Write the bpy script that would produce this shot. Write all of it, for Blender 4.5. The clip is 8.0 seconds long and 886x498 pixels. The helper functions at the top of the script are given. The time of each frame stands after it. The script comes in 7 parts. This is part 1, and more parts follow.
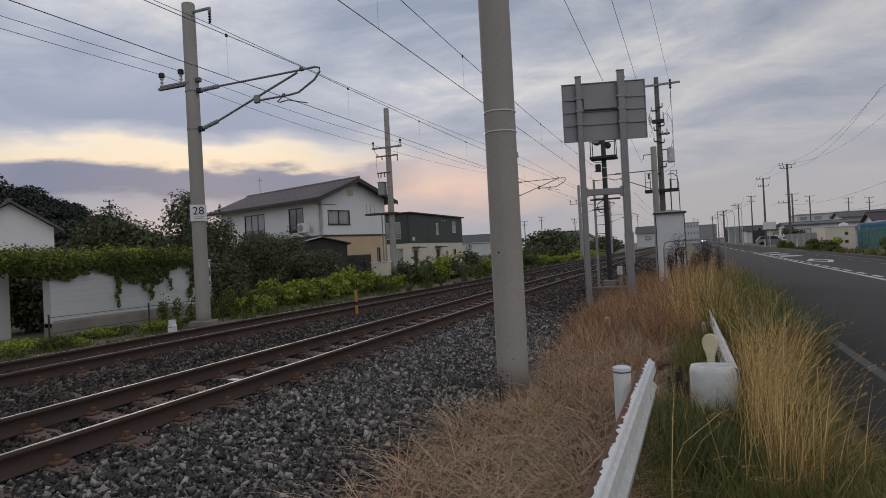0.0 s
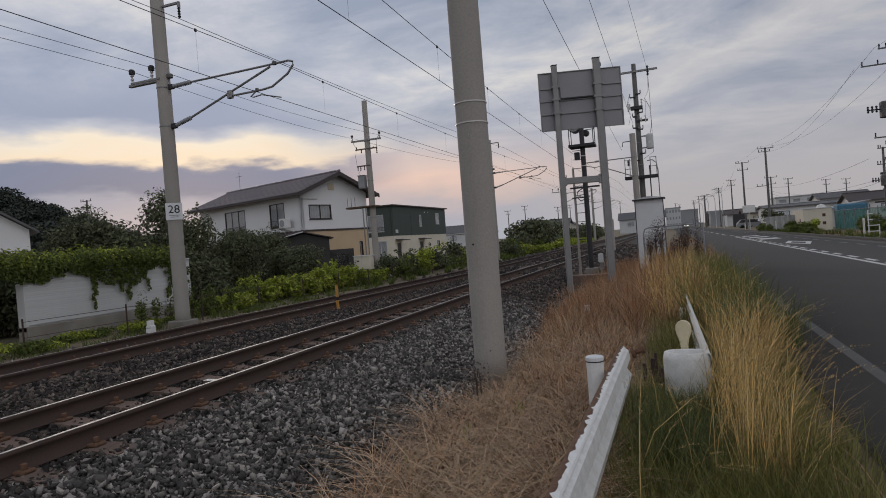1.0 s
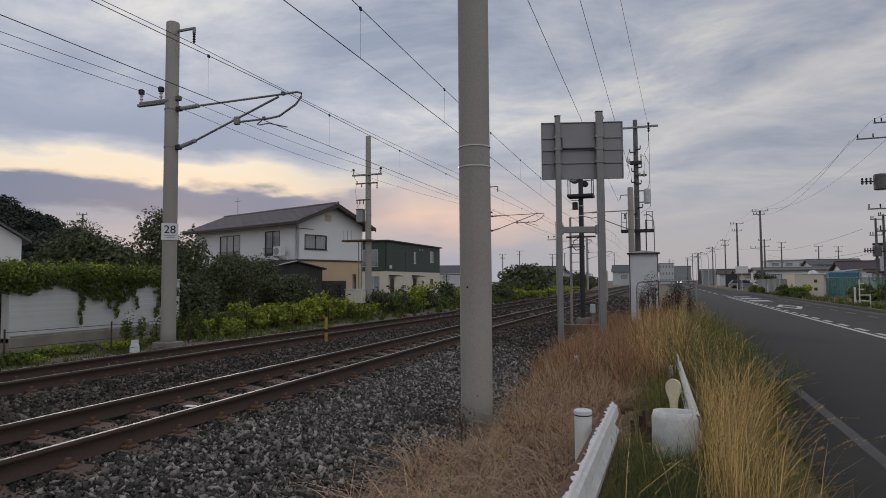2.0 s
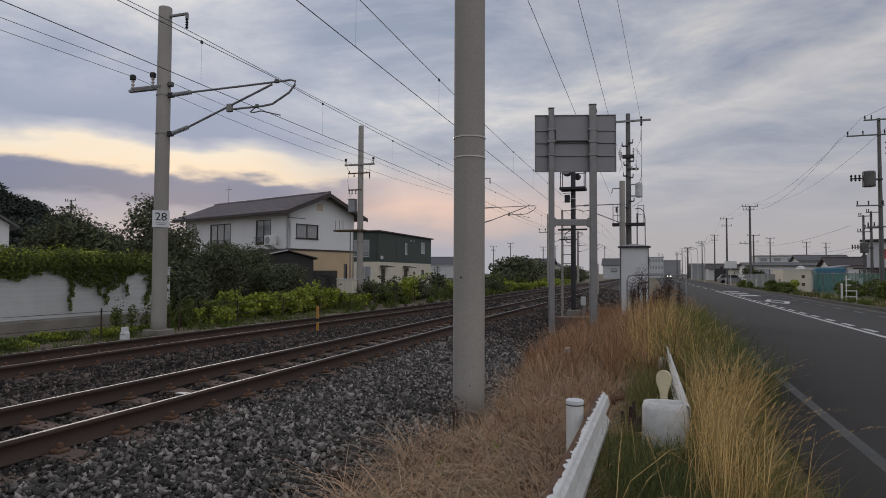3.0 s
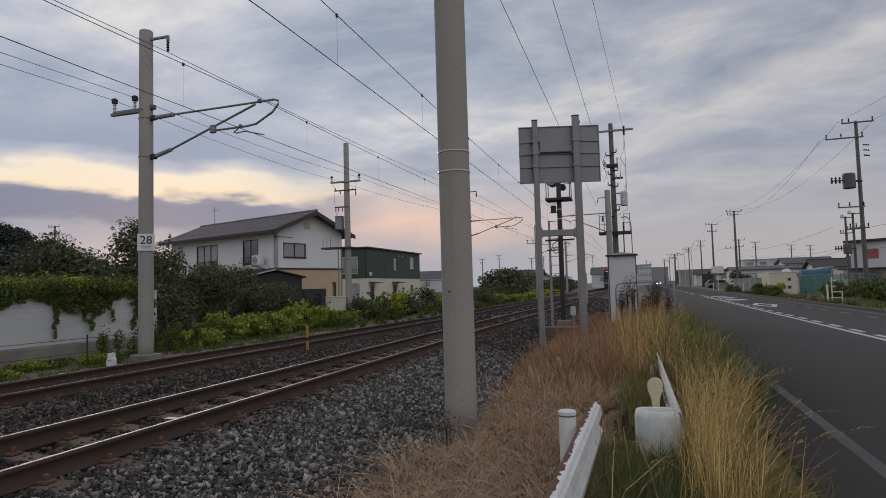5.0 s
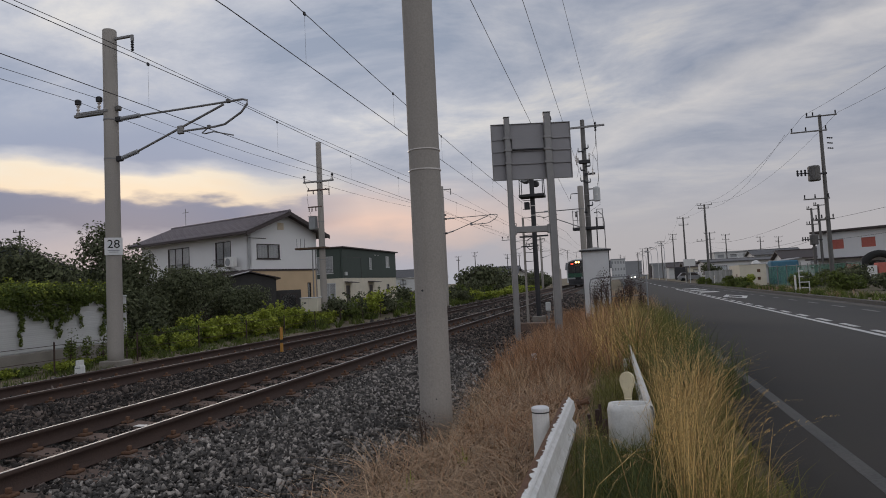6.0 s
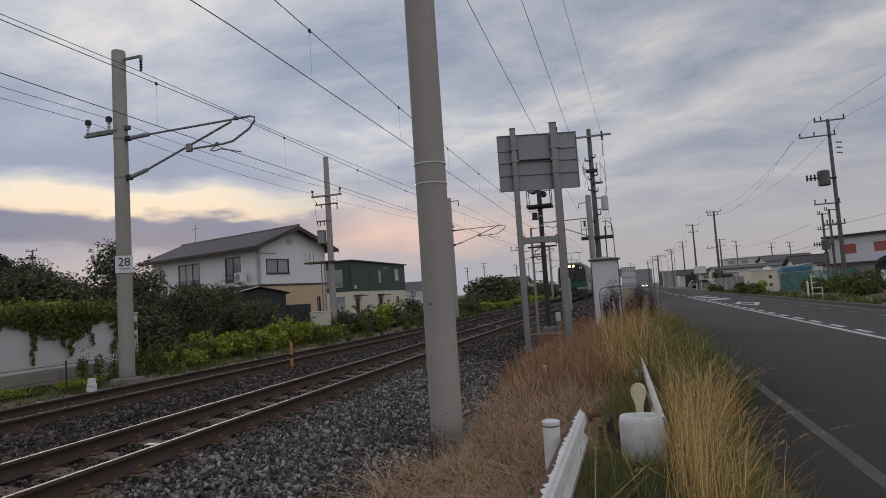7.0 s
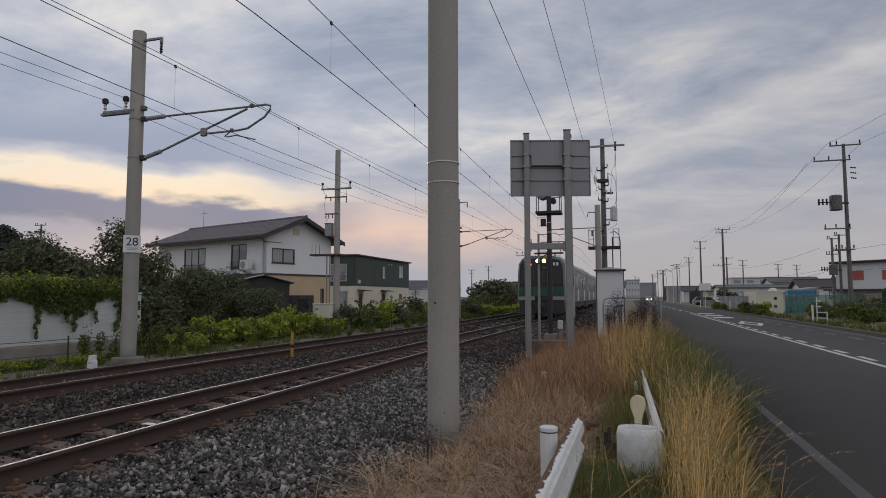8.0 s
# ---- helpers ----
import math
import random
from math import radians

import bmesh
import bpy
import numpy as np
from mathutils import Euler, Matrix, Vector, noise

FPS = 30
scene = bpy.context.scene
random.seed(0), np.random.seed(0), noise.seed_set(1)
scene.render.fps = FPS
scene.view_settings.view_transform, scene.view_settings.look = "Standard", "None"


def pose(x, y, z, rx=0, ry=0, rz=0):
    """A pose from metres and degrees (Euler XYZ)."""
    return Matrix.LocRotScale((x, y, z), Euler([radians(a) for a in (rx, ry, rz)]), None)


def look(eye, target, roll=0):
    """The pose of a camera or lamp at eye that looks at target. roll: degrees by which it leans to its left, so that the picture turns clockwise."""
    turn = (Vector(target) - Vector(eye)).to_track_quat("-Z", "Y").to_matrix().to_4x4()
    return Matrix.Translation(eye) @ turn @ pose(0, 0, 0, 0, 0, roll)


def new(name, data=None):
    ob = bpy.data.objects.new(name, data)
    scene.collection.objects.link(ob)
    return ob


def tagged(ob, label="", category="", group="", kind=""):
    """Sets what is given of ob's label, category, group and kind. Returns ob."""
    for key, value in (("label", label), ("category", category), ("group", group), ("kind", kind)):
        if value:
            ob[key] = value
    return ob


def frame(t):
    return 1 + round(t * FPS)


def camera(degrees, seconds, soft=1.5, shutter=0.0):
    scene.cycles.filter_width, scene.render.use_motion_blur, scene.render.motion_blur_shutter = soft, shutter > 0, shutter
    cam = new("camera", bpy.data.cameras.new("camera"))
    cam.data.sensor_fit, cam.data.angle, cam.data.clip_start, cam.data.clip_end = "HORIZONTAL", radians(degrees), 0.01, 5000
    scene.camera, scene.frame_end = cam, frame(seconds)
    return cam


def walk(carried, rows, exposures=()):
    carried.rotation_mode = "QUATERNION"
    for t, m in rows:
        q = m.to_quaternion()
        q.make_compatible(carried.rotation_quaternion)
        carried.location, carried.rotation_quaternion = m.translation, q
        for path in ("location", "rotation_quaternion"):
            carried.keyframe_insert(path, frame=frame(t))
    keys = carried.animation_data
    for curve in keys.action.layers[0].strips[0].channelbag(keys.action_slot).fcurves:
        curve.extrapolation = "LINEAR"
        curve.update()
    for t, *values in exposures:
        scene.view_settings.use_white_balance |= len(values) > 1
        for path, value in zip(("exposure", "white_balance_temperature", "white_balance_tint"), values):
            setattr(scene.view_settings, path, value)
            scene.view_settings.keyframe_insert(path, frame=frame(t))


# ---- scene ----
cam = camera(70.7, 8.0, soft=0.95)
PATH = [
    (0, (-0.09, -0.12, 1.711), (-0.8215, 1.7419, 1.7231), -2.99),
    (0.5, (-0.054, -0.096, 1.716), (-0.8098, 1.7552, 1.7256), -3.03),
    (1, (0.012, -0.033, 1.724), (-0.6759, 1.8443, 1.7052), -4.52),
    (1.5, (-0.001, -0.008, 1.737), (-0.6813, 1.8726, 1.7632), -2.1),
    (2, (-0.01, -0.03, 1.745), (-0.673, 1.854, 1.8499), -0.43),
    (3.5, (-0.044, -0.06, 1.725), (-0.6772, 1.8356, 1.7937), 0.3),
    (4, (-0.035, -0.062, 1.729), (-0.6539, 1.8361, 1.8494), -1.0),
    (5.3, (-0.024, -0.047, 1.733), (-0.609, 1.863, 1.855), -2.1),
    (5.5, (-0.02, -0.044, 1.728), (-0.5798, 1.8733, 1.8401), -2.87),
    (6, (0.012, -0.014, 1.742), (-0.5152, 1.9125, 1.8545), -2.83),
    (6.5, (0.016, -0.021, 1.738), (-0.4976, 1.9094, 1.8416), -3.96),
    (7, (0.029, -0.006, 1.762), (-0.5227, 1.9104, 1.9126), -3.79),
    (7.5, (0.024, -0.005, 1.758), (-0.5194, 1.9138, 1.9104), -3.29),
    (8, (0.001, -0.014, 1.751), (-0.5678, 1.8972, 1.9035), -0.07),
]
walk(cam, [(t, look(eye, target, roll)) for t, eye, target, roll in PATH])

# ---- world, sun, exposure ----
def build_world():
    w = bpy.data.worlds.new("dusk_sky")
    scene.world = w
    w.use_nodes = True
    nt = w.node_tree
    nt.nodes.clear()
    N, L = nt.nodes, nt.links
    out = N.new("ShaderNodeOutputWorld")
    bg = N.new("ShaderNodeBackground")
    sky = N.new("ShaderNodeTexSky")
    sky.sky_type = "NISHITA"
    sky.sun_disc = False
    sky.sun_elevation = radians(4.0)
    sky.sun_rotation = radians(-42.0)
    sky.air_density, sky.dust_density = 1.0, 2.0
    tc = N.new("ShaderNodeTexCoord")
    sep = N.new("ShaderNodeSeparateXYZ")
    L.new(tc.outputs["Generated"], sep.inputs[0])

    def math_node(op, a, b=None, clamp=False):
        n = N.new("ShaderNodeMath")
        n.operation = op
        n.use_clamp = clamp
        for i, v in enumerate((a, b)):
            if v is None:
                continue
            if isinstance(v, (int, float)):
                n.inputs[i].default_value = v
            else:
                L.new(v, n.inputs[i])
        return n.outputs[0]

    def ramp(fac, stops):
        n = N.new("ShaderNodeValToRGB")
        e = n.color_ramp.elements
        while len(e) < len(stops):
            e.new(0.5)
        for s, (p, c) in zip(e, stops):
            s.position, s.color = p, (*c, 1)
        L.new(fac, n.inputs[0])
        return n.outputs[0]

    def mix(fac, a, b, mode="MIX"):
        n = N.new("ShaderNodeMix")
        n.data_type, n.blend_type = "RGBA", mode
        for i, v in ((0, fac), (6, a), (7, b)):
            if isinstance(v, (int, float)):
                n.inputs[i].default_value = v
            elif isinstance(v, tuple):
                n.inputs[i].default_value = (*v, 1)
            else:
                L.new(v, n.inputs[i])
        return n.outputs[2]

    z = sep.outputs[2]
    up = math_node("MAXIMUM", z, 0.0)
    # cloud deck seen in perspective
    den = math_node("ADD", up, 0.13)
    cx = math_node("DIVIDE", sep.outputs[0], den)
    cy = math_node("DIVIDE", sep.outputs[1], den)
    comb = N.new("ShaderNodeCombineXYZ")
    L.new(cx, comb.inputs[0]); L.new(cy, comb.inputs[1])
    mp = N.new("ShaderNodeMapping")
    L.new(comb.outputs[0], mp.inputs[0])
    mp.inputs["Rotation"].default_value = (0, 0, radians(-30))
    mp.inputs["Scale"].default_value = (1.0, 1.25, 1)
    mp.inputs["Location"].default_value = (1.3, 0.4, 0)
    n1 = N.new("ShaderNodeTexNoise")
    n1.inputs["Scale"].default_value = 1.35
    n1.inputs["Detail"].default_value = 10
    n1.inputs["Roughness"].default_value = 0.62
    n1.inputs["Distortion"].default_value = 0.35
    L.new(mp.outputs[0], n1.inputs[0])
    cloud = ramp(n1.outputs[0], [(0.34, (0.29, 0.335, 0.43)), (0.46, (0.40, 0.43, 0.51)), (0.55, (0.505, 0.52, 0.575)), (0.68, (0.70, 0.675, 0.655))])
    # blue-grey shelf of cloud low over the west, with a bright gap below it
    west = math_node("ADD", math_node("MULTIPLY", sep.outputs[0], -0.70), math_node("MULTIPLY", sep.outputs[1], 0.71))
    wf = N.new("ShaderNodeMapRange")
    L.new(west, wf.inputs[0])
    wf.inputs[1].default_value, wf.inputs[2].default_value = 0.915, 0.972
    n2 = N.new("ShaderNodeTexNoise")
    mp2 = N.new("ShaderNodeMapping")
    L.new(tc.outputs["Generated"], mp2.inputs[0])
    mp2.inputs["Scale"].default_value = (3.4, 3.4, 12.0)
    mp2.inputs["Location"].default_value = (0.5, 3.1, 0.0)
    L.new(mp2.outputs[0], n2.inputs[0])
    n2.inputs["Scale"].default_value = 2.2
    n2.inputs["Detail"].default_value = 6
    zz = math_node("ADD", z, math_node("MULTIPLY", math_node("SUBTRACT", n2.outputs[0], 0.5), 0.075))
    band = ramp(zz, [(0.0, (0.42, 0.43, 0.50)), (0.06, (0.43, 0.425, 0.49)), (0.095, (0.36, 0.38, 0.47)), (0.108, (0.19, 0.23, 0.34)), (0.140, (0.20, 0.24, 0.36)), (0.151, (0.95, 0.78, 0.59)), (0.172, (0.92, 0.82, 0.68)), (0.188, (0.52, 0.55, 0.63)), (0.206, (0.31, 0.37, 0.51)), (0.27, (0.30, 0.37, 0.52)), (0.36, (0.40, 0.44, 0.55))])
    glow = ramp(zz, [(0.0, (0.40, 0.43, 0.50)), (0.045, (0.42, 0.42, 0.49)), (0.068, (0.62, 0.50, 0.48)), (0.10, (0.86, 0.61, 0.51)), (0.135, (0.80, 0.61, 0.54)), (0.165, (0.50, 0.50, 0.56)), (0.21, (0.36, 0.40, 0.51))])
    bm_ = N.new("ShaderNodeMapRange")
    L.new(z, bm_.inputs[0])
    bm_.inputs[1].default_value, bm_.inputs[2].default_value = 0.44, 0.22
    bf = math_node("MULTIPLY", wf.outputs[0], bm_.outputs[0])
    low = N.new("ShaderNodeMapRange")
    L.new(z, low.inputs[0])
    low.inputs[1].default_value, low.inputs[2].default_value = 0.20, 0.10
    wide = N.new("ShaderNodeMapRange")
    L.new(west, wide.inputs[0])
    wide.inputs[1].default_value, wide.inputs[2].default_value = 0.74, 0.90
    gf = math_node("MULTIPLY", wide.outputs[0], low.outputs[0])
    haze = ramp(up, [(0.0, (0.455, 0.432, 0.445)), (0.10, (0.465, 0.45, 0.475)), (0.22, (0.44, 0.45, 0.51))])
    hz = N.new("ShaderNodeMapRange")
    L.new(up, hz.inputs[0])
    hz.inputs[1].default_value, hz.inputs[2].default_value = 0.26, 0.06
    # Unseen sky behind the camera is raised to brighten what faces it.
    side = N.new("ShaderNodeMapRange")
    L.new(west, side.inputs[0])
    side.inputs[1].default_value, side.inputs[2].default_value = -0.30, 0.92
    tone = ramp(side.outputs[0], [(0.0, (1.50, 1.48, 1.44)), (0.24, (0.72, 0.72, 0.73)), (0.62, (0.80, 0.81, 0.84)), (0.85, (1.0, 1.0, 1.0)), (1.0, (1.14, 1.15, 1.16))])
    c = mix(hz.outputs[0], mix(1.0, cloud, tone, "MULTIPLY"), haze)
    # pale streak of cloud that rises over the road
    off = math_node("ABSOLUTE", math_node("SUBTRACT", zz, math_node("ADD", math_node("MULTIPLY", sep.outputs[0], 0.34), 0.205)))
    core = math_node("SUBTRACT", 1.0, math_node("DIVIDE", off, 0.045), True)
    lane = N.new("ShaderNodeMapRange")
    L.new(sep.outputs[0], lane.inputs[0])
    lane.inputs[1].default_value, lane.inputs[2].default_value = -0.14, -0.02
    streak = math_node("MULTIPLY", math_node("MULTIPLY", core, lane.outputs[0]), math_node("MULTIPLY", n1.outputs[0], 1.5, True))
    c = mix(streak, c, (0.66, 0.635, 0.63))
    c = mix(gf, c, glow)
    c = mix(bf, c, band)
    mixed = mix(0.95, mix(1.0, sky.outputs[0], (0.06, 0.06, 0.06), "MULTIPLY"), c)
    L.new(mixed, bg.inputs[0])
    bg.inputs[1].default_value = 1.0
    L.new(bg.outputs[0], out.inputs[0])


build_world()
sun_data = bpy.data.lights.new("low_sun", "SUN")
sun_data.energy, sun_data.angle, sun_data.color = 0.55, radians(25), (1.0, 0.86, 0.74)
sun = new("low_sun", sun_data)
sun.matrix_world = look((-40, 44, 16), (0, 0, 0))
scene.view_settings.exposure = 0.0

# ---- materials ----
def mat(name, base, rough=0.8, metal=0.0, var=0.25, scale=6.0, fine=60.0, bump=0.2, tint=None, glow=None, rnd=0.0, spec=0.5, dist=0.01, thin=0.0):
    """Base colour varied at two scales, with fine relief. tint: a second colour for patches."""
    m = bpy.data.materials.new(name)
    m.use_nodes = True
    nt = m.node_tree
    N, L = nt.nodes, nt.links
    b = N["Principled BSDF"]
    b.inputs["Roughness"].default_value = rough
    b.inputs["Metallic"].default_value = metal
    b.inputs["Specular IOR Level"].default_value = spec
    tc = N.new("ShaderNodeTexCoord")
    big, small = N.new("ShaderNodeTexNoise"), N.new("ShaderNodeTexNoise")
    for n, s in ((big, scale), (small, fine)):
        n.inputs["Scale"].default_value = s
        n.inputs["Detail"].default_value = 5
        L.new(tc.outputs["Object"], n.inputs["Vector"])
    t = tint or tuple(c * 0.55 for c in base)
    mx = N.new("ShaderNodeMix")
    mx.data_type = "RGBA"
    mr = N.new("ShaderNodeMapRange")
    mr.inputs[1].default_value, mr.inputs[2].default_value = 0.35, 0.7
    mr.inputs[3].default_value, mr.inputs[4].default_value = 0.0, min(1.0, var * 2)
    L.new(big.outputs[0], mr.inputs[0])
    L.new(mr.outputs[0], mx.inputs[0])
    mx.inputs[6].default_value, mx.inputs[7].default_value = (*base, 1), (*t, 1)
    hs = N.new("ShaderNodeHueSaturation")
    L.new(mx.outputs[2], hs.inputs["Color"])
    v = N.new("ShaderNodeMapRange")
    v.inputs[3].default_value, v.inputs[4].default_value = 1 - var, 1 + var
    L.new(small.outputs[0], v.inputs[0])
    val = v.outputs[0]
    if rnd:
        geo = N.new("ShaderNodeNewGeometry")
        info = N.new("ShaderNodeObjectInfo")
        ad = N.new("ShaderNodeMath")
        ad.operation = "ADD"
        L.new(geo.outputs["Random Per Island"], ad.inputs[0])
        L.new(info.outputs["Random"], ad.inputs[1])
        fr = N.new("ShaderNodeMath")
        fr.operation = "FRACT"
        L.new(ad.outputs[0], fr.inputs[0])
        r = N.new("ShaderNodeMapRange")
        r.inputs[3].default_value, r.inputs[4].default_value = 1 - rnd, 1 + rnd
        src = fr.outputs[0]
        if rnd > 0.8:
            pw = N.new("ShaderNodeMath")
            pw.operation = "POWER"
            pw.inputs[1].default_value = 3.2
            L.new(src, pw.inputs[0])
            src = pw.outputs[0]
            r.inputs[3].default_value, r.inputs[4].default_value = 0.30, 3.7
        L.new(src, r.inputs[0])
        mu = N.new("ShaderNodeMath")
        mu.operation = "MULTIPLY"
        L.new(v.outputs[0], mu.inputs[0])
        L.new(r.outputs[0], mu.inputs[1])
        val = mu.outputs[0]
    L.new(val, hs.inputs["Value"])
    L.new(hs.outputs[0], b.inputs["Base Color"])
    if bump:
        bp = N.new("ShaderNodeBump")
        bp.inputs["Strength"].default_value = bump
        bp.inputs["Distance"].default_value = dist
        L.new(small.outputs[0], bp.inputs["Height"])
        L.new(bp.outputs[0], b.inputs["Normal"])
    if thin:
        tl = N.new("ShaderNodeBsdfTranslucent")
        ms = N.new("ShaderNodeMixShader")
        ms.inputs[0].default_value = thin
        L.new(hs.outputs[0], tl.inputs[0])
        L.new(b.outputs[0], ms.inputs[1])
        L.new(tl.outputs[0], ms.inputs[2])
        L.new(ms.outputs[0], N["Material Output"].inputs[0])
    if glow:
        b.inputs["Emission Color"].default_value = (*glow[:3], 1)
        b.inputs["Emission Strength"].default_value = glow[3]
    return m


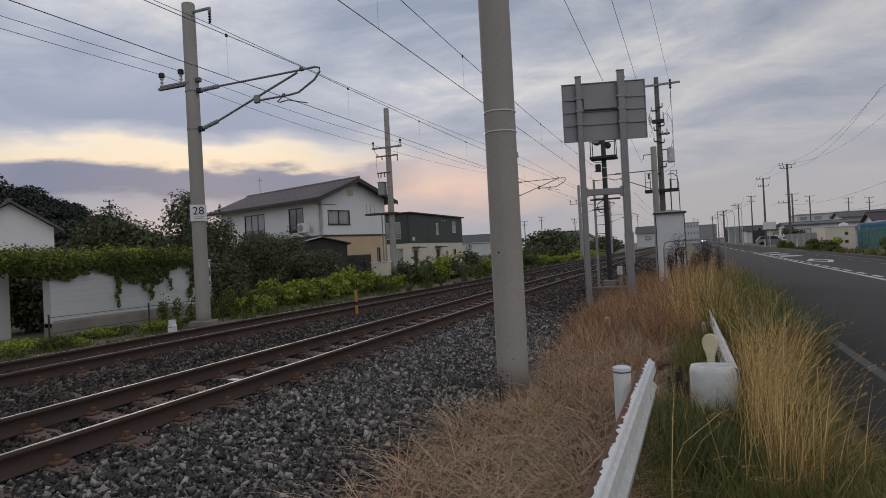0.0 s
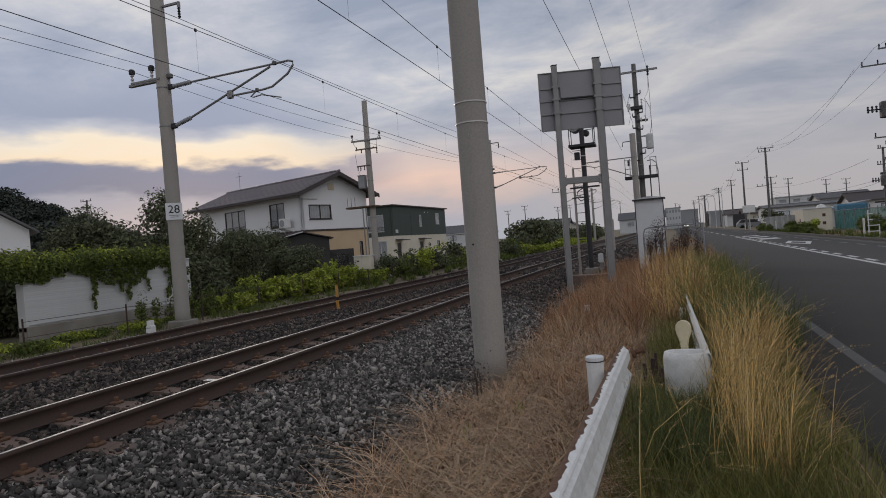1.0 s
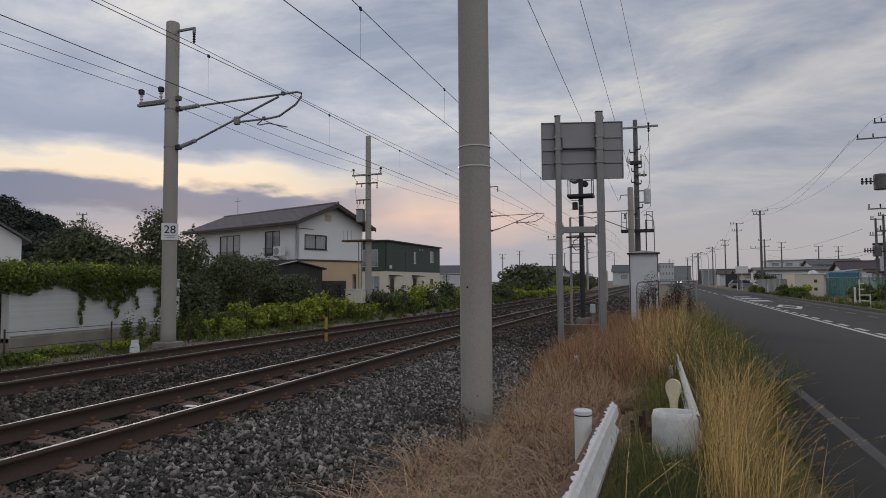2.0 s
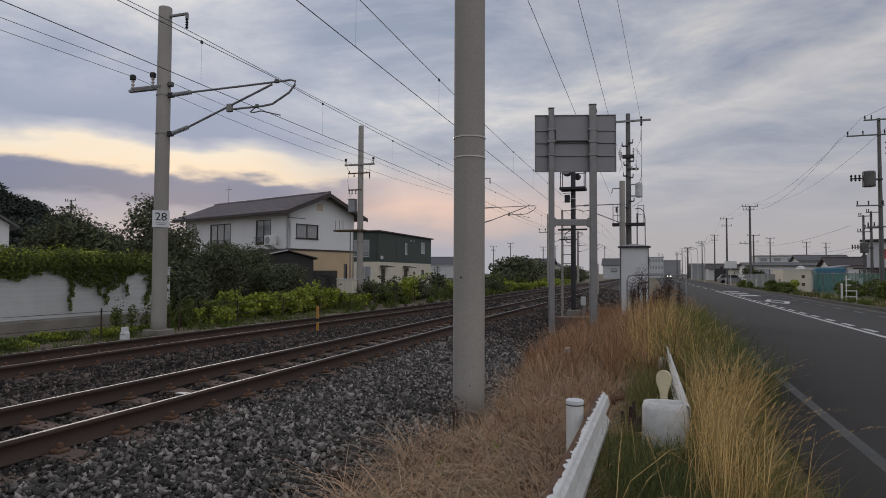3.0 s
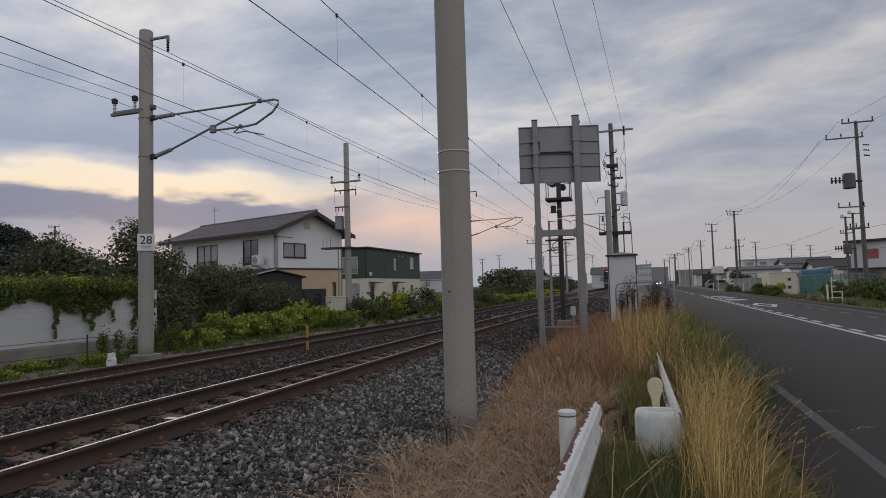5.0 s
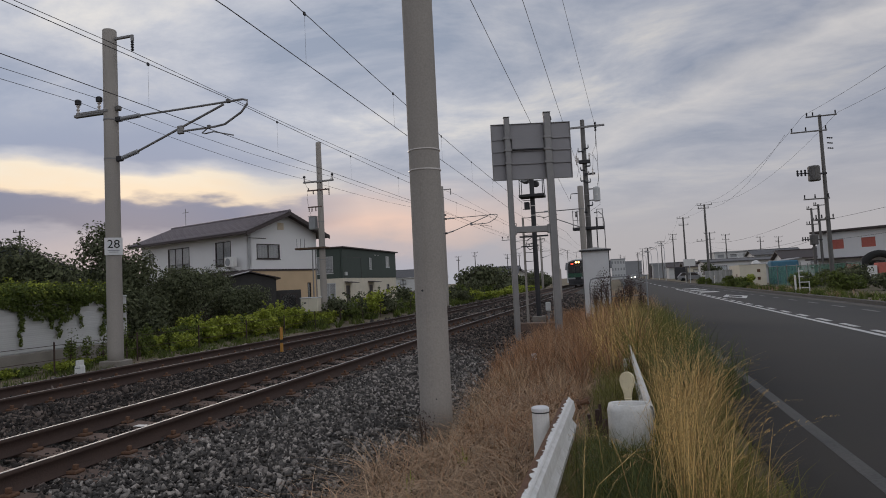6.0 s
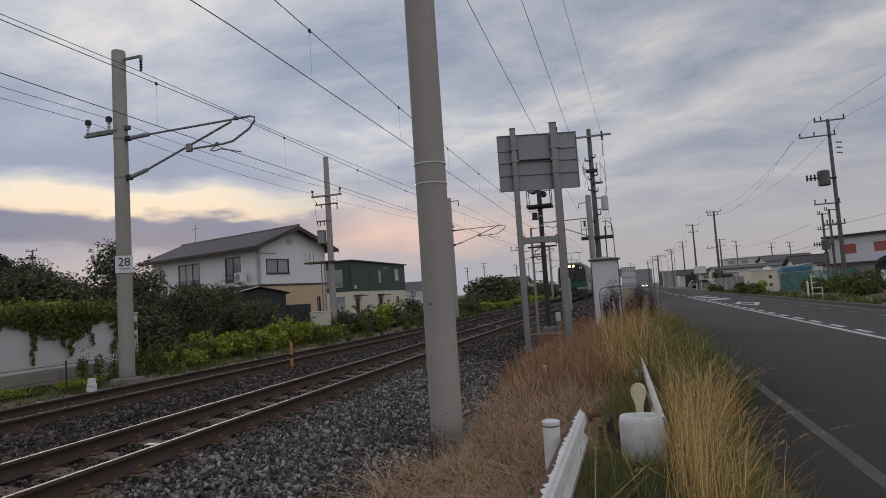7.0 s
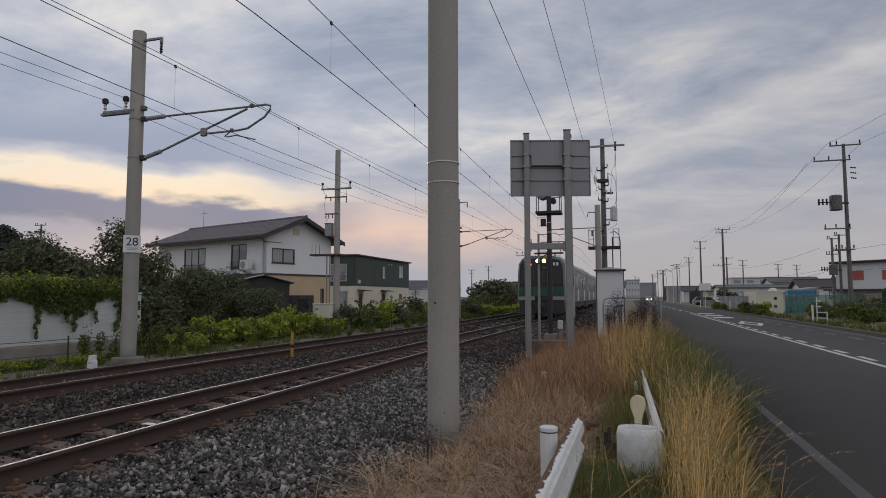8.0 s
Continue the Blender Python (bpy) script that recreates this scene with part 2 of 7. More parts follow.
M = dict(
    soil=mat("soil", (0.20, 0.15, 0.105), 0.95, var=0.35, scale=0.6, fine=30, bump=0.6, tint=(0.07, 0.09, 0.035), dist=0.03),
    ballast=mat("ballast_bed", (0.06, 0.055, 0.05), 0.95, var=0.4, scale=3, fine=28, bump=1.0, tint=(0.06, 0.055, 0.05), dist=0.04),
    stone=mat("ballast_stone", (0.130, 0.118, 0.107), 0.7, var=0.45, scale=9, fine=90, bump=0.5, tint=(0.07, 0.062, 0.055), rnd=0.85),
    stone_dark=mat("rusty_ballast_stone", (0.052, 0.042, 0.036), 0.9, var=0.3, scale=14, fine=90, bump=0.4, tint=(0.05, 0.036, 0.029), rnd=0.82),
    asphalt=mat("asphalt", (0.054, 0.050, 0.046), 0.9, var=0.22, scale=0.5, fine=140, bump=0.35, tint=(0.040, 0.040, 0.042), dist=0.006),
    line=mat("road_paint", (0.62, 0.62, 0.60), 0.8, var=0.3, scale=5, fine=60, bump=0.2, tint=(0.30, 0.30, 0.30)),
    rail_head=mat("rail_head_steel", (0.29, 0.28, 0.27), 0.42, 0.85, var=0.15, scale=5, fine=60, bump=0.05),
    rail_dull=mat("dull_rail_head", (0.16, 0.145, 0.135), 0.6, 0.6, var=0.2, scale=5, fine=60, bump=0.05),
    rust=mat("rail_rust", (0.066, 0.041, 0.032), 0.85, 0.1, var=0.35, scale=6, fine=70, bump=0.3, tint=(0.055, 0.036, 0.03)),
    sleeper=mat("sleeper_concrete", (0.17, 0.115, 0.09), 0.9, var=0.35, scale=4, fine=60, bump=0.3, tint=(0.10, 0.07, 0.055)),
    concrete=mat("pole_concrete", (0.345, 0.32, 0.29), 0.85, var=0.22, scale=1.1, fine=45, bump=0.2, tint=(0.25, 0.232, 0.21)),
    galv=mat("galvanised_steel", (0.275, 0.27, 0.268), 0.55, 0.5, var=0.15, scale=4, fine=50, bump=0.05),
    panel=mat("sign_back_aluminium", (0.27, 0.265, 0.275), 0.5, 0.5, var=0.08, scale=2, fine=40, bump=0.05),
    dark=mat("dark_steel", (0.045, 0.045, 0.05), 0.6, 0.3, var=0.2, scale=5, fine=50, bump=0.05),
    wire=mat("copper_wire", (0.05, 0.045, 0.045), 0.6, 0.5, var=0.1, bump=0),
    porcelain=mat("porcelain", (0.62, 0.58, 0.55), 0.25, var=0.05, bump=0),
    brown_porcelain=mat("brown_porcelain", (0.12, 0.07, 0.055), 0.3, var=0.1, bump=0),
    stucco=mat("white_stucco", (0.74, 0.74, 0.74), 0.9, var=0.08, scale=1.2, fine=90, bump=0.15, tint=(0.62, 0.62, 0.61)),
    tan=mat("tan_siding", (0.56, 0.42, 0.27), 0.9, var=0.1, scale=1.2, fine=60, bump=0.15),
    roof=mat("roof_tile", (0.15, 0.125, 0.135), 0.45, var=0.2, scale=3, fine=30, bump=0.1, rnd=0.12),
    fascia=mat("dark_brown_fascia", (0.055, 0.042, 0.04), 0.6, var=0.15, bump=0.05),
    frame_br=mat("bronze_aluminium", (0.06, 0.05, 0.048), 0.4, 0.5, var=0.1, bump=0),
    curtain=mat("curtain", (0.42, 0.41, 0.40), 0.9, var=0.1, scale=3, fine=20, bump=0.2),
    dkgreen=mat("dark_green_siding", (0.050, 0.068, 0.058), 0.7, var=0.1, scale=1, fine=50, bump=0.1),
    cream=mat("cream_wall", (0.66, 0.61, 0.50), 0.9, var=0.1, scale=1.5, fine=60, bump=0.1),
    shed=mat("dark_shed_boards", (0.045, 0.043, 0.042), 0.8, var=0.25, scale=3, fine=40, bump=0.2),
    block=mat("white_wall_panel", (0.56, 0.56, 0.555), 0.85, var=0.12, scale=1.2, fine=60, bump=0.1, tint=(0.44, 0.44, 0.42), rnd=0.05),
    footing=mat("concrete_footing", (0.26, 0.24, 0.21), 0.95, var=0.3, scale=1.8, fine=50, bump=0.3, tint=(0.15, 0.13, 0.11)),
    cab=mat("white_cabinet_paint", (0.70, 0.71, 0.72), 0.45, var=0.07, scale=3, fine=50, bump=0.04),
    white=mat("white_plastic", (0.72, 0.72, 0.70), 0.5, var=0.12, scale=9, fine=60, bump=0.08, tint=(0.48, 0.46, 0.42)),
    bucket=mat("dirty_white_enamel", (0.68, 0.68, 0.66), 0.6, var=0.2, scale=10, fine=60, bump=0.1, tint=(0.40, 0.38, 0.34)),
    rustedge=mat("rusted_edge", (0.16, 0.085, 0.05), 0.9, var=0.4, scale=20, fine=90, bump=0.4),
    cream_pl=mat("yellowed_plastic", (0.70, 0.62, 0.42), 0.5, var=0.15, scale=9, fine=60, bump=0.1),
    wood=mat("rotten_wood", (0.13, 0.085, 0.055), 0.95, var=0.4, scale=9, fine=50, bump=0.5),
    yellow=mat("yellow_orange_paint", (0.48, 0.24, 0.045), 0.6, var=0.2, scale=9, bump=0.1),
    leaf=mat("leaf_dark", (0.125, 0.14, 0.075), 0.7, var=0.3, scale=0.6, fine=6, bump=0, tint=(0.08, 0.086, 0.058), spec=0.2, rnd=0.6, thin=0.3),
    leaf2=mat("leaf_bright", (0.34, 0.38, 0.06), 0.6, var=0.3, scale=0.8, fine=6, bump=0, tint=(0.17, 0.23, 0.04), spec=0.25, rnd=0.55, thin=0.4),
    leaf3=mat("leaf_hedge", (0.13, 0.16, 0.038), 0.65, var=0.3, scale=0.8, fine=6, bump=0, tint=(0.07, 0.105, 0.028), spec=0.25, rnd=0.55, thin=0.35),
    bark=mat("bark", (0.085, 0.06, 0.045), 0.95, var=0.3, scale=4, fine=30, bump=0.5),
    straw=mat("dry_straw", (0.40, 0.285, 0.178), 0.8, var=0.25, scale=1.2, fine=10, bump=0, tint=(0.34, 0.22, 0.14), rnd=0.6),
    straw_red=mat("reddish_dry_grass", (0.37, 0.205, 0.105), 0.8, var=0.25, scale=1.2, fine=10, bump=0, tint=(0.32, 0.18, 0.105), rnd=0.6),
    tallgrass=mat("golden_tall_grass", (0.58, 0.41, 0.17), 0.75, var=0.2, scale=1.5, fine=10, bump=0, tint=(0.42, 0.25, 0.095), rnd=0.65, thin=0.25),
    grass=mat("green_grass", (0.19, 0.18, 0.048), 0.7, var=0.3, scale=1.5, fine=10, bump=0, tint=(0.12, 0.125, 0.032), rnd=0.5, thin=0.3),
    hill=mat("far_wood", (0.036, 0.046, 0.034), 0.9, var=0.3, scale=0.05, fine=1, bump=0, rnd=0.3),
    tr_black=mat("train_black_front", (0.016, 0.018, 0.02), 0.25, var=0.1, bump=0),
    tr_green=mat("train_green_band", (0.014, 0.075, 0.042), 0.35, var=0.08, bump=0),
    tr_steel=mat("stainless_steel", (0.22, 0.222, 0.225), 0.55, 0.4, var=0.08, scale=2, fine=30, bump=0.03),
    roof_grey=mat("grey_roof_tile", (0.115, 0.115, 0.12), 0.7, var=0.2, scale=2, bump=0.1),
    grey=mat("grey_paint", (0.30, 0.31, 0.32), 0.7, var=0.15, bump=0.05),
    ltgrey=mat("light_grey_paint", (0.56, 0.57, 0.57), 0.7, var=0.12, scale=2, bump=0.05),
    red=mat("red_shutter", (0.52, 0.15, 0.115), 0.7, var=0.12, bump=0.05),
    blue=mat("blue_sheet", (0.06, 0.18, 0.27), 0.7, var=0.2, scale=2, bump=0.1),
    tyre=mat("black_rubber", (0.02, 0.02, 0.02), 0.85, var=0.2, bump=0.1),
    lampglow=mat("headlight_glow", (1, 0.9, 0.7), 0.3, var=0, bump=0, glow=(1.0, 0.52, 0.13, 7)),
    carglow=mat("car_lamp_glow", (1, 1, 0.95), 0.3, var=0, bump=0, glow=(1.0, 0.92, 0.8, 8)),
    redglow=mat("red_lamp_glow", (1, 0.1, 0.05), 0.3, var=0, bump=0, glow=(1.0, 0.10, 0.04, 2.0)),
)


def glass_mat():
    m = bpy.data.materials.new("window_glass")
    m.use_nodes = True
    b = m.node_tree.nodes["Principled BSDF"]
    b.inputs["Base Color"].default_value = (0.9, 0.93, 0.95, 1)
    b.inputs["Roughness"].default_value = 0.04
    b.inputs["Transmission Weight"].default_value = 1.0
    b.inputs["IOR"].default_value = 1.45
    return m


M["glass"] = glass_mat()


# ---- mesh helpers ----
def put(name, bm, material, parent=None, label="", smooth=False):
    me = bpy.data.meshes.new(name)
    bm.to_mesh(me)
    bm.free()
    for mm in (material if isinstance(material, (list, tuple)) else [material]):
        me.materials.append(mm)
    if smooth:
        me.polygons.foreach_set("use_smooth", [True] * len(me.polygons))
    ob = new(name, me)
    if parent:
        ob.parent = parent
    if label:
        ob["label"] = label
    return ob


def part(name, bm, material, parent, label="", smooth=False):
    return put(name, bm, material, parent, label, smooth)


def base(name, x, y, z, rz=0, label="", category="", group="", kind=""):
    ob = new(name)
    ob.empty_display_size = 0.2
    ob.matrix_basis = pose(x, y, z, 0, 0, rz)
    return tagged(ob, label, category, group, kind)


def box(bm, x0, y0, z0, x1, y1, z1, bevel=0.0, m=None):
    r = bmesh.ops.create_cube(bm, size=1.0)
    vs = r["verts"]
    for v in vs:
        v.co = Vector((x0 + (v.co.x + 0.5) * (x1 - x0), y0 + (v.co.y + 0.5) * (y1 - y0), z0 + (v.co.z + 0.5) * (z1 - z0)))
    if bevel:
        es = list({e for v in vs for e in v.link_edges})
        r2 = bmesh.ops.bevel(bm, geom=es, offset=bevel, segments=1, affect="EDGES")
        vs = list(set(r2["verts"]))
    if m is not None:
        bmesh.ops.transform(bm, matrix=m, verts=vs)
    return bm


def B(*a, **k):
    return box(bmesh.new(), *a, **k)


def rod(bm, a, b, r0, r1=None, n=8):
    """A tapered bar from a to b."""
    a, b = Vector(a), Vector(b)
    d = b - a
    r1 = r0 if r1 is None else r1
    m = Matrix.Translation((a + b) / 2) @ d.to_track_quat("Z", "Y").to_matrix().to_4x4()
    bmesh.ops.create_cone(bm, cap_ends=True, segments=n, radius1=r0, radius2=r1, depth=d.length, matrix=m)
    return bm


def tube(bm, pts, r, n=6):
    """A bent pipe through points."""
    pts = [Vector(p) for p in pts]
    rings = []
    for i, p in enumerate(pts):
        d = (pts[min(i + 1, len(pts) - 1)] - pts[max(i - 1, 0)]).normalized()
        q = d.to_track_quat("Z", "Y")
        rings.append([bm.verts.new(p + q @ Vector((r * math.cos(2 * math.pi * k / n), r * math.sin(2 * math.pi * k / n), 0))) for k in range(n)])
    for a, b in zip(rings, rings[1:]):
        for k in range(n):
            bm.faces.new((a[k], a[(k + 1) % n], b[(k + 1) % n], b[k]))
    bm.faces.new(rings[0][::-1])
    bm.faces.new(rings[-1])
    return bm


def lathe(bm, prof, n=12, m=None):
    """A turned body from (radius, height) pairs."""
    rings = []
    for r, z in prof:
        rings.append([bm.verts.new((r * math.cos(2 * math.pi * k / n), r * math.sin(2 * math.pi * k / n), z)) for k in range(n)])
    for a, b in zip(rings, rings[1:]):
        for k in range(n):
            bm.faces.new((a[k], a[(k + 1) % n], b[(k + 1) % n], b[k]))
    bm.faces.new(rings[0][::-1])
    bm.faces.new(rings[-1])
    if m is not None:
        bmesh.ops.transform(bm, matrix=m, verts=[v for rg in rings for v in rg])
    return bm


def prism(bm, pts, axis, a, b):
    """A polygon pushed along an axis from a to b. pts are the other two coordinates in order."""
    def co(p, t):
        return {"x": (t, p[0], p[1]), "y": (p[0], t, p[1]), "z": (p[0], p[1], t)}[axis]
    lo = [bm.verts.new(co(p, a)) for p in pts]
    hi = [bm.verts.new(co(p, b)) for p in pts]
    n = len(pts)
    bm.faces.new(lo[::-1])
    bm.faces.new(hi)
    for i in range(n):
        bm.faces.new((lo[i], lo[(i + 1) % n], hi[(i + 1) % n], hi[i]))
    bmesh.ops.recalc_face_normals(bm, faces=bm.faces[:])
    return bm


def raw(name, verts, faces, material, parent=None, label="", smooth=False):
    """A joined mesh from arrays of vertices and of faces with equal corner counts."""
    me = bpy.data.meshes.new(name)
    verts = np.asarray(verts, dtype=np.float32).reshape(-1, 3)
    faces = np.asarray(faces, dtype=np.int32)
    k = faces.shape[1]
    me.vertices.add(len(verts))
    me.vertices.foreach_set("co", verts.ravel())
    me.loops.add(faces.size)
    me.loops.foreach_set("vertex_index", faces.ravel())
    me.polygons.add(len(faces))
    me.polygons.foreach_set("loop_start", np.arange(len(faces), dtype=np.int32) * k)
    if smooth:
        me.polygons.foreach_set("use_smooth", np.ones(len(faces), dtype=bool))
    me.update(calc_edges=True)
    me.materials.append(material)
    ob = new(name, me)
    if parent:
        ob.parent = parent
    if label:
        ob["label"] = label
    return ob


# ---- plan ----
RAIL_Z = 0.445
NEAR_C, FAR_C = -5.265, -8.93


def bend(y, x=NEAR_C):
    """Sideways drift of the tracks ahead; the far track leans in sooner."""
    near = np.interp(y, (18, 26, 34, 43, 70), (0.0, 0.10, 0.18, 0.18, 0.18))
    far = np.interp(y, (7, 10, 12, 15, 18, 22, 26, 34, 43, 70), (0.0, 0.03, 0.08, 0.2, 0.33, 0.52, 0.62, 0.66, 0.66, 0.66))
    w = min(1.0, max(0.0, (NEAR_C - x) / (NEAR_C - FAR_C)))
    return float(near + (far - near) * w)


def ground_z(x, y):
    """Height of the earth sheet."""
    prof = [(-300, 0.5), (-40, 0.3), (-14, 0.15), (-12.2, 0.06), (-10.9, 0.06), (-4.2, 0.06), (-3.7, 0.03), (-2.0, -0.03), (-0.6, 0.02), (0.4, 0.06), (1.25, 0.21), (1.5, 0.20), (8.8, 0.20), (9.1, 0.28), (11, 0.34), (300, 0.5)]
    for (xa, za), (xb, zb) in zip(prof, prof[1:]):
        if xa <= x <= xb:
            z = za + (zb - za) * (x - xa) / (xb - xa)
            break
    else:
        z = 0.5
    return z


def build_ground():
    xs = [-2500, -800, -300, -120, -60, -40, -25, -18, -14, -13, -12.2, -10.9, -8, -6, -4.2, -3.7, -3, -2.5, -2, -1.5, -1, -0.6, -0.2, 0.4, 0.8, 1.25, 1.5, 4, 8.8, 9.1, 11, 14, 20, 40, 80, 300, 800, 2500]
    ys = [-400, -60, -20, -8, -4, 0, 3, 6, 9, 12, 15, 18, 22, 26, 32, 40, 55, 80, 120, 200, 400, 1000, 3000]
    v = []
    for y in ys:
        for x in xs:
            z = ground_z(x, y)
            if -2.0 <= x <= 0.8 or -40 < x < -13:
                z += 0.05 * noise.noise((x * 0.9, y * 0.7, 3))
            v.append((x, y, z))
    n = len(xs)
    f = [(j * n + i, j * n + i + 1, (j + 1) * n + i + 1, (j + 1) * n + i) for j in range(len(ys) - 1) for i in range(n - 1)]
    tagged(raw("ground", v, f, M["soil"]), "bare brown earth with weeds beside the railway", "ground", kind="structure")


def strip(name, xa, xb, ya, yb, z, material, label, curve=False, thick=0.06, step=3.0, profile=None):
    """A long bed of even section; profile is a list of (x, z)."""
    prof = profile or [(xa, z - thick), (xa, z), (xb, z), (xb, z - thick)]
    ys = np.linspace(ya, yb, max(2, int((yb - ya) / step)))
    v = [(x + (bend(y, x) if curve else 0), y, zz) for y in ys for x, zz in prof]
    n = len(prof)
    f = [(j * n + i, j * n + i + 1, (j + 1) * n + i + 1, (j + 1) * n + i) for j in range(len(ys) - 1) for i in range(n - 1)]
    return tagged(raw(name, v, f, material), label, name.split(".")[0].replace("_", " "), kind="structure")


build_ground()
road = strip("road", 1.08, 8.85, -60, 900, 0.25, M["asphalt"], "dark grey worn asphalt two-lane road", thick=0.16)
BED = [(-12.0, 0.02), (-11.3, 0.14), (-10.4, 0.235), (-7.8, 0.235), (-7.1, 0.17), (-6.4, 0.235), (-4.3, 0.225), (-3.7, 0.18), (-2.2, -0.02), (-2.0, -0.06)]
ballast = strip("ballast_bed", 0, 0, -40, 420, 0, M["ballast"], "bed of grey crushed stone under two railway tracks", curve=True, profile=BED)


FOOT = 0.174


def build_track(cx, ya, yb, name, head):
    t = base("railway_track", cx, 0, 0, label=name, category="railway track", group="railway tracks")
    ys = list(np.arange(ya, 45, 1.5)) + list(np.arange(45, yb, 8))
    sec = [(-0.061, 0), (0.061, 0), (0.061, 0.012), (0.010, 0.032), (0.010, 0.128), (0.032, 0.138), (0.032, 0.170), (-0.032, 0.170), (-0.032, 0.138), (-0.010, 0.128), (-0.010, 0.032), (-0.061, 0.012)]
    for sx in (-0.572, 0.572):
        v, f = [], []
        for y in ys:
            v += [(sx + px + bend(y, cx), y, RAIL_Z - FOOT + pz) for px, pz in sec]
        n = len(sec)
        for j in range(len(ys) - 1):
            for i in range(n):
                f.append((j * n + i, j * n + (i + 1) % n, (j + 1) * n + (i + 1) % n, (j + 1) * n + i))
        rail = raw("rail", v, f, M["rust"], t)
        v2 = [(sx + px + bend(y, cx), y, RAIL_Z - 0.0035 + pz) for y in ys for px, pz in ((-0.019, 0.0030), (-0.014, 0.005), (0.014, 0.005), (0.019, 0.0030))]
        f2 = [(j * 4 + i, j * 4 + i + 1, j * 4 + i + 5, j * 4 + i + 4) for j in range(len(ys) - 1) for i in range(3)]
        raw("rail_head", v2, f2, M[head], rail, "worn running surface")
    bm = bmesh.new()
    prism(bm, [(-1.0, 0), (1.0, 0), (1.0, 0.13), (0.8, 0.155), (0.35, 0.155), (0.2, 0.14), (-0.2, 0.14), (-0.35, 0.155), (-0.8, 0.155), (-1.0, 0.13)], "y", -0.12, 0.12)
    first = part("sleeper", bm, M["sleeper"], t)
    me = first.data
    first.location = (bend(ya, cx), ya + 0.3, RAIL_Z - FOOT - 0.155)
    for k in range(1, 140):
        y = ya + 0.3 + 0.62 * k
        s = new("sleeper", me)
        s.parent = t
        s.location = (bend(y, cx), y, RAIL_Z - FOOT - 0.155)
    # rail fastenings on the nearer sleepers
    bm = box(B(-0.05, -0.06, 0.0, 0.05, 0.06, 0.03, bevel=0.008), -0.02, -0.02, 0.03, 0.02, 0.02, 0.075, bevel=0.006)
    clip = None
    for k in range(16, 66):
        y = ya + 0.3 + 0.62 * k
        for sx in (-0.572, 0.572):
            for e in (-0.105, 0.105):
                if clip is None:
                    clip = c = part("rail_clip", bm, M["rustedge"], t)
                else:
                    c = new("rail_clip", clip.data)
                    c.parent = t
                c.location = (sx + e + bend(y, cx), y, RAIL_Z - FOOT)
    return t


build_track(NEAR_C, -12, 420, "rusty railway track on concrete sleepers with polished rails", "rail_head")
build_track(FAR_C, -12, 420, "farther railway track on ballast with dull rails", "rail_dull")


# ---- railway poles and wires ----
M["dkpole"] = mat("weathered_dark_steel", (0.145, 0.14, 0.135), 0.6, 0.4, var=0.25, scale=3, fine=40, bump=0.08)


def concrete_pole(x, y, z0, h, r0, r1, name="catenary_pole", label="", material="concrete", n=20):
    p = base(name, x, y, z0, label=label, category="utility pole" if name == "utility_pole" else "railway pole", group="poles")
    bm = lathe(bmesh.new(), [(r0, 0), (r0 * 0.95 + r1 * 0.05, h * 0.05), ((r0 + r1) / 2, h / 2), (r1, h - 0.03), (r1 * 0.93, h - 0.005), (r1 * 0.8, h)], n)
    sh = part("shaft", bm, M[material], p)
    sh.data.polygons.foreach_set("use_smooth", [len(q.vertices) == 4 for q in sh.data.polygons])
    return p


def clamp_ring(p, z, r, n="clamp_band", material=None, w=0.018):
    bm = lathe(bmesh.new(), [(r * 0.99, z - w), (r + 0.008, z - w * 0.9), (r + 0.008, z + w * 0.9), (r * 0.99, z + w)], 20)
    part(n, bm, material or M["galv"], p)


def near_pole():
    p = concrete_pole(-2.118, 7.12, -0.12, 10.2, 0.188, 0.181, label="smooth grey concrete railway pole with thin steel wire bands")
    for z in (3.47, 3.23):
        clamp_ring(p, z, 0.1865, "wire_band", M["porcelain"], w=0.008)
    part("bolt_hole", rod(bmesh.new(), (-0.045, -0.175, 1.80), (-0.046, -0.187, 1.80), 0.013), M["dark"], p)
    part("bolt_hole", rod(bmesh.new(), (0.060, -0.170, 0.55), (0.061, -0.183, 0.55), 0.008), M["dark"], p)
    # seam of the mould
    part("mould_seam", B(-0.006, -0.1895, 0.1, 0.004, -0.178, 3.1), M["concrete"], p)


near_pole()


def insulator(parent, a, b, r=0.06, ribs=10, material="grey", label="ribbed grey insulator"):
    a, b = Vector(a), Vector(b)
    d = b - a
    L = d.length
    prof = [(r * 0.5, 0)]
    for k in range(ribs):
        z = L * (k + 0.15) / ribs
        prof += [(r * 0.55, z), (r, z + L * 0.35 / ribs), (r * 0.55, z + L * 0.7 / ribs)]
    prof.append((r * 0.5, L))
    m = Matrix.Translation(a) @ d.to_track_quat("Z", "Y").to_matrix().to_4x4()
    return part("insulator", lathe(bmesh.new(), prof, 10, m), M[material], parent, label)


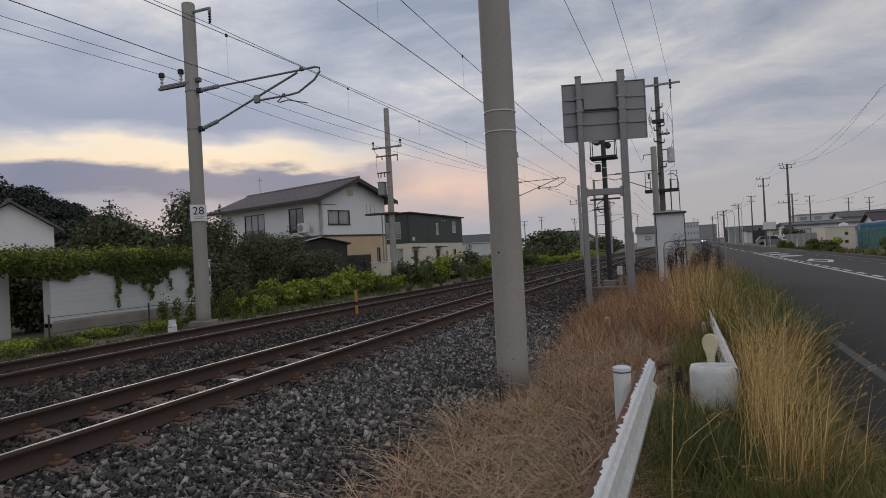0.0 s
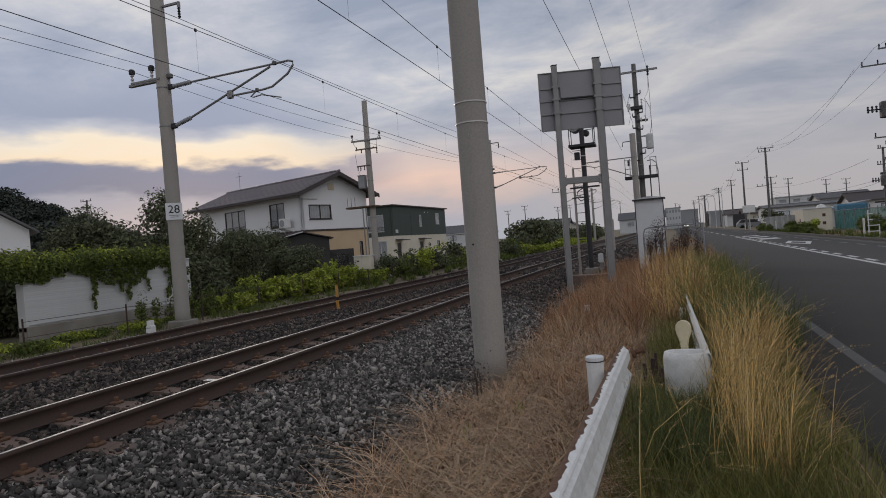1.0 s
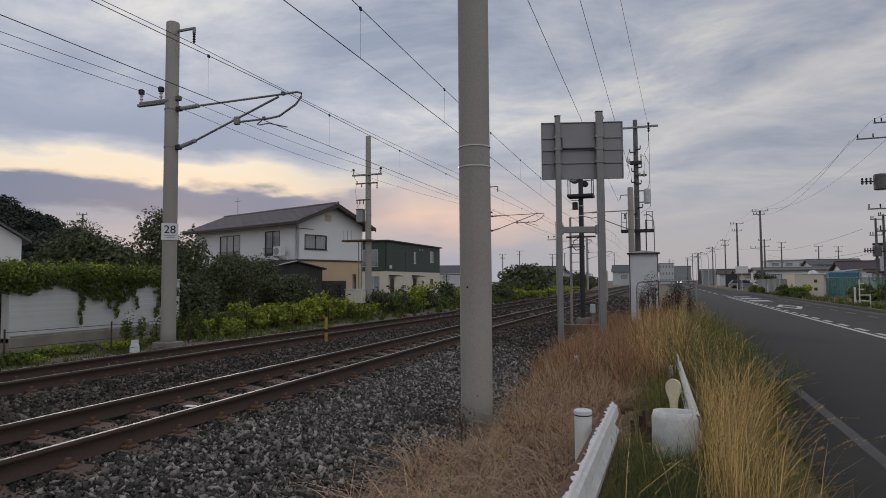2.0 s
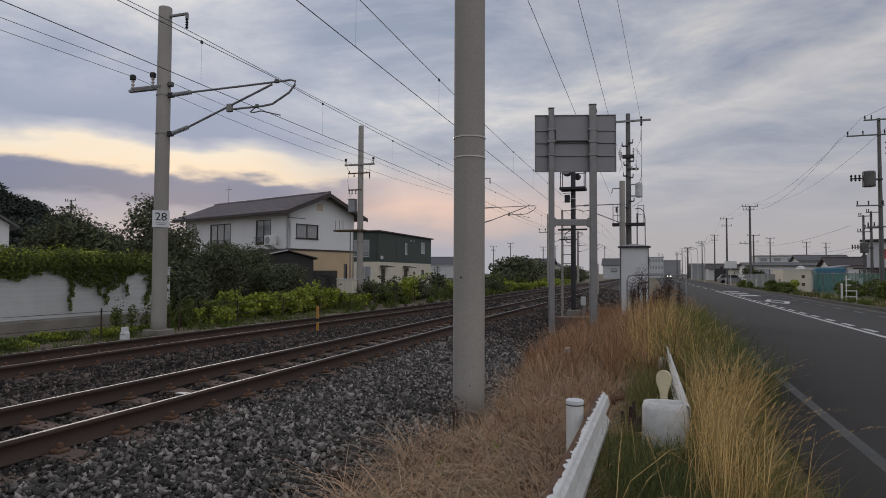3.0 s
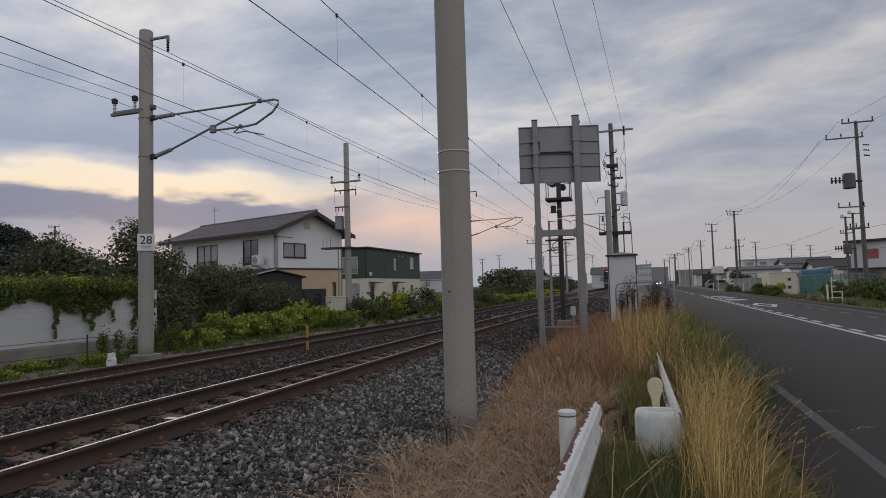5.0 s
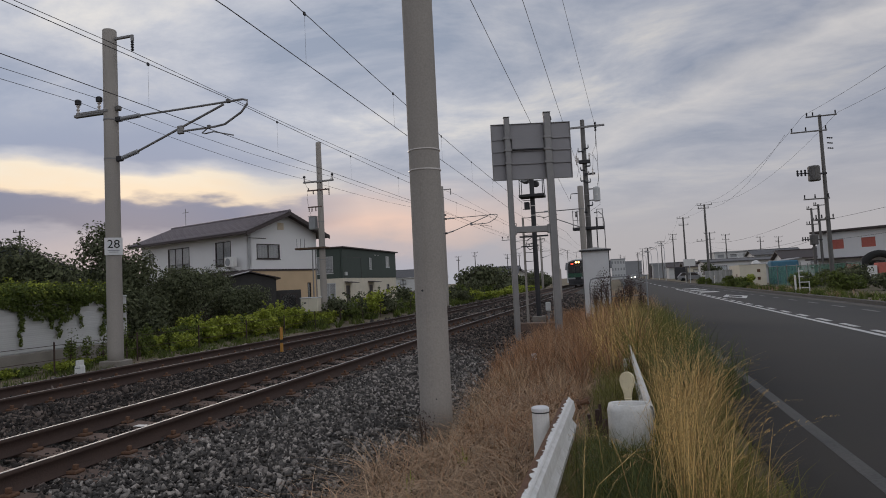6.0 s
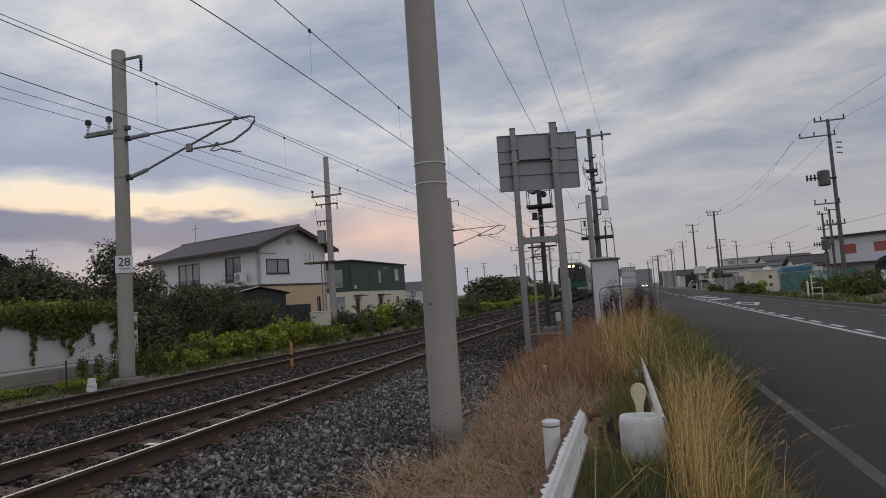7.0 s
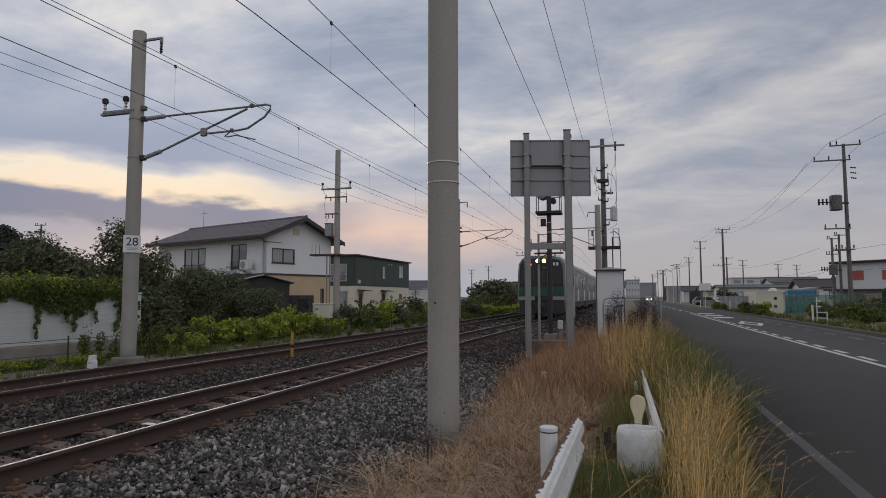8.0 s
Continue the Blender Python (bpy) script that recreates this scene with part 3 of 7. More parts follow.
def cantilever(p, side=1):
    """Hinged bracket that holds the wires over a track. Heights over the pole's base."""
    X = side
    insulator(p, (X * 0.30, 0, 6.18), (X * 0.88, 0, 6.20))
    part("hinge", B(X * 0.16, -0.05, 6.12, X * 0.32, 0.05, 6.24, bevel=0.01), M["dark"], p)
    part("top_tube", tube(bmesh.new(), [(X * 0.86, 0, 6.2), (X * 2.3, 0, 6.215), (X * 3.38, 0, 6.23), (X * 3.78, 0, 6.24), (X * 3.90, 0, 6.20), (X * 3.90, 0, 6.12), (X * 3.74, 0, 5.94), (X * 3.28, 0, 5.70), (X * 3.0, 0, 5.67), (X * 2.04, 0, 5.66)], 0.026), M["galv"], p)
    insulator(p, (X * 0.30, 0, 5.18), (X * 0.80, 0, 5.31))
    part("hinge", B(X * 0.16, -0.05, 5.11, X * 0.32, 0.05, 5.24, bevel=0.01), M["dark"], p)
    part("strut_tube", rod(bmesh.new(), (X * 0.78, 0, 5.305), (X * 3.26, 0, 6.18), 0.028), M["galv"], p)
    part("tube_clamp", B(X * 1.97, -0.05, 5.60, X * 2.12, 0.05, 5.80, bevel=0.015), M["galv"], p)
    part("tube_clamp", B(X * 3.34, -0.04, 6.20, X * 3.44, 0.04, 6.29, bevel=0.012), M["dkpole"], p)
    part("registration_arm", tube(bmesh.new(), [(X * 2.84, 0, 5.68), (X * 2.64, 0.0, 5.55), (X * 2.72, 0.0, 5.53), (X * 2.95, 0.02, 5.56), (X * 3.48, 0.04, 5.42)], 0.016), M["galv"], p)
    part("tube_clamp", B(X * 2.80, -0.03, 5.64, X * 2.88, 0.03, 5.73, bevel=0.01), M["dkpole"], p)
    for z in (6.18, 5.18):
        clamp_ring(p, z, 0.175)


def pole28(x, y, z0, plate):
    p = concrete_pole(x, y, z0, 8.5, 0.186, 0.166, label="grey concrete railway pole with bracket arm" + (" and white number plate" if plate else ""))
    part("foundation", B(-0.27, -0.27, -0.12, 0.27, 0.27, 0.17, bevel=0.02), M["footing"], p)
    cantilever(p)
    # short top bracket with hanging insulator
    part("top_bracket", box(B(0.14, -0.03, 8.22, 0.72, 0.03, 8.28, bevel=0.008), 0.66, -0.03, 8.13, 0.72, 0.03, 8.23), M["galv"], p)
    insulator(p, (0.69, 0, 7.86), (0.69, 0, 8.13), 0.045, 4, "dark", "dark hanging insulator")
    # feeder arm
    part("feeder_arm", box(B(-1.12, -0.05, 6.36, 0.1, 0.05, 6.43, bevel=0.008), -0.9, -0.19, 6.37, 0.05, -0.17, 6.42), M["galv"], p)
    for fx in (-1.02, -0.36):
        insulator(p, (fx, 0, 6.43), (fx, 0, 6.70), 0.05, 3, "porcelain", "white post insulator")
        part("cap", lathe(bmesh.new(), [(0.03, 6.69), (0.075, 6.70), (0.08, 6.80), (0.05, 6.83)], 10, Matrix.Translation((fx, 0, 0))), M["dark"], p)
    part("clevis", B(0.15, -0.06, 6.40, 0.29, 0.06, 6.52, bevel=0.02), M["dkpole"], p)
    if plate:
        turn = Matrix.Rotation(radians(43), 4, "Z")
        pl = part("number_plate", B(-0.20, -0.200, 2.76, 0.20, -0.188, 3.19, bevel=0.004, m=turn), M["cab"], p, "white plate with black number 28")
        cu = bpy.data.curves.new("numerals", "FONT")
        cu.body, cu.size, cu.align_x, cu.extrude = "28", 0.29, "CENTER", 0.002
        tmp = bpy.data.objects.new("numerals", cu)
        me = bpy.data.meshes.new_from_object(tmp)
        bpy.data.objects.remove(tmp)
        me.materials.append(M["tyre"])
        nb = new("numerals", me)
        nb.parent = pl
        nb.matrix_basis = turn @ pose(0.0, -0.203, 2.935, 90, 0, 0)
        for z, w in ((2.865, 0.13), (2.825, 0.10)):
            part("text_bar", B(-w, -0.2035, z, w, -0.2005, z + 0.016, m=turn), M["grey"], pl)
        for q in (2.79, 3.16):
            part("plate_band", lathe(bmesh.new(), [(0.182, q - 0.008), (0.189, q - 0.007), (0.189, q + 0.007), (0.182, q + 0.008)], 20), M["galv"], p)
    return p


pole28(-12.0, 12.8, 0.1, True)
pole28(-11.42, 42.0, 0.1, False)
pole28(-11.42, 72.0, 0.1, False)
pole28(-11.42, 102.0, 0.1, False)


def wire(name, pts, r, label, sag=0.0, n=10, material="wire", group="overhead wires", cat="wire"):
    """One run of wire over its supports, drooping between them."""
    path = []
    for a, b in zip(pts, pts[1:]):
        a, b = Vector(a), Vector(b)
        for k in range(n):
            t = k / n
            q = a.lerp(b, t)
            q.z -= sag * 4 * t * (1 - t)
            path.append(q)
    path.append(Vector(pts[-1]))
    return tagged(put(name, tube(bmesh.new(), path, r, 5), M[material]), label, cat, group)


def overhead(sup, zc, zm, sag, label):
    """Messenger and contact wire over one track; sup holds (x, y) of the supports."""
    mess = wire("messenger_wire", [(x, y, zm) for x, y in sup], 0.0075, "dark stranded messenger wire over " + label, sag=sag)
    wire("contact_wire", [(x, y, zc) for x, y in sup], 0.0075, "dark copper contact wire over " + label, sag=0.0)
    for (xa, a), (xb, b) in zip(sup, sup[1:]):
        for k in range(6):
            t = (k + 0.5) / 6
            y = a + (b - a) * t
            if y > 75 or y < -5:
                continue
            x = xa * (1 - t) + xb * t
            zt = zm - sag * 4 * t * (1 - t)
            part("dropper", rod(bmesh.new(), (x, y, zc), (x, y, zt), 0.0022, n=4), M["wire"], mess)
            part("dropper_clip", B(x - 0.015, y - 0.03, zt - 0.04, x + 0.015, y + 0.03, zt + 0.025, bevel=0.006), M["dark"], mess)


overhead([(-8.75, -47), (-8.75, -17), (-8.75, 12.8), (-8.5, 42), (-8.1, 72), (-8.0, 102), (-8.0, 260)], 5.56, 6.48, 0.13, "the far track")
overhead([(-5.2, -53), (-5.2, -23), (-4.75, 7.1), (-5.2, 34.5), (-4.6, 65), (-4.9, 95), (-4.6, 260)], 5.56, 6.48, 0.15, "the near track")
for fx in (-13.02, -12.36):
    wire("feeder_wire", [(fx, -20, 6.75), (fx, 12.8, 6.88), (fx + (-1.05 if fx < -12.7 else -0.3), 27.1, 7.10), (fx + 0.9, 42, 6.95), (fx + 0.9, 102, 6.95), (fx + 0.9, 260, 6.95)], 0.0065, "dark feeder wire on white insulators", sag=0.15)
wire("ground_wire", [(-11.3, -20, 7.98), (-11.31, 12.8, 7.94), (-10.36, 42, 7.94), (-10.36, 102, 7.94), (-10.36, 260, 7.94)], 0.008, "dark wire hung from top brackets of poles", sag=0.2)


def line_pole():
    """Wooden-platform utility pole behind the far track."""
    p = concrete_pole(-13.39, 27.15, 0.1, 8.75, 0.165, 0.125, "utility_pole", "grey concrete line pole with crossarms, switch and platform")
    part("crossarm", B(-0.80, -0.16, 6.80, 0.78, -0.08, 6.88, bevel=0.008), M["galv"], p)
    for fx in (-0.74, 0.72):
        insulator(p, (fx, -0.12, 6.88), (fx, -0.12, 7.08), 0.045, 3, "porcelain", "white insulator")
        part("cap", lathe(bmesh.new(), [(0.04, 7.06), (0.07, 7.09), (0.05, 7.16)], 8, Matrix.Translation((fx, -0.12, 0))), M["dark"], p)
    part("crossarm", B(-0.62, -0.14, 6.40, 0.55, -0.08, 6.46, bevel=0.006), M["brown_porcelain"], p)
    for fx, dz in ((-0.55, 0.1), (0.52, -0.2), (0.35, 0.05), (-0.3, -0.12)):
        insulator(p, (fx, -0.11, 6.42), (fx, -0.11, 6.42 + dz * 1.4), 0.035, 3, "dark", "dark insulator")
    part("crossarm", B(-0.60, -0.14, 5.60, 0.12, -0.08, 5.66, bevel=0.006), M["brown_porcelain"], p)
    for fx in (-0.55, -0.40, -0.2):
        insulator(p, (fx, -0.11, 5.63), (fx, -0.11, 5.42), 0.035, 3, "brown_porcelain", "brown insulator")
    sw = part("switch_box", B(-0.55, -0.22, 4.55, -0.22, 0.1, 5.15, bevel=0.02), M["grey"], p, "grey steel switch box")
    part("lid", B(-0.57, -0.24, 5.15, -0.20, 0.12, 5.19, bevel=0.01), M["galv"], sw)
    part("platform", B(-1.30, -0.30, 3.62, 0.28, 0.25, 3.70, bevel=0.01), M["wood"], p, "dark wooden standing platform")
    for fx in (-1.22, -1.02, -0.82):
        part("railing_rod", rod(bmesh.new(), (fx, -0.2, 3.7), (fx, -0.2, 4.15), 0.01, n=5), M["dark"], p)
    for fx in (-0.46, -0.30):
        part("conduit", rod(bmesh.new(), (fx, -0.12, 0.9), (fx, -0.12, 3.62), 0.028, n=6), M["galv"], p)
    part("jumper", tube(bmesh.new(), [(-0.74, -0.12, 7.05), (-0.66, -0.14, 6.7), (-0.55, -0.12, 6.5), (-0.62, -0.14, 6.1), (-0.58, -0.12, 5.7)], 0.009, 5), M["wire"], p)
    part("jumper", tube(bmesh.new(), [(0.72, -0.12, 7.05), (0.55, -0.14, 6.8), (0.53, -0.12, 6.45)], 0.009, 5), M["wire"], p)
    part("jumper", tube(bmesh.new(), [(-0.4, -0.12, 5.45), (-0.52, -0.14, 5.3), (-0.4, -0.12, 5.15)], 0.009, 5), M["wire"], p)
    clamp_ring(p, 4.9, 0.145)
    clamp_ring(p, 3.1, 0.152)
    b = base("equipment_box", -13.86, 26.7, 0.1, label="cream steel equipment box on legs beside the line pole", category="electrical box")
    part("body", B(-0.43, -0.2, 0.66, 0.43, 0.25, 1.30, bevel=0.02), M["cream"], b)
    part("roof", B(-0.46, -0.23, 1.30, 0.46, 0.28, 1.34, bevel=0.01), M["cab"], b)
    part("door_seam", B(-0.003, -0.204, 0.68, 0.003, -0.199, 1.28), M["grey"], b)
    part("label_plate", B(-0.26, -0.205, 1.05, -0.14, -0.2, 1.11), M["dark"], b)
    for fx in (-0.36, 0.36):
        part("leg", B(fx - 0.04, -0.04, -0.1, fx + 0.04, 0.06, 0.68), M["galv"], b)


line_pole()


# ---- sign seen from behind ----
def road_sign():
    rz = math.degrees(math.atan2(0.62, 2.18))
    s = base("road_sign", -3.19, 17.55, 0.0, rz, "back of a grey aluminium road sign on two steel posts", "road sign")
    W = 2.27
    pan = part("panel", B(0, 0, 4.62, W, 0.02, 6.25, bevel=0.004), M["panel"], s)
    rows = [4.62, 5.08, 5.45, 5.80, 6.25]
    for z in rows[1:4]:
        part("rib", B(0.0, -0.035, z - 0.022, W, -0.001, z + 0.022, bevel=0.006), M["panel"], pan)
    for z in (4.63, 6.24):
        part("edge_trim", B(-0.012, -0.03, z - 0.012, W + 0.012, 0.024, z + 0.012, bevel=0.004), M["galv"], pan)
    for x in (0.0, W):
        part("edge_trim", B(x - 0.012, -0.03, 4.62, x + 0.012, 0.024, 6.25, bevel=0.004), M["galv"], pan)
    part("name_plate", B(0.58, -0.055, 5.50, 1.50, -0.037, 5.84, bevel=0.004), M["panel"], pan, "small grey backing plate")
    part("shelf_angle", B(0.54, -0.11, 5.47, 1.53, -0.04, 5.50), M["dark"], pan)
    for x, w, ztop, nm in ((0.44, 0.16, 6.40, "post"), (1.60, 0.20, 6.50, "post")):
        bm = bmesh.new()
        box(bm, x - w / 2, -0.20, -0.1, x + w / 2, -0.06, ztop, bevel=0.02)
        po = part(nm, bm, M["galv"], s, "square galvanised post")
        part("cap", B(x - w / 2 - 0.008, -0.208, ztop, x + w / 2 + 0.008, -0.052, ztop + 0.02, bevel=0.005), M["galv"], po)
        for z in rows[1:4]:
            part("u_clamp", B(x - w / 2 - 0.03, -0.214, z - 0.03, x + w / 2 + 0.03, -0.20, z + 0.03, bevel=0.004), M["galv"], po)
            for dx in (-1, 1):
                part("clamp_leg", B(x + dx * (w / 2 + 0.022) - 0.008, -0.21, z - 0.03, x + dx * (w / 2 + 0.022) + 0.008, -0.03, z + 0.03), M["galv"], po)
    part("cross_beam", B(0.52, -0.18, 3.08, 1.50, -0.08, 3.26, bevel=0.015), M["galv"], s)
    for x in (0.53, 1.47):
        part("flange", B(x - 0.03, -0.2, 3.04, x + 0.03, -0.06, 3.30, bevel=0.008), M["galv"], s)


road_sign()


def steel_pole():
    p = concrete_pole(-1.86, 20.9, -0.1, 7.15, 0.115, 0.105, "steel_pole", "dark painted steel pole standing behind the road sign", "dkpole")
    part("sleeve", lathe(bmesh.new(), [(0.12, 1.15), (0.15, 1.17), (0.15, 2.15), (0.12, 2.18)], 14), M["concrete"], p, "pale protective sleeve")
    part("cap", lathe(bmesh.new(), [(0.105, 7.14), (0.13, 7.16), (0.12, 7.26), (0.05, 7.3)], 12), M["dark"], p)


steel_pole()


def signal_mast():
    p = concrete_pole(-2.76, 22.9, 0.0, 5.75, 0.095, 0.085, "signal_mast", "dark steel railway signal mast with small platform and ladder", "dark")
    part("base_block", B(-0.22, -0.22, -0.1, 0.22, 0.22, 0.42, bevel=0.02), M["footing"], p)
    part("platform", B(-0.46, -0.3, 4.76, 0.46, 0.35, 4.86, bevel=0.01), M["dark"], p)
    for x, y in ((-0.42, -0.26), (0.42, -0.26), (-0.42, 0.3), (0.42, 0.3)):
        part("rail_post", rod(bmesh.new(), (x, y, 4.84), (x, y, 5.75), 0.016, n=5), M["dark"], p)
    part("guard_rail", tube(bmesh.new(), [(-0.42, -0.26, 5.42), (-0.42, 0.3, 5.42), (0.42, 0.3, 5.42), (0.42, -0.26, 5.42)], 0.014, 5), M["dark"], p)
    part("signal_hood", rod(bmesh.new(), (-0.25, 0.0, 5.52), (-0.25, 0.38, 5.52), 0.16, 0.19, 14), M["grey"], p, "grey lamp hood")
    part("signal_hood", rod(bmesh.new(), (0.12, 0.1, 5.3), (0.12, 0.4, 5.3), 0.1, 0.12, 12), M["dark"], p)
    part("bracket_box", B(-0.30, -0.1, 4.33, -0.12, 0.1, 4.60, bevel=0.01), M["dark"], p)
    part("cross_bar", B(-0.55, -0.04, 3.30, 0.50, 0.02, 3.36), M["dark"], p)
    part("cross_bar", B(-0.50, -0.04, 2.95, 0.12, 0.02, 2.99), M["dark"], p)
    for z in np.arange(0.5, 4.7, 0.32):
        part("rung", rod(bmesh.new(), (-0.36, -0.05, z), (-0.05, -0.05, z), 0.012, n=5), M["dark"], p)
    part("side_pole", rod(bmesh.new(), (-0.40, 0.02, 0.0), (-0.40, 0.02, 4.05), 0.05, 0.04, 10), M["concrete"], p, "slim grey pole beside the ladder")
    part("cable_loop", tube(bmesh.new(), [(-0.1, 0, 3.3), (-0.28, 0.02, 3.2), (-0.34, 0.02, 3.0), (-0.2, 0.02, 2.85), (-0.05, 0, 2.9)], 0.018, 5), M["dark"], p)
    for z in (4.1, 4.45):
        clamp_ring(p, z, 0.09, material=M["porcelain"])
    b = base("trackside_box", -2.35, 22.3, 0.0, label="small grey trackside junction box on a stand", category="electrical box")
    part("body", B(-0.085, -0.07, 0.62, 0.085, 0.08, 0.93, bevel=0.02), M["ltgrey"], b)
    part("stand", B(-0.04, -0.03, -0.1, 0.04, 0.05, 0.66), M["galv"], b)
    w = base("cable_trough", -2.5, 20.6, 0.0, label="low brown weathered concrete block beside the track", category="concrete block")
    part("block", B(-0.75, -0.2, -0.1, 0.75, 0.2, 0.34, bevel=0.02), M["sleeper"], w)


signal_mast()


def utility_pole_main():
    p = concrete_pole(-1.27, 35.5, 0.1, 10.45, 0.17, 0.12, "utility_pole", "dark utility pole with crossarm, transformer and service platform", "dkpole")
    part("crossarm", B(-0.85, -0.18, 9.95, 1.2, -0.10, 10.06, bevel=0.01), M["galv"], p)
    insulator(p, (0.70, -0.14, 9.70), (0.70, -0.14, 10.22), 0.075, 4, "dark", "black strain insulator")
    part("switch_frame", B(-0.30, -0.25, 7.95, 0.32, -0.05, 8.15, bevel=0.02), M["dark"], p)
    for x, z0, z1 in ((-0.42, 7.9, 8.45), (-0.34, 8.0, 8.3), (0.28, 8.1, 8.5), (0.42, 7.25, 7.6), (0.2, 7.3, 7.5)):
        insulator(p, (x, -0.2, z0), (x, -0.2, z1), 0.05, 5, "porcelain", "white bushing")
    part("bracket", B(-0.05, -0.2, 7.3, 0.55, -0.1, 7.4), M["dark"], p)
    tr = part("transformer", lathe(bmesh.new(), [(0.15, 5.8), (0.19, 5.83), (0.19, 6.5), (0.17, 6.58), (0.08, 6.62)], 14, Matrix.Translation((0.55, -0.1, 0))), M["ltgrey"], p, "grey cylindrical transformer")
    part("label_plate", B(0.49, -0.3, 6.1, 0.61, -0.285, 6.2), M["white"], tr)
    part("bracket", B(0.1, -0.15, 6.48, 0.4, -0.05, 6.54), M["galv"], p)
    part("bracket", B(0.1, -0.15, 5.85, 0.4, -0.05, 5.91), M["galv"], p)
    part("jumper", tube(bmesh.new(), [(0.70, -0.14, 9.7), (0.66, -0.14, 8.9), (0.45, -0.14, 8.5), (0.68, -0.14, 8.0), (0.70, -0.14, 7.0), (0.6, -0.1, 6.62)], 0.012, 5), M["wire"], p)
    part("jumper", tube(bmesh.new(), [(0.70, -0.14, 9.7), (0.72, -0.14, 8.2), (0.70, -0.14, 5.6), (0.2, -0.14, 5.3)], 0.010, 5), M["wire"], p)
    part("jumper", tube(bmesh.new(), [(0.28, -0.2, 8.5), (0.5, -0.2, 8.3), (0.42, -0.2, 7.6)], 0.010, 5), M["wire"], p)
    part("foot_platform", B(-0.85, -0.4, 4.25, 0.85, 0.2, 4.40, bevel=0.01), M["dark"], p)
    for x in (-0.8, -0.55, 0.5, 0.8):
        part("rail_post", rod(bmesh.new(), (x, -0.36, 4.4), (x, -0.36, 5.35), 0.02, n=5), M["galv"], p)
    for z in (4.85, 5.33):
        part("guard_rail", tube(bmesh.new(), [(-0.8, -0.36, z), (-0.8, 0.15, z), (-0.2, 0.2, z)], 0.016, 5), M["galv"], p)
        part("guard_rail", tube(bmesh.new(), [(0.5, -0.36, z), (0.8, -0.36, z), (0.8, 0.15, z)], 0.016, 5), M["galv"], p)
    part("ladder_hoop", tube(bmesh.new(), [(0.35, -0.38, 5.15), (0.6, -0.38, 5.18), (0.8, -0.38, 5.0), (0.86, -0.38, 4.6), (0.86, -0.38, 2.6)], 0.03, 6), M["galv"], p)
    part("ladder_rail", rod(bmesh.new(), (0.45, -0.38, 2.4), (0.45, -0.38, 4.9), 0.035, n=6), M["dark"], p)
    for z in (3.2, 5.0, 6.2, 7.0):
        clamp_ring(p, z, 0.15)
    for x, z in ((-0.3, 8.6), (0.25, 8.75), (-0.22, 7.55), (0.3, 7.75), (-0.25, 6.95), (0.26, 6.85), (0.3, 5.55), (-0.3, 5.2)):
        part("fitting", B(min(0, x), -0.2, z, max(0, x), -0.12, z + 0.07, bevel=0.01), M["dark"], p)
        insulator(p, (x, -0.16, z + 0.05), (x, -0.16, z + 0.24), 0.04, 3, "grey")
    part("jumper", tube(bmesh.new(), [(-0.3, -0.16, 8.8), (-0.5, -0.18, 8.2), (-0.3, -0.16, 7.7), (-0.45, -0.18, 7.2)], 0.01, 5), M["wire"], p)
    q = concrete_pole(-1.55, 34.5, 0.0, 6.7, 0.165, 0.15, label="grey concrete railway pole holding a long bracket beam")
    part("bracket_beam", tube(bmesh.new(), [(-0.1, -0.1, 5.45), (-2.55, -0.1, 5.42)], 0.03, 6), M["galv"], q)
    part("brace", rod(bmesh.new(), (-0.1, -0.1, 4.45), (-1.75, -0.1, 5.15), 0.025, n=6), M["galv"], q)
    part("registration_arm", tube(bmesh.new(), [(-1.3, -0.1, 5.25), (-2.0, -0.1, 5.12), (-2.5, -0.1, 5.25)], 0.02, 5), M["galv"], q)
    insulator(q, (-2.0, -0.1, 5.43), (-1.7, -0.1, 5.44), 0.07, 5)
    part("hook_bracket", tube(bmesh.new(), [(0.0, 0, 6.3), (-0.5, 0, 6.3), (-0.55, 0, 6.05)], 0.025, 5), M["dark"], q)
    insulator(q, (-0.3, -0.1, 5.0), (-0.3, -0.1, 5.3), 0.06, 4, "dark", "dark insulator")
    for z in (1.75 + 3.7, 4.45):
        clamp_ring(q, z, 0.158)


utility_pole_main()
for (x0, z0), (x1, z1) in (((-2.2, 8.18), (-2.2, 6.02)), ((-1.5, 8.28), (-1.5, 7.32)), ((-2.1, 10.9), (-0.57, 10.05))):
    wire("power_line", [(x0, -20, z0), (x1, 35.4, z1)], 0.0065, "dark overhead power line running to the utility pole", sag=0.15, n=16)


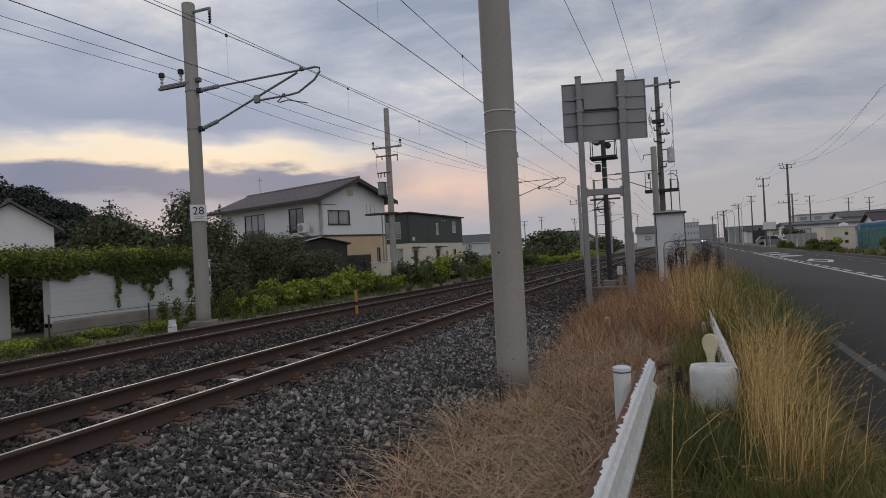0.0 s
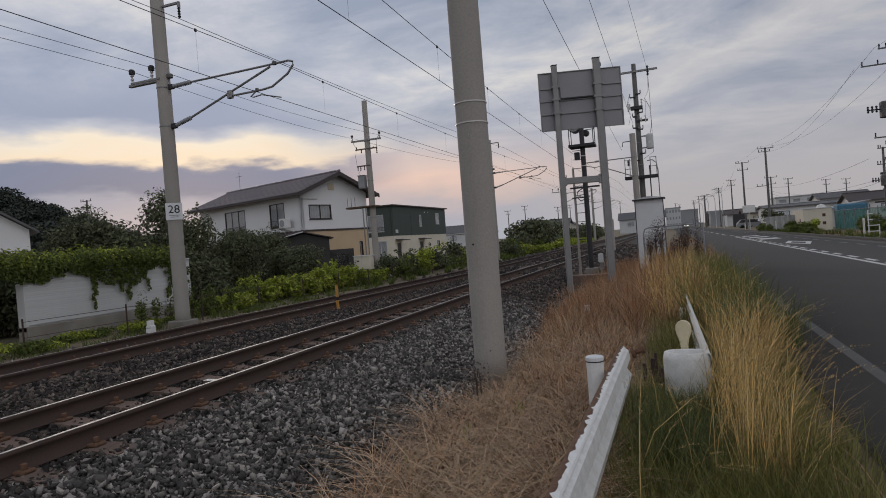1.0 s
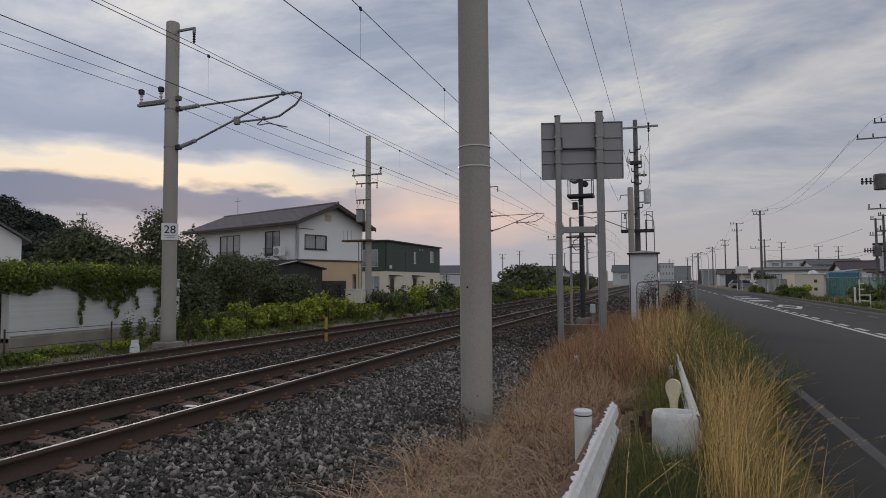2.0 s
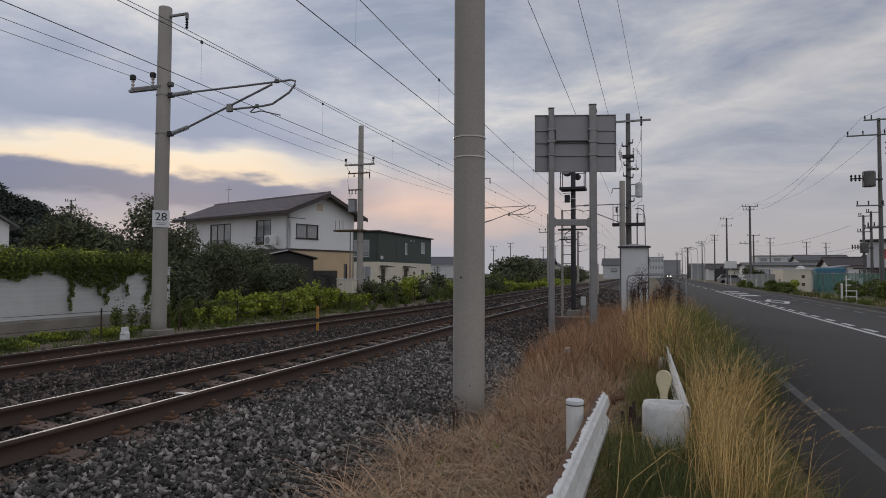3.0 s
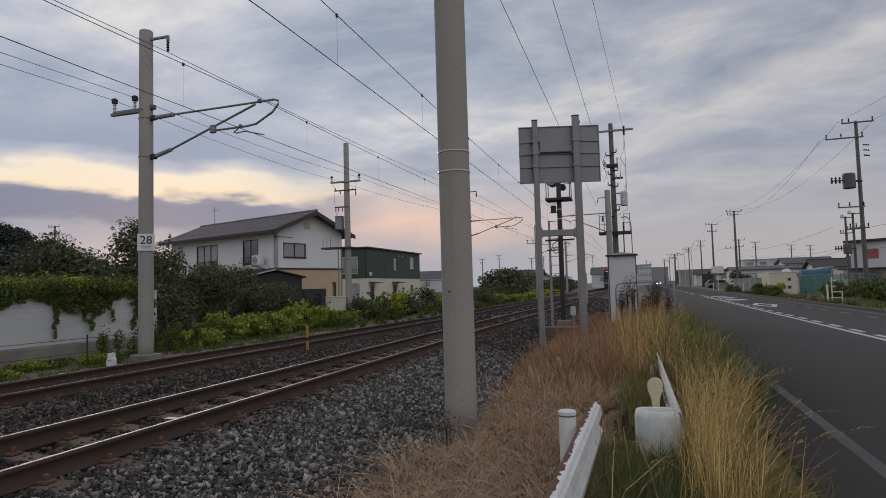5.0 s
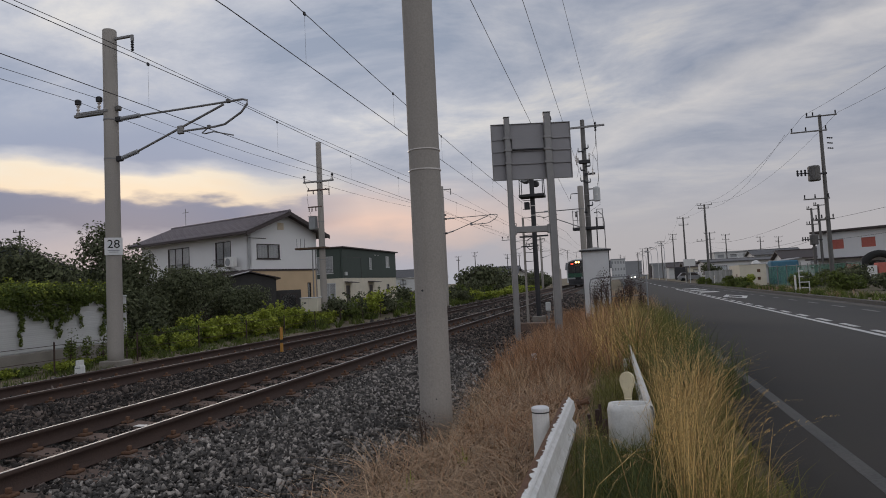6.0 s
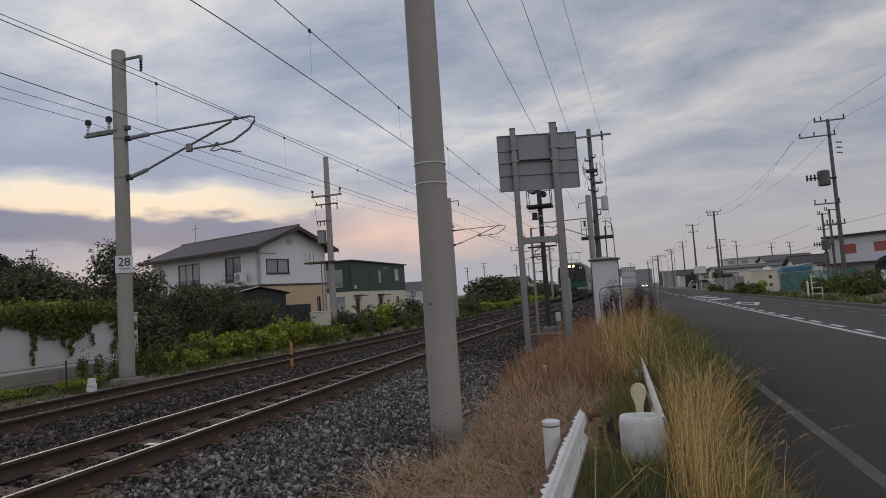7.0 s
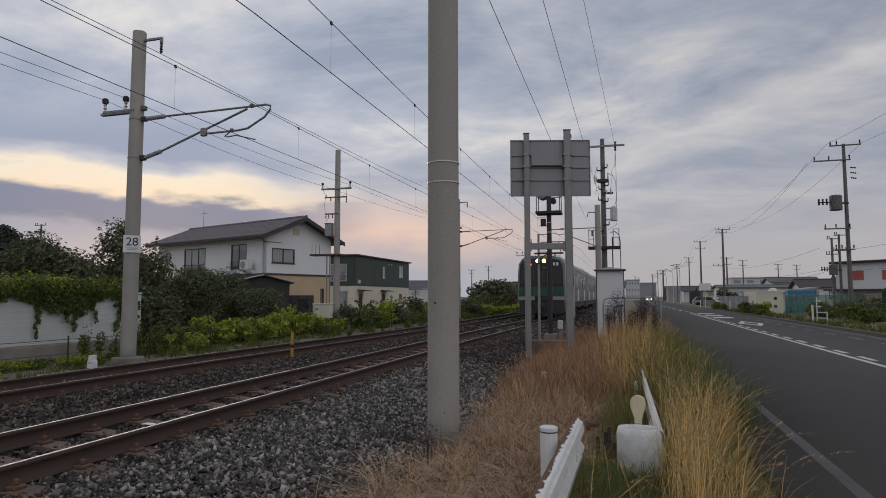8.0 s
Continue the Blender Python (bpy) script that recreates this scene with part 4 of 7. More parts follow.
def relay_cabinet():
    c = base("relay_cabinet", -0.64, 22.95, 0.1, label="tall white steel relay cabinet with a shallow roof", category="equipment cabinet")
    part("plinth", B(-0.5, -0.3, -0.15, 0.5, 0.4, 0.2, bevel=0.02), M["footing"], c)
    body = part("body", B(-0.46, -0.25, 0.2, 0.46, 0.35, 2.56, bevel=0.015), M["cab"], c)
    part("corner_angle", B(-0.475, -0.265, 0.2, -0.45, -0.23, 2.57), M["dark"], body)
    part("corner_angle", B(0.45, -0.265, 0.2, 0.475, -0.23, 2.57), M["dark"], body)
    bm = prism(bmesh.new(), [(-0.54, 2.56), (0.54, 2.56), (0.54, 2.60), (0.0, 2.68), (-0.54, 2.60)], "y", -0.34, 0.44)
    part("roof", bm, M["ltgrey"], c)
    part("roof_trim", B(-0.545, -0.35, 2.545, 0.545, -0.335, 2.60), M["dark"], c)
    part("sticker", B(-0.2, -0.2565, 1.3, 0.1, -0.2515, 1.36), M["ltgrey"], body)
    f = base("pipe_rail", -0.3, 21.6, 0.05, label="white painted pipe railing in front of the cabinet", category="railing")
    part("pipe", tube(bmesh.new(), [(-0.55, 0, -0.1), (-0.55, 0, 1.45), (-0.50, 0, 1.60), (-0.38, 0, 1.64), (0.6, 0, 1.66), (1.3, 0, 1.66)], 0.024, 8), M["grey"], f)
    part("post", rod(bmesh.new(), (0.55, 0, -0.1), (0.55, 0, 1.66), 0.022, n=8), M["grey"], f)
    part("post", rod(bmesh.new(), (1.28, 0, -0.1), (1.28, 0, 1.66), 0.022, n=8), M["grey"], f)
    part("mid_rail", rod(bmesh.new(), (-0.55, 0, 1.0), (1.28, 0, 1.02), 0.016, n=6), M["grey"], f)


relay_cabinet()


# ---- buildings beyond the far track ----
def window(parent, m, w, h, panes=2, frame_m="frame_br", curtain=True, rail=False, d=0.06):
    """A sliding window set in a wall: its outer face lies in local y = 0 and looks along -y."""
    win = new("window")
    win.parent = parent
    win.matrix_basis = m
    t = 0.055
    bm = bmesh.new()
    box(bm, -w / 2, -d, 0, -w / 2 + t, 0.04, h)
    box(bm, w / 2 - t, -d, 0, w / 2, 0.04, h)
    box(bm, -w / 2 + t, -d, 0, w / 2 - t, 0.04, t)
    box(bm, -w / 2 + t, -d, h - t, w / 2 - t, 0.04, h)
    part("window_frame", bm, M[frame_m], win)
    pw = (w - 2 * t) / panes
    for k in range(panes):
        x0 = -w / 2 + t + k * pw
        y = -0.02 - 0.012 * (k % 2)
        part("pane", B(x0, y, t, x0 + pw, y + 0.006, h - t), M["glass"], win).visible_shadow = False
        if k:
            part("mullion", B(x0 - 0.025, -0.045, t, x0 + 0.025, 0.0, h - t), M[frame_m], win)
    if curtain:
        bm = bmesh.new()
        n = max(6, int(w / 0.12))
        vs = [[bm.verts.new((-w / 2 + t + (w - 2 * t) * k / n, 0.028 + 0.012 * (k % 2), z)) for k in range(n + 1)] for z in (t, h - t)]
        for k in range(n):
            bm.faces.new((vs[0][k], vs[0][k + 1], vs[1][k + 1], vs[1][k]))
        part("curtain", bm, M["curtain"], win)
    part("sill", B(-w / 2 - 0.04, -d - 0.05, -0.05, w / 2 + 0.04, 0.0, 0.0, bevel=0.008), M[frame_m], win)
    if rail:
        bm = bmesh.new()
        for z in (0.08, 0.42):
            rod(bm, (-w / 2 - 0.05, -0.18, z), (w / 2 + 0.05, -0.18, z), 0.016, n=5)
        for k in range(int(w / 0.14) + 1):
            x = -w / 2 + k * 0.14
            rod(bm, (x, -0.18, 0.05), (x, -0.18, 0.42), 0.008, n=4)
        part("balustrade", bm, M["frame_br"], win)
    return win


def wall_face(bm, L, h, t, m, holes=()):
    """A wall slab of length L and height h with openings (x0, z0, x1, z1), pushed t deep behind its face y = 0."""
    xs = sorted({0.0, L, *[v for q in holes for v in (q[0], q[2])]})
    zs = sorted({0.0, h, *[v for q in holes for v in (q[1], q[3])]})
    for xa, xb in zip(xs, xs[1:]):
        for za, zb in zip(zs, zs[1:]):
            cx, cz = (xa + xb) / 2, (za + zb) / 2
            if any(q[0] < cx < q[2] and q[1] < cz < q[3] for q in holes):
                continue
            box(bm, xa, 0, za, xb, t, zb, m=m)
    bmesh.ops.remove_doubles(bm, verts=bm.verts[:], dist=0.001)
    return bm


def tiled_slope(parent, L, run, rise, m, rows=11):
    """One roof slope: a deck with courses of ridged tiles, eave along local x at y = 0, rising along +y."""
    ang = math.atan2(rise, run)
    slope = math.hypot(run, rise)
    R = m @ Matrix.Rotation(ang, 4, "X")
    deck = part("roof_slope", B(0, 0, -0.10, L, slope, 0.0, m=R), M["fascia"], parent)
    n = int(L / 0.28)
    for r in range(rows):
        y0, y1 = slope * r / rows, slope * (r + 1) / rows + 0.03
        v, f = [], []
        for k in range(n * 4 + 1):
            x = L * k / (n * 4)
            z = 0.028 * (0, 0.75, 1, 0.55)[k % 4]
            v += [tuple(R @ Vector((x, y0, 0.035 + z))), tuple(R @ Vector((x, y1, 0.012 + z))), tuple(R @ Vector((x, y0, 0.0)))]
        for k in range(n * 4):
            a, b = k * 3, (k + 1) * 3
            f += [(a, b, b + 1, a + 1), (a + 2, b + 2, b, a)]
        raw("tile_course", v, f, M["roof"], deck)
    return deck


def white_house():
    h = base("house", -21.3, 33.3, 0.1, 161, "two-storey white stucco house with brown tiled gable roof", "house")
    L, W, Hw, band = 11.7, 5.6, 5.52, 3.07
    # long wall faces +y, gable end faces -x
    longm = Matrix.Translation((0, 0, 0)) @ Matrix.Rotation(math.pi, 4, "Z") @ Matrix.Translation((-L, 0, 0))
    # in that frame x runs from L back to 0
    ho = [(L - 3.26, 3.45, L - 1.70, 4.98), (L - 8.48, 3.38, L - 6.03, 4.92), (L - 10.8, 4.0, L - 10.2, 4.75)]
    part("wall", wall_face(bmesh.new(), L, Hw, 0.18, longm, ho), M["stucco"], h)
    for k, (x0, z0, x1, z1) in enumerate(ho):
        window(h, longm @ Matrix.Translation(((x0 + x1) / 2, 0.05, z0)), x1 - x0, z1 - z0, 2 if k < 1 else (3 if k == 1 else 1), rail=k < 2)
    gm = Matrix.Rotation(radians(-90), 4, "Z")
    # gable wall: local x runs along -y of the house
    bm = wall_face(bmesh.new(), W, Hw - band, 0.18, Matrix.Translation((0, 0, band)) @ gm, [(0.59, 0.70, 2.40, 1.62)])
    pts = [(0, Hw), (-W, Hw), (-W / 2, Hw + 1.14)]
    prism(bm, pts, "x", 0.0, 0.18)
    part("gable_wall", bm, M["stucco"], h)
    window(h, gm @ Matrix.Translation((1.50, 0.05, band + 0.70)), 1.81, 0.92)
    part("lower_gable_wall", wall_face(bmesh.new(), W, band, 0.16, Matrix.Translation((0.02, 0, 0)) @ gm, [(4.7, 0.9, 5.0, 2.2)]), M["tan"], h, "tan lower siding")
    window(h, Matrix.Translation((0.02, 0, 0)) @ gm @ Matrix.Translation((4.85, 0.05, 0.9)), 0.3, 1.3, 1)
    part("band_board", B(-0.03, -W - 0.02, band - 0.06, 0.02, 0.03, band + 0.05), M["fascia"], h)
    part("wall", B(L - 0.18, -W, 0, L, -0.18, Hw), M["stucco"], h)
    part("wall", B(0.18, -W, 0, L - 0.18, -W + 0.18, Hw), M["stucco"], h)
    part("floor_slab", B(0.18, -W + 0.18, 2.9, L - 0.18, -0.18, 3.0), M["wood"], h)
    part("inner_wall", B(0.6, -2.2, 3.0, L - 0.6, -2.1, 5.4), M["stucco"], h)
    part("gable_vent", B(-0.03, -2.78, 5.62, 0.0, -2.25, 6.08, bevel=0.01), M["cream"], h, "cream louvred gable vent")
    for k in range(6):
        part("vent_slat", B(-0.045, -2.74, 5.66 + 0.07 * k, -0.028, -2.29, 5.69 + 0.07 * k), M["tan"], h)
    part("wire_bracket", B(-0.05, -1.3, 5.02, 0.0, 0.05, 5.05), M["fascia"], h)
    # roof with overhangs
    o, g = 0.65, 0.65
    rise = 1.14 * (W / 2 + o) / (W / 2)
    tiled_slope(h, L + 2 * g, W / 2 + o, rise, Matrix.Translation((L + g, o, Hw - 1.14 * o / (W / 2) + 0.1)) @ Matrix.Rotation(math.pi, 4, "Z"))
    tiled_slope(h, L + 2 * g, W / 2 + o, rise, Matrix.Translation((-g, -W - o, Hw - 1.14 * o / (W / 2) + 0.1)))
    rz = Hw + 1.14 + 0.1
    bm = bmesh.new()
    for k in range(44):
        x0 = -g + (L + 2 * g) * k / 44
        rod(bm, (x0, -W / 2, rz + 0.05), (x0 + 0.33, -W / 2, rz + 0.05), 0.10, 0.09, 8)
    part("ridge_tiles", bm, M["roof"], h)
    # bargeboards and gutters
    for yy in (o, -W - o):
        z0 = Hw - 1.14 * o / (W / 2) + 0.1
        q = prism(bmesh.new(), [(yy, z0 - 0.24), (yy, z0), (-W / 2, rz), (-W / 2, rz - 0.24)], "x", -g - 0.04, -g + 0.02)
        part("bargeboard", q, M["fascia"], h)
        part("gutter", B(-g, min(yy, yy * 1.0) - 0.06, z0 - 0.16, L + g, yy + 0.06, z0 - 0.04, bevel=0.02), M["fascia"], h)
        part("soffit", prism(bmesh.new(), [(yy, z0 - 0.10), (yy * 0.999, z0 - 0.12), (0 if yy > 0 else -W, Hw - 0.02), (0 if yy > 0 else -W, Hw)], "x", -g + 0.03, L + g - 0.03), M["fascia"], h)
    # air conditioner outside a window on a wall bracket
    ac = part("air_conditioner", B(0.75, 0.30, 3.32, 1.55, 0.62, 3.92, bevel=0.02), M["white"], h, "white outdoor air-conditioner unit")
    part("fan_grille", lathe(bmesh.new(), [(0.10, 0), (0.23, 0.0), (0.23, 0.02), (0.10, 0.025)], 16, Matrix.Translation((1.22, 0.62, 3.62)) @ Matrix.Rotation(radians(-90), 4, "X")), M["grey"], ac)
    for x in (0.85, 1.45):
        part("ac_bracket", prism(bmesh.new(), [(0.0, 3.05), (0.62, 3.28), (0.62, 3.32), (0.0, 3.32)], "x", x - 0.02, x + 0.02), M["white"], h)
    # lean-to roof along the long wall
    bm = prism(bmesh.new(), [(0.0, 3.02), (0.0, 3.10), (1.5, 2.62), (1.5, 2.54)], "x", -0.5, 8.0)
    part("lean_to_roof", bm, M["fascia"], h)
    for k in range(18):
        part("roof_batten", prism(bmesh.new(), [(0.02, 3.10), (0.02, 3.125), (1.5, 2.645), (1.5, 2.62)], "x", -0.45 + k * 0.49, -0.41 + k * 0.49), M["roof"], h)
    part("lean_to_wall", B(0.0, 1.2, 0, 7.8, 1.3, 2.6), M["shed"], h)
    # small aerial
    part("aerial", box(rod(bmesh.new(), (10.6, -W / 2, rz), (10.6, -W / 2, rz + 1.4), 0.02, n=6), 10.2, -W / 2 - 0.01, rz + 1.1, 11.0, -W / 2 + 0.01, rz + 1.13), M["galv"], h)
    s = base("shed", -21.4, 30.2, 0.1, 33.7, "dark weathered wooden shed with a low metal roof", "shed")
    part("wall", prism(bmesh.new(), [(0, 0), (3.2, 0), (3.2, 2.45), (1.75, 2.80), (0, 2.45)], "y", 0.0, 0.1), M["shed"], s)
    for k in range(12):
        part("board", B(0.02 + k * 0.265, -0.02, 0.0, 0.26 + k * 0.265, 0.0, 2.38), M["shed"], s)
    part("wall", B(0, 0.1, 0, 0.1, 2.8, 2.45), M["shed"], s)
    part("wall", B(3.1, 0.1, 0, 3.2, 2.8, 2.45), M["shed"], s)
    part("wall", B(0.1, 2.7, 0, 3.1, 2.8, 2.45), M["shed"], s)
    part("roof", prism(bmesh.new(), [(-0.25, 2.42), (1.75, 2.86), (3.45, 2.42), (3.45, 2.48), (1.75, 2.92), (-0.25, 2.48)], "y", -0.25, 3.0), M["fascia"], s)
    part("metal_edge", prism(bmesh.new(), [(-0.27, 2.44), (1.75, 2.88), (1.75, 2.94), (-0.27, 2.50)], "y", -0.29, -0.25), M["ltgrey"], s, "pale metal roof edge")
    part("side_hutch", B(3.2, 0.2, 0.0, 4.6, 1.8, 1.75, bevel=0.02), M["shed"], s)
    window(s, Matrix.Translation((3.9, 0.19, 0.75)), 0.9, 0.8, 2, curtain=False)


white_house()


def green_building():
    b = base("apartment_building", -26.0, 57.0, 0.1, 0, "two-storey building, dark green above and cream below", "building")
    L, W, z1, z2 = 15.5, 12.0, 2.75, 5.75
    side = Matrix.Rotation(radians(90), 4, "Z")            # runs along +y, faces +x
    lowh = [(0.7, 0.0, 1.7, 2.0), (6.8, 0.0, 7.9, 2.0), (12.2, 0.9, 13.0, 2.0)]
    uph = [(7.0, 0.95, 7.6, 2.2), (12.1, 1.2, 13.2, 2.5)]
    part("lower_wall", wall_face(bmesh.new(), L, z1, 0.2, side, lowh), M["cream"], b)
    part("upper_wall", wall_face(bmesh.new(), L, z2 - z1, 0.2, Matrix.Translation((0.03, 0, z1)) @ side, uph), M["dkgreen"], b)
    front = Matrix.Translation((-W, 0, 0))
    part("lower_wall", wall_face(bmesh.new(), W - 0.2, z1, 0.2, front, [(9.8, 0.2, 11.2, 2.3)]), M["cream"], b)
    part("upper_wall", wall_face(bmesh.new(), W - 0.2, z2 - z1, 0.2, front @ Matrix.Translation((0, -0.03, z1)), [(9.2, 0.5, 11.0, 2.2)]), M["dkgreen"], b)
    part("back_wall", B(-W, L - 0.2, 0, -0.2, L, z2), M["dkgreen"], b)
    part("back_wall", B(-W, 0.2, 0, -W + 0.2, L - 0.2, z2), M["dkgreen"], b)
    part("floor_slab", B(-W + 0.2, 0.2, z1 - 0.1, -0.2, L - 0.2, z1), M["grey"], b)
    window(b, front @ Matrix.Translation((10.1, 0.04, z1 + 0.5)), 1.8, 1.7, 2, "ltgrey", rail=True)
    window(b, front @ Matrix.Translation((10.5, 0.04, 0.2)), 1.4, 2.1, 2, "ltgrey")
    for x0, za, x1, zb in uph:
        window(b, Matrix.Translation((0.03, 0, z1)) @ side @ Matrix.Translation(((x0 + x1) / 2, 0.04, za)), x1 - x0, zb - za, 1 if x1 - x0 < 0.8 else 2, "ltgrey")
    window(b, side @ Matrix.Translation((12.6, 0.04, 0.9)), 0.8, 1.1, 1, "frame_br")
    for x0, za, x1, zb in lowh[:2]:
        d = part("door", B(-0.12, x0, 0.0, -0.06, x1, zb), M["frame_br"], b, "dark entrance door")
        part("door_handle", B(-0.06, x1 - 0.15, 0.95, -0.02, x1 - 0.11, 1.25), M["galv"], d)
        part("awning", prism(bmesh.new(), [(-0.0, 2.32), (0.9, 2.22), (0.9, 2.28), (0.0, 2.40)], "y", x0 - 0.35, x1 + 0.35), M["fascia"], b)
        part("lamp", B(0.0, (x0 + x1) / 2 - 0.1, 2.08, 0.1, (x0 + x1) / 2 + 0.1, 2.2, bevel=0.02), M["white"], b)
    part("panel_joint", B(0.03, 0.25, z1 + 2.1, 0.05, 4.6, z1 + 2.14), M["frame_br"], b)
    part("panel_joint", B(0.03, 4.6, z1, 0.05, 4.64, z1 + 2.14), M["frame_br"], b)
    part("vent_cap", B(0.03, 8.6, z1 + 2.45, 0.12, 8.75, z1 + 2.58, bevel=0.02), M["white"], b)
    part("vent_cap", B(0.03, 9.5, z1 + 2.45, 0.12, 9.65, z1 + 2.58, bevel=0.02), M["white"], b)
    part("meter_box", B(0.03, 0.4, z1 + 0.25, 0.15, 0.85, z1 + 0.6, bevel=0.01), M["ltgrey"], b)
    part("roof", B(-W - 0.25, -0.3, z2, 0.3, L + 0.3, z2 + 0.14, bevel=0.03), M["fascia"], b)
    c = base("carport", -24.5, 74.0, 0.1, 0, "low carport with a pale flat roof", "carport")
    part("roof", B(-3, 0, 2.55, 3.5, 5, 2.68, bevel=0.02), M["ltgrey"], c)
    for x, y in ((-2.8, 0.2), (3.3, 0.2), (-2.8, 4.8), (3.3, 4.8)):
        part("post", B(x - 0.05, y - 0.05, -0.1, x + 0.05, y + 0.05, 2.55), M["galv"], c)
    part("downpipe", tube(bmesh.new(), [(1.6, 0.0, 2.55), (1.9, -0.05, 1.9), (2.1, -0.05, 1.2)], 0.05, 6), M["ltgrey"], c)


green_building()


def small_house(x, y, rz, L, W, Hw, rise, wall_m, roof_m, label, group="", wins=2):
    """A plain gabled house; its gable end faces local -x and its long side local -y."""
    h = base("house", x, y, 0.1, rz, label, "house", group)
    bm = prism(bmesh.new(), [(0, 0), (W, 0), (W, Hw), (W / 2, Hw + rise), (0, Hw)], "x", 0, L)
    part("wall", bm, M[wall_m], h)
    o = 0.45
    k = rise / (W / 2)
    zt = Hw + rise + 0.05
    for s in (0, 1):
        ye = -o if s == 0 else W + o
        ze = Hw - k * o + 0.05
        part("roof_slope", prism(bmesh.new(), [(ye, ze), (W / 2, zt), (W / 2, zt + 0.14), (ye, ze + 0.14)], "x", -o, L + o), M[roof_m], h)
    part("ridge", B(-o, W / 2 - 0.12, zt + 0.06, L + o, W / 2 + 0.12, zt + 0.22, bevel=0.04), M[roof_m], h)
    for w in range(wins):
        xw = L * (w + 0.5) / wins
        window(h, Matrix.Translation((xw, -0.05, Hw * 0.52)), min(1.7, L / wins * 0.5), min(1.1, Hw * 0.3), 2, curtain=False)
    return h


small_house(-45.2, 26.2, -18, 9.0, 4.4, 4.4, 1.45, "stucco", "roof_grey", "pale plastered house with a low gable roof behind hedges", wins=0).matrix_basis = pose(-36.2, 26.8, 0.1, 0, 0, 152)
small_house(-33.5, 147.0, 0, 11, 7, 3.2, 1.8, "cream", "roof_grey", "distant cream house with a grey roof")
small_house(-20.5, 152.0, 90, 7, 6, 2.9, 1.7, "stucco", "fascia", "distant pale bungalow with a dark roof")
small_house(-62.5, 170.0, 10, 14, 8, 4.2, 2.0, "ltgrey", "roof_grey", "distant grey house with a grey roof")
small_house(-15.5, 210.0, 0, 14, 8, 4.5, 2.0, "ltgrey", "roof_grey", "distant grey house with a grey roof")


# ---- panelled wall with ivy, shed end ----
def panel_wall():
    w = base("boundary_wall", -14.4, 10.42, 0.1, 0, "white ribbed siding wall on a concrete footing, overgrown with ivy", "wall")
    part("footing", B(-0.28, -0.05, -0.2, 0.06, 5.6, 0.42, bevel=0.02), M["footing"], w)
    part("core", B(-0.22, 0.0, 0.42, -0.04, 5.4, 1.74), M["block"], w)
    for k in range(26):
        z = 0.45 + k * 0.049
        part("siding_board", prism(bmesh.new(), [(-0.04, z), (0.0, z), (-0.004, z + 0.030), (-0.010, z + 0.047), (-0.04, z + 0.047)], "y", 0.0, 5.4), M["block"], w)
    part("end_post", B(-0.24, -0.05, 0.3, 0.012, 0.0, 1.76), M["block"], w)
    part("cap_rail", B(-0.26, -0.06, 1.74, 0.03, 5.4, 1.79, bevel=0.01), M["ltgrey"], w)
    s = base("garden_shed", -15.6, 10.22, 0.1, 0, "pale grey shed end with a dark roof edge", "shed")
    part("wall", B(-3.0, -4.5, -0.1, 0.0, 0.0, 1.85, bevel=0.01), M["block"], s)
    part("roof", B(-3.2, -4.7, 1.85, 0.15, 0.2, 1.97, bevel=0.02), M["fascia"], s)


panel_wall()


# ---- foliage ----
rng = np.random.default_rng(7)


def leaf_cloud(centres, radii, n, size, squash=1.0, shell=0.55):
    """Leaf quads folded along the midrib, spread over several overlapping clumps."""
    centres, radii = np.asarray(centres, float), np.asarray(radii, float)
    wts = radii.prod(axis=1) ** (2 / 3)
    idx = rng.choice(len(centres), n, p=wts / wts.sum())
    d = rng.normal(size=(n, 3))
    d /= np.linalg.norm(d, axis=1, keepdims=True)
    rr = shell + (1.06 - shell) * rng.random(n) ** 0.6
    c = centres[idx] + d * radii[idx] * rr[:, None]
    nrm = d + rng.normal(scale=0.7, size=(n, 3)) + np.array([0, 0, 0.5])
    nrm /= np.linalg.norm(nrm, axis=1, keepdims=True)
    a = np.cross(nrm, rng.normal(size=(n, 3)))
    a /= np.linalg.norm(a, axis=1, keepdims=True)
    b = np.cross(nrm, a)
    s = size * rng.uniform(0.55, 1.35, n)[:, None]
    tip, tail = c + a * s, c - a * s
    v = np.stack([tail, c + b * s * 0.55 + nrm * s * 0.18, tip, c - b * s * 0.55 + nrm * s * 0.18], 1)
    f = np.arange(n * 4).reshape(-1, 4)
    return v.reshape(-1, 3), f


